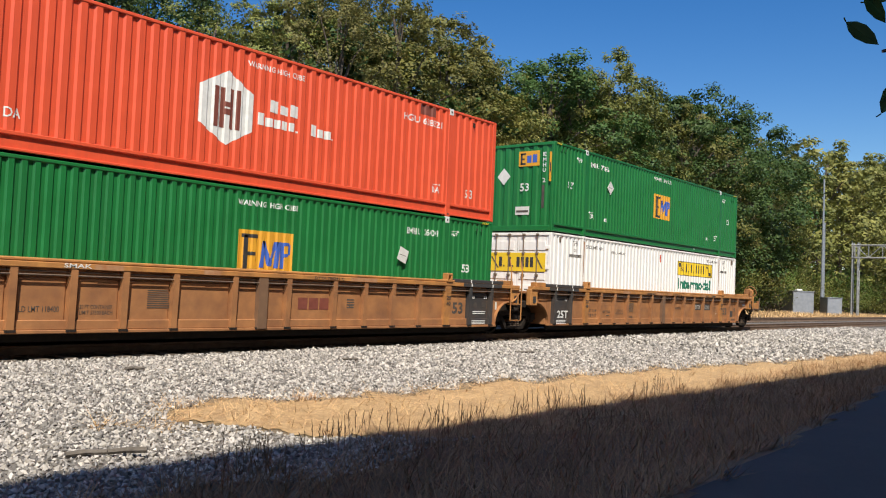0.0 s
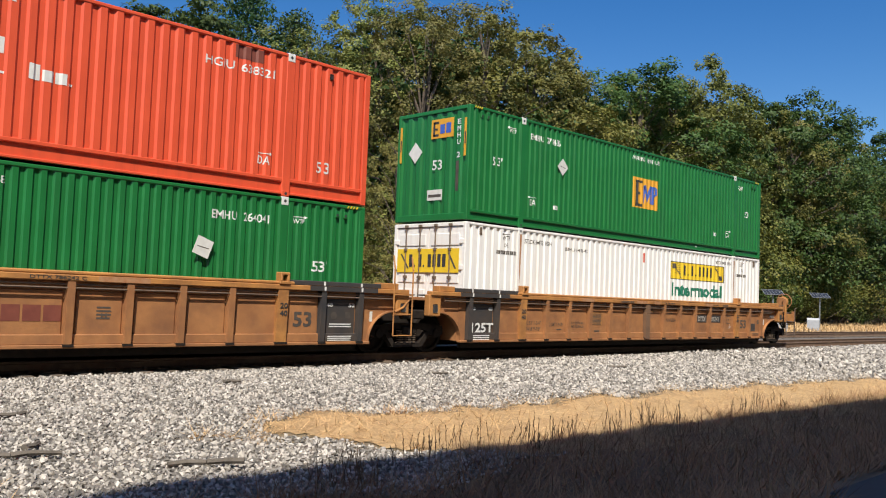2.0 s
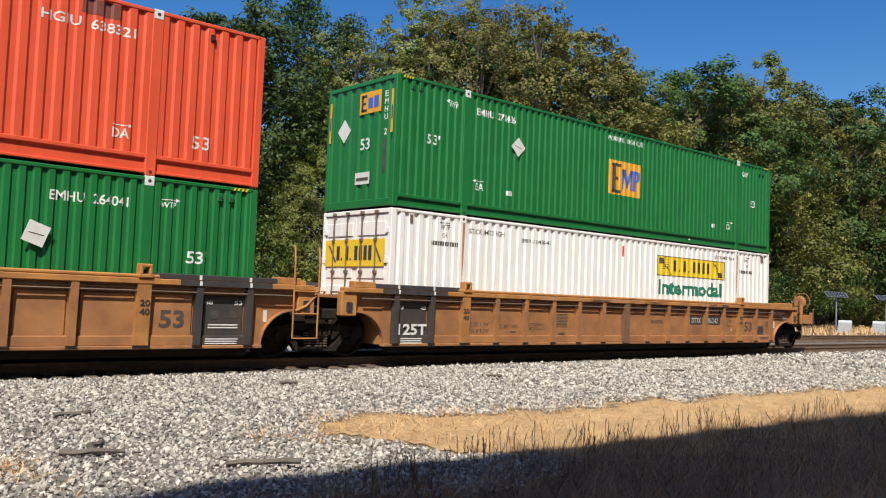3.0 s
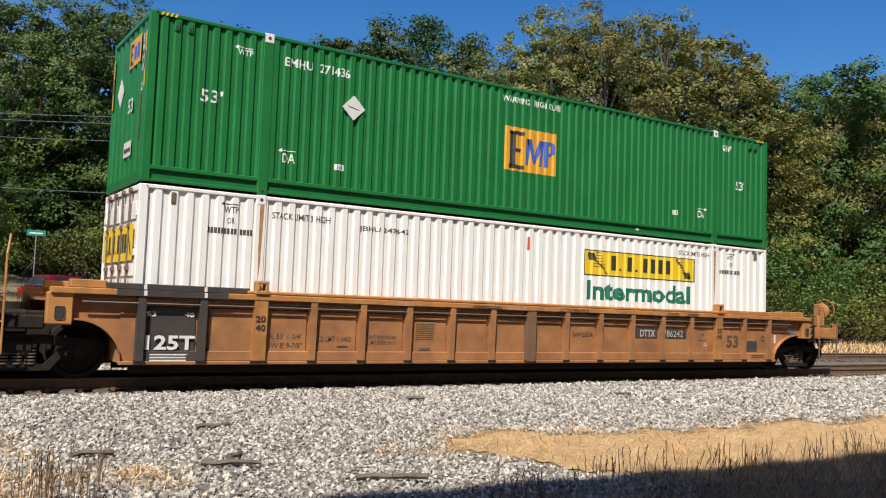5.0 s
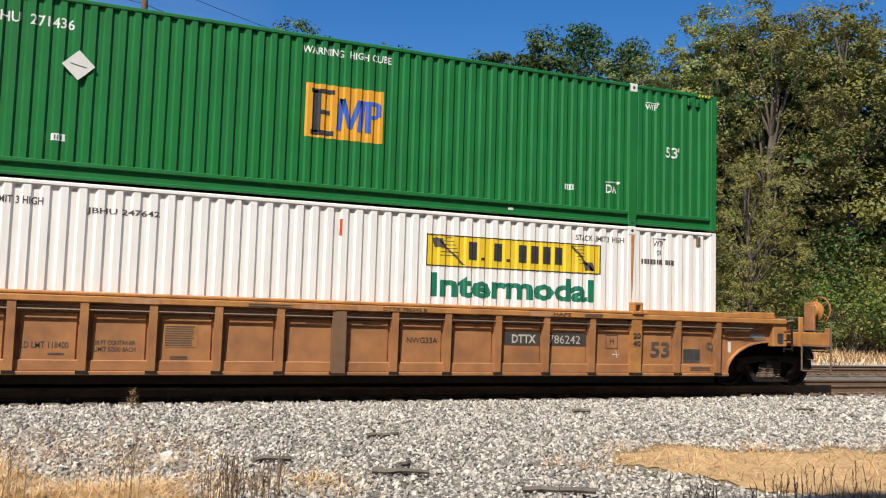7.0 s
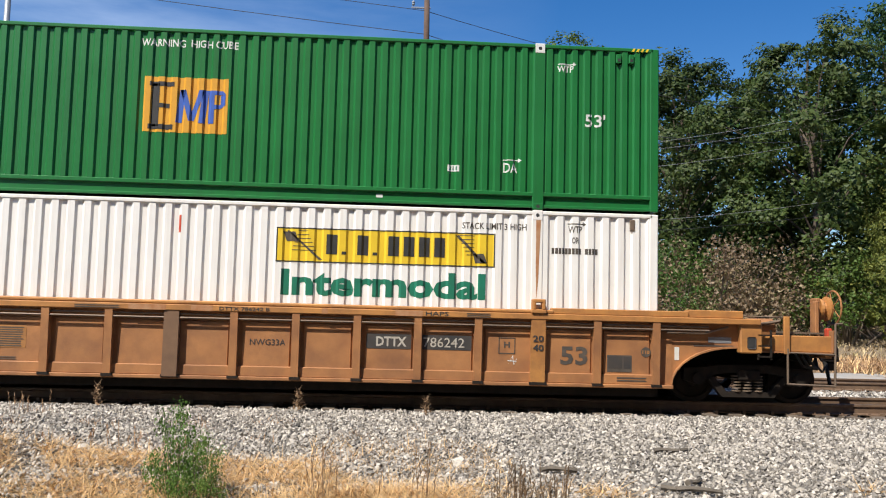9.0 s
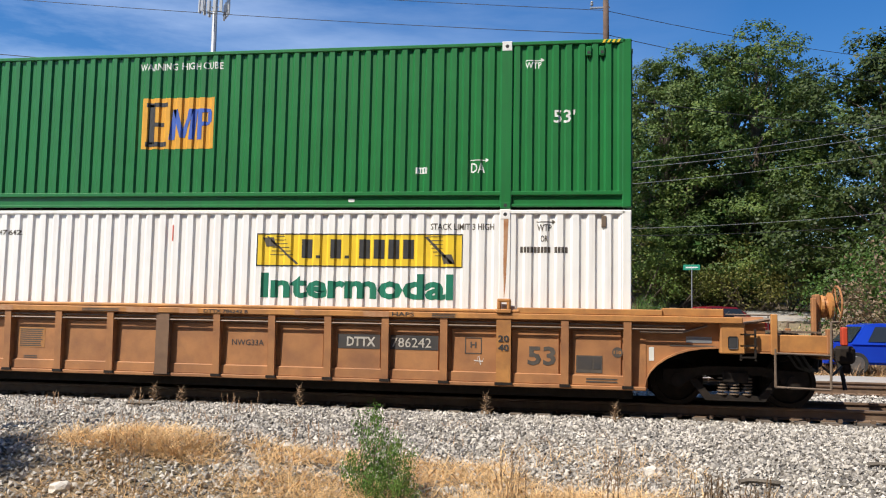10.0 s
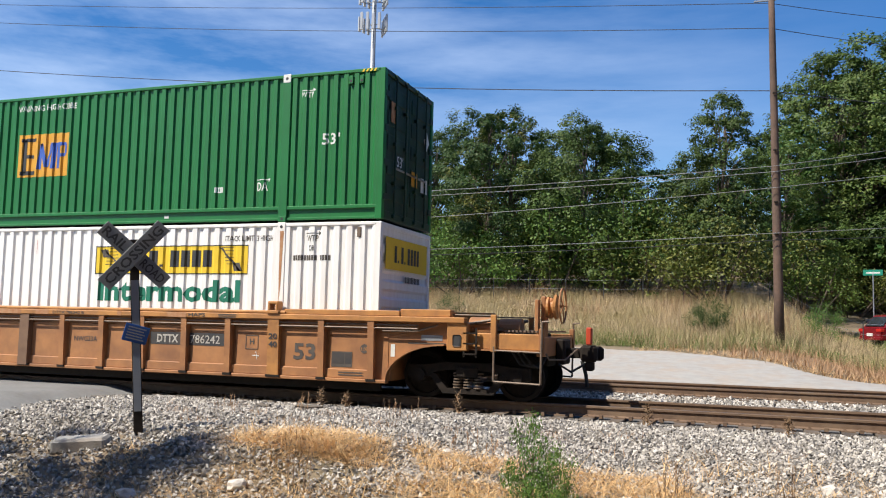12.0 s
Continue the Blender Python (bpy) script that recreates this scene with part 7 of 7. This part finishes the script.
def car(name, label, x, y, turn, paint, length, height, tail):
    """A parked car: shaped body, cabin with windows, wheels, lamps, bumper line."""
    z = float(ground_z(x, y))
    root = thing(name, label, "car", (x, y, z), turn)
    w, L = 0.90, length / 2
    deck = 0.60 * height
    low = [(-L, 0.30), (-L + 0.02, deck * 0.92), (-L + 0.30, deck), (L - 1.25, deck * 0.97), (L - 0.25, deck * 0.78), (L, deck * 0.55), (L - 0.03, 0.28)]
    bm = bmesh.new()
    plate(bm, low, -w, w)
    bmesh.ops.bevel(bm, geom=[e for e in bm.edges if abs(e.verts[0].co.y - e.verts[1].co.y) < 0.01], offset=0.07, segments=2, affect="EDGES")
    part("body", bm, paint, root, smooth=False)
    tailx = -L + (0.22 if tail == "hatch" else 0.75)
    cab = [(tailx, deck - 0.02), (tailx + 0.42, height * 0.965), (tailx + 0.8, height), (L - 2.1, height * 0.98), (L - 1.15, deck - 0.02)]
    bm = bmesh.new()
    a = [bm.verts.new((px, -w * (0.97 if i in (0, 4) else 0.76), pz)) for i, (px, pz) in enumerate(cab)]
    b = [bm.verts.new((px, w * (0.97 if i in (0, 4) else 0.76), pz)) for i, (px, pz) in enumerate(cab)]
    bm.faces.new(a), bm.faces.new(b[::-1])
    for i in range(5):
        j = (i + 1) % 5
        bm.faces.new((a[i], b[i], b[j], a[j]))
    bmesh.ops.recalc_face_normals(bm, faces=bm.faces[:])
    cabin = part("cabin", bm, paint, root)
    for s in (-1, 1):
        for x0, x1, h0 in ((tailx + 0.42, tailx + 1.22, 0.0), (tailx + 1.30, L - 1.62, 0.0)):
            bm = bmesh.new()
            q = []
            for px, f in ((x0, 0.10), (x1, 0.10), (x1 - (0.28 if x1 > L - 1.7 else 0.0), 0.82), (x0 + (0.25 if x0 < tailx + 0.5 else 0.0), 0.82)):
                q.append(bm.verts.new((px, s * (w * (0.97 - 0.21 * f) + 0.012), deck + f * (height - deck))))
            bm.faces.new(q)
            part("side_window", bm, GLASS, cabin)
    bm = bmesh.new()
    bm.faces.new([bm.verts.new(p) for p in ((tailx + 0.03, -0.74, deck + 0.05), (tailx + 0.03, 0.74, deck + 0.05), (tailx + 0.37, 0.62, height * 0.93), (tailx + 0.37, -0.62, height * 0.93))])
    for v in bm.verts:
        v.co.x -= 0.03
    part("rear_window", bm, GLASS, cabin)
    bm = bmesh.new()
    bm.faces.new([bm.verts.new(p) for p in ((L - 1.2, -0.74, deck + 0.05), (L - 1.2, 0.74, deck + 0.05), (L - 2.0, 0.62, height * 0.95), (L - 2.0, -0.62, height * 0.95))])
    for v in bm.verts:
        v.co.x += 0.03
        v.co.z += 0.02
    part("windscreen", bm, GLASS, cabin)
    for wx in (-L + 0.85, L - 0.9):
        for s in (-1, 1):
            bm = bmesh.new()
            lathe(bm, [(0.20, 0.10), (0.30, 0.11), (0.325, 0.06), (0.325, -0.08), (0.29, -0.11)], Matrix.Translation((wx, s * (w - 0.08), 0.325)) @ (Matrix.Identity(4) if s > 0 else Matrix.Rotation(math.pi, 4, "Z")), 20)
            tyre = part("wheel", bm, RUBBER, root)
            bm = bmesh.new()
            lathe(bm, [(0.06, 0.115), (0.20, 0.112), (0.215, 0.10), (0.21, 0.06)], Matrix.Translation((wx, s * (w - 0.08), 0.325)) @ (Matrix.Identity(4) if s > 0 else Matrix.Rotation(math.pi, 4, "Z")), 12)
            part("rim", bm, STEEL, tyre)
    for s in (-1, 1):
        y0, y1 = sorted((s * 0.5, s * (w + 0.01)))
        part("tail_lamp", boxed(-L - 0.015, -L + 0.16, y0, y1, deck * 0.76, deck * 0.92, bevel=0.02), TAIL, root)
    part("rear_plate", boxed(-L - 0.02, -L + 0.01, -0.22, 0.22, deck * 0.55, deck * 0.70), WHITE_MARK, root, "pale plate with no number")
    part("rear_bumper", boxed(-L - 0.05, -L + 0.14, -w + 0.03, w - 0.03, 0.30, 0.46, bevel=0.03), paint, root)
    return root


car("blue_car", "bright blue sedan standing beyond the far track", 9.2, 26.4, 3, BLUECAR, 4.75, 1.46, "boot")
car("red_car", "dark red hatchback parked among the weeds", 7.5, 45.0, 24, REDCAR, 4.4, 1.52, "hatch")


def far_house():
    p = at(8.3, 7.4, 74)
    root = thing("house", "brick house with red-brown roof half hidden by trees", "house", (p.x, p.y, float(ground_z(p.x, p.y)) - 0.5), 10)
    part("wall", boxed(-5, 5, -3.5, 3.5, 0, 7.2), BRICK, root)
    part("roof", plate(bmesh.new(), [(-5.4, 7.1), (5.4, 7.1), (0, 9.8)], -3.9, 3.9), ROOFRED, root)
    for k in (-3, 0, 3):
        wdw = part("window", boxed(k - 0.5, k + 0.5, -3.56, -3.45, 4.2, 5.7), GLASS, root)
        part("window_frame", boxed(k - 0.58, k + 0.58, -3.54, -3.46, 4.12, 4.2), WHITE_MARK, wdw)
    return root


far_house()


def paling():
    p = at(-20.2, 3.4, 52)
    root = thing("fence", "white picket fence at the edge of the trees", "fence", (p.x - 2, p.y, float(ground_z(p.x, p.y)) + 0.7), 4)
    for k in range(22):
        part("picket", boxed(k * 0.16, k * 0.16 + 0.1, -0.02, 0.02, 0, 1.0 + 0.05 * (k % 2)), WHITE_MARK, root)
    for z in (0.2, 0.75):
        part("fence_rail", boxed(-0.05, 3.55, 0.02, 0.06, z, z + 0.08), WHITE_MARK, root)
    return root


paling()


def wire_fence():
    root = thing("wire_fence", "sagging chain-link fence with thin posts in the tall grass", "fence", (0, 0, 0))
    for k in range(14):
        x = -16 + k * 1.9
        y = 42.5 - 0.1 * k
        z = float(ground_z(x, y))
        bm = bmesh.new()
        tube(bm, (x, y, z - 0.1), (x, y, z + 1.2), 0.025, n=6)
        tube(bm, (x, y, z + 1.2), (x + 0.18, y - 0.1, z + 1.4), 0.015, n=5)
        part("post", bm, WIRE, root)
    for h in (0.7, 1.15):
        bm = bmesh.new()
        bent(bm, [(-16 + k * 1.9, 42.5 - 0.1 * k, float(ground_z(-16 + k * 1.9, 42.5 - 0.1 * k)) + h) for k in range(14)], 0.005, 4)
        part("strand", bm, GALV, root)
    return root


wire_fence()


# ---------------------------------------------------------------- signals down the line
def signal_bridge():
    root = thing("signal_bridge", "silver steel signal bridge over the tracks far along the line", "signal bridge", (104.5, 24.3, 0.2), 0)
    post = bmesh.new()
    for dx in (-0.35, 0.35):
        for dy in (-0.3, 0.3):
            tube(post, (dx, dy, -0.3), (dx, dy, 8.2), 0.08, n=6)
    for k in range(7):
        tube(post, (-0.35, -0.3, k * 1.1 + 0.2), (0.35, -0.3, k * 1.1 + 1.2), 0.03, n=4)
    part("post", post, WIRE_PALE, root)
    span = bmesh.new()
    for z in (6.5, 7.9):
        for dx in (-0.4, 0.4):
            tube(span, (dx, 0.4, z), (dx, -17, z), 0.085, n=6)
    n = 12
    for k in range(n):
        y0, y1 = -17.0 * k / n, -17.0 * (k + 1) / n
        a, b = (6.5, 7.9) if k % 2 else (7.9, 6.5)
        tube(span, (-0.4, y0, a), (-0.4, y1, b), 0.05, n=5)
        tube(span, (-0.4, y0, 6.5), (-0.4, y0, 7.9), 0.05, n=5)
    part("truss", span, WIRE_PALE, root)
    rail_ = bmesh.new()
    for z in (8.6, 9.1):
        tube(rail_, (0.4, -6, z), (0.4, -14, z), 0.05, n=5)
    for k in range(5):
        tube(rail_, (0.4, -6 - 2 * k, 7.9), (0.4, -6 - 2 * k, 9.1), 0.05, n=5)
    part("hand_rail", rail_, WIRE_PALE, root)
    base = bmesh.new()
    for dx in (-0.35, 0.35):
        for dy in (-16.8, -17.4):
            tube(base, (dx, dy, -0.6), (dx, dy, 8.0), 0.08, n=6)
    part("post", base, WIRE_PALE, root)
    return root


signal_bridge()


def cabinet(x, y, w, d, h, turn, label, light):
    root = thing("signal_cabinet", label, "cabinet", (x, y, float(ground_z(x, y)) - 0.05), turn, "signal cabinets")
    part("body", boxed(-w / 2, w / 2, -d / 2, d / 2, 0, h, bevel=0.04), GREYBOX, root)
    part("lid", boxed(-w / 2 - 0.06, w / 2 + 0.06, -d / 2 - 0.06, d / 2 + 0.06, h, h + 0.08, bevel=0.02), GREYBOX, root)
    dr = part("door", boxed(-w / 4, w / 4, -d / 2 - 0.03, -d / 2, 0.15, h - 0.2, bevel=0.01), GREYBOX, root)
    part("handle", boxed(w / 4 - 0.16, w / 4 - 0.1, -d / 2 - 0.06, -d / 2 - 0.03, h * 0.45, h * 0.55), STEEL, dr)
    if light:
        part("roof_vent", boxed(-0.5, 0.3, -0.3, 0.3, h + 0.08, h + 0.3, bevel=0.05), WHITE_MARK, root)
    return root


cabinet(98.0, 28.6, 3.4, 2.2, 2.5, 35, "grey metal signal bungalow beside the tracks", True)
cabinet(104.3, 26.8, 2.4, 1.6, 2.0, 35, "smaller grey signal cabinet beside the tracks", False)
for x, y, h in ((105.0, 28.0, 16.0), (106.3, 28.2, 11.0)):
    root = thing("mast", "slim grey radio mast beside the signal cabinets", "mast", (x, y, -0.1), 0, "radio masts")
    bm = bmesh.new()
    tube(bm, (0, 0, 0), (0, 0, h), 0.17, 0.10, n=8)
    part("tube", bm, GALV, root)
    part("foot", boxed(-0.4, 0.4, -0.4, 0.4, 0, 0.2), PALE, root)


def solar_post(x, y, label):
    z = float(ground_z(x, y))
    root = thing("solar_panel", label, "solar panel", (x, y, z - 0.1), 0, "solar panels")
    bm = bmesh.new()
    tube(bm, (0, 0, 0), (0, 0, 2.6), 0.05, n=8)
    part("post", bm, GALV, root)
    m = Matrix.Translation((0, 0, 2.7)) @ pose(0, 0, 0, 32, 0, -40) @ Matrix.Scale(0.62, 4)
    fr = part("frame", boxed(-1.15, 1.15, -0.55, 0.55, -0.03, 0.0, m=m), GALV, root)
    for i in range(6):
        for j in range(3):
            part("cell", boxed(-1.1 + i * 0.37, -1.1 + i * 0.37 + 0.34, -0.5 + j * 0.34, -0.5 + j * 0.34 + 0.31, 0.004, 0.01, m=m), SOLAR, fr)
    return root


solar_post(58.0, 25.5, "tilted solar panel on a post beside the far track")
solar_post(65.5, 25.2, "tilted solar panel on a post in the dry grass")
for x, y, w in ((57.8, 24.8, 0.9), (62.8, 24.6, 1.6)):
    z = float(ground_z(x, y))
    root = thing("relay_case", "white trackside relay case with a sloping lid", "cabinet", (x, y, z - 0.05), 20, "relay cases")
    part("body", plate(bmesh.new(), [(-w / 2, 0), (w / 2, 0), (w / 2, 0.45), (w * 0.25, 0.52), (w * 0.1, 0.92), (-w / 2 + 0.1, 0.95), (-w / 2, 0.8)], -0.4, 0.4), ANTENNA, root)
    part("window", boxed(-w * 0.35, w * 0.05, -0.42, -0.4, 0.55, 0.85), GREYBOX, root)


# ---------------------------------------------------------------- behind the camera: the shade on the ditch
def shade_building():
    root = thing("building", "plain brown brick building behind the road", "building", (0, 0, -0.4), -2.9)
    part("wall", boxed(-12, 90, -22, -2.95, 0, 17.3), BRICK, root)
    part("parapet", boxed(-12.2, 90.2, -22.2, -2.75, 17.3, 17.95), PALE, root)
    for k in range(11):
        wdw = part("window", boxed(-8 + k * 8.5, -5.5 + k * 8.5, -3.0, -2.9, 4.0, 7.0), GLASS, root)
        part("window_sill", boxed(-8.1 + k * 8.5, -5.4 + k * 8.5, -3.0, -2.8, 3.85, 4.0), PALE, wdw)
    return root


shade_building()
# a tree beside the crossing road whose shade falls on the gravel
st = copy_thing(OAKS[1], pose(-11.3, 3.4, -0.75, 0, 0, 30))
st.scale = (0.62, 0.62, 1.0)
tagged(st, "roadside tree casting dappled shade on the gravel", "tree")


def near_branch():
    """A low bough that hangs in front of the road."""
    rng = np.random.default_rng(77)
    root = thing("tree", "roadside tree with a low bough of large dark leaves", "tree", (5.2, -0.9, -0.35))
    bm = bmesh.new()
    tube(bm, (0, 0, 0), (0.1, -0.1, 5.4), 0.16, 0.09, n=10)
    tube(bm, (0.06, -0.05, 3.2), (-0.55, 0.9, 3.05), 0.04, 0.02, n=6)
    tube(bm, (-0.55, 0.9, 3.05), (-1.02, 1.78, 2.86), 0.02, 0.008, n=6)
    part("trunk", bm, BARK, root)
    eye = Vector((0, 0, EYE_Z)) - Vector((5.2, -0.9, -0.35))
    for az, el, s, roll in ((76.9, 17.6, 0.15, -60), (77.4, 18.3, 0.15, 20), (76.2, 16.2, 0.16, -40), (78.2, 17.3, 0.17, 70), (78.0, 12.6, 0.19, 60), (78.7, 14.4, 0.14, 100), (79.3, 16.0, 0.18, 40), (79.0, 18.6, 0.16, 10), (77.9, 19.6, 0.15, -30), (80.0, 13.5, 0.18, 80), (76.9, 20.2, 0.14, 30)):
        d = 4.15
        s *= 0.85
        a, e = math.radians(az + 0.8), math.radians(el)
        c = eye + d * Vector((math.sin(a) * math.cos(e), math.cos(a) * math.cos(e), math.sin(e)))
        q = (Vector((0, 0, EYE_Z)) - Vector((5.2, -0.9, -0.35)) - c).to_track_quat("Z", "Y").to_matrix().to_4x4()
        m = Matrix.Translation(c) @ q @ pose(0, 0, 0, float(rng.uniform(-35, 35)), float(rng.uniform(-30, 30)), roll)
        bm = bmesh.new()
        out = [(-1.0, 0), (-0.6, 0.30), (-0.1, 0.42), (0.5, 0.30), (1.0, 0.0), (0.5, -0.30), (-0.1, -0.42), (-0.6, -0.30)]
        vs = [bm.verts.new((px * s * 0.62, py * s * 0.62, abs(py) * 0.12 * s)) for px, py in out]
        ctr = [bm.verts.new((px * s * 0.62, 0, 0)) for px in (-0.55, 0.0, 0.5)]
        for f in ((0, 8, 1), (1, 8, 9), (1, 9, 2), (2, 9, 10), (2, 10, 3), (3, 10, 4), (4, 10, 5), (5, 10, 6), (6, 10, 9), (6, 9, 7), (7, 9, 8), (7, 8, 0)):
            allv = vs + ctr
            bm.faces.new([allv[i] for i in f])
        tube(bm, (-s * 0.62, 0, 0), (-s * 0.75, 0.01, 0.0), 0.003, n=4)
        bmesh.ops.transform(bm, matrix=m, verts=bm.verts[:])
        part("leaf", bm, LEAF_NEAR, root)
    return root


near_branch()


# ---------------------------------------------------------------- ties and fastenings, last
def ties(root, x0, x1, top_gap):
    me = bpy.data.meshes.new("tie")
    bm = boxed(-0.11, 0.11, -1.30, 1.30, -0.17, -0.004, bevel=0.012)
    bm.to_mesh(me)
    bm.free()
    me.materials.append(TIE)
    rng = random.Random(int(top_gap * 100) + 3)
    n = 0
    xx = x0
    while xx < x1 and n < 300:
        ob = new("tie", me)
        ob.parent = root
        ob.matrix_basis = pose(xx + rng.uniform(-0.03, 0.03), rng.uniform(-0.04, 0.04), 0, 0, 0, rng.uniform(-1.2, 1.2))
        xx += 0.5
        n += 1


ties(track_near, -26, 95, 0.1)
ties(track_far, -26, 95, 0.2)
for root, y in ((track_near, MID), (track_far, MID_2)):
    pts, scl = [], []
    for k in range(150):
        for side in (-0.753, 0.753):
            for dx, dy, s in ((0, 0, (0.10, 0.17, 0.008)), (0.05, 0.085, (0.018, 0.018, 0.03)), (-0.05, -0.085, (0.018, 0.018, 0.03)), (0.19, -0.06, (0.03, 0.05, 0.03))):
                pts.append((-20 + k * 0.5 + dx, side + dy, 0.004))
                scl.append(s)
    ob = many("rail_fastenings", CUBE, CUBE_F, np.array(pts), np.broadcast_to(np.eye(3), (len(pts), 3, 3)), np.array(scl), RAILSIDE, "tie plates, spikes and rail anchors", parent=root)
    tagged(ob, kind="stuff")

# the patterns of the plants were only for copying
for proto in OAKS + YELLOWS + [SLENDER, BACK, FAR] + BIG + PINES + SHRUBS + [DEAD]:
    for o in list(proto.children_recursive) + [proto]:
        bpy.data.objects.remove(o)


# ---------------------------------------------------------------- what moves
def motions():
    steps = [k * 0.5 for k in range(25)]
    for ob in boxes_on_train + [c for c, _ in cars]:
        x, y, z = ob.location
        walk(ob, [(t, pose(x + shift(t), y, z)) for t in steps])
    turns = [k * 0.1 for k in range(121)]
    for car, axles in cars:
        for ax, radius, x in axles:
            walk(ax, [(t, pose(x, 0, RAIL + radius, 0, math.degrees((shift(t) - shift(0)) / radius), 0)) for t in turns])


motions()
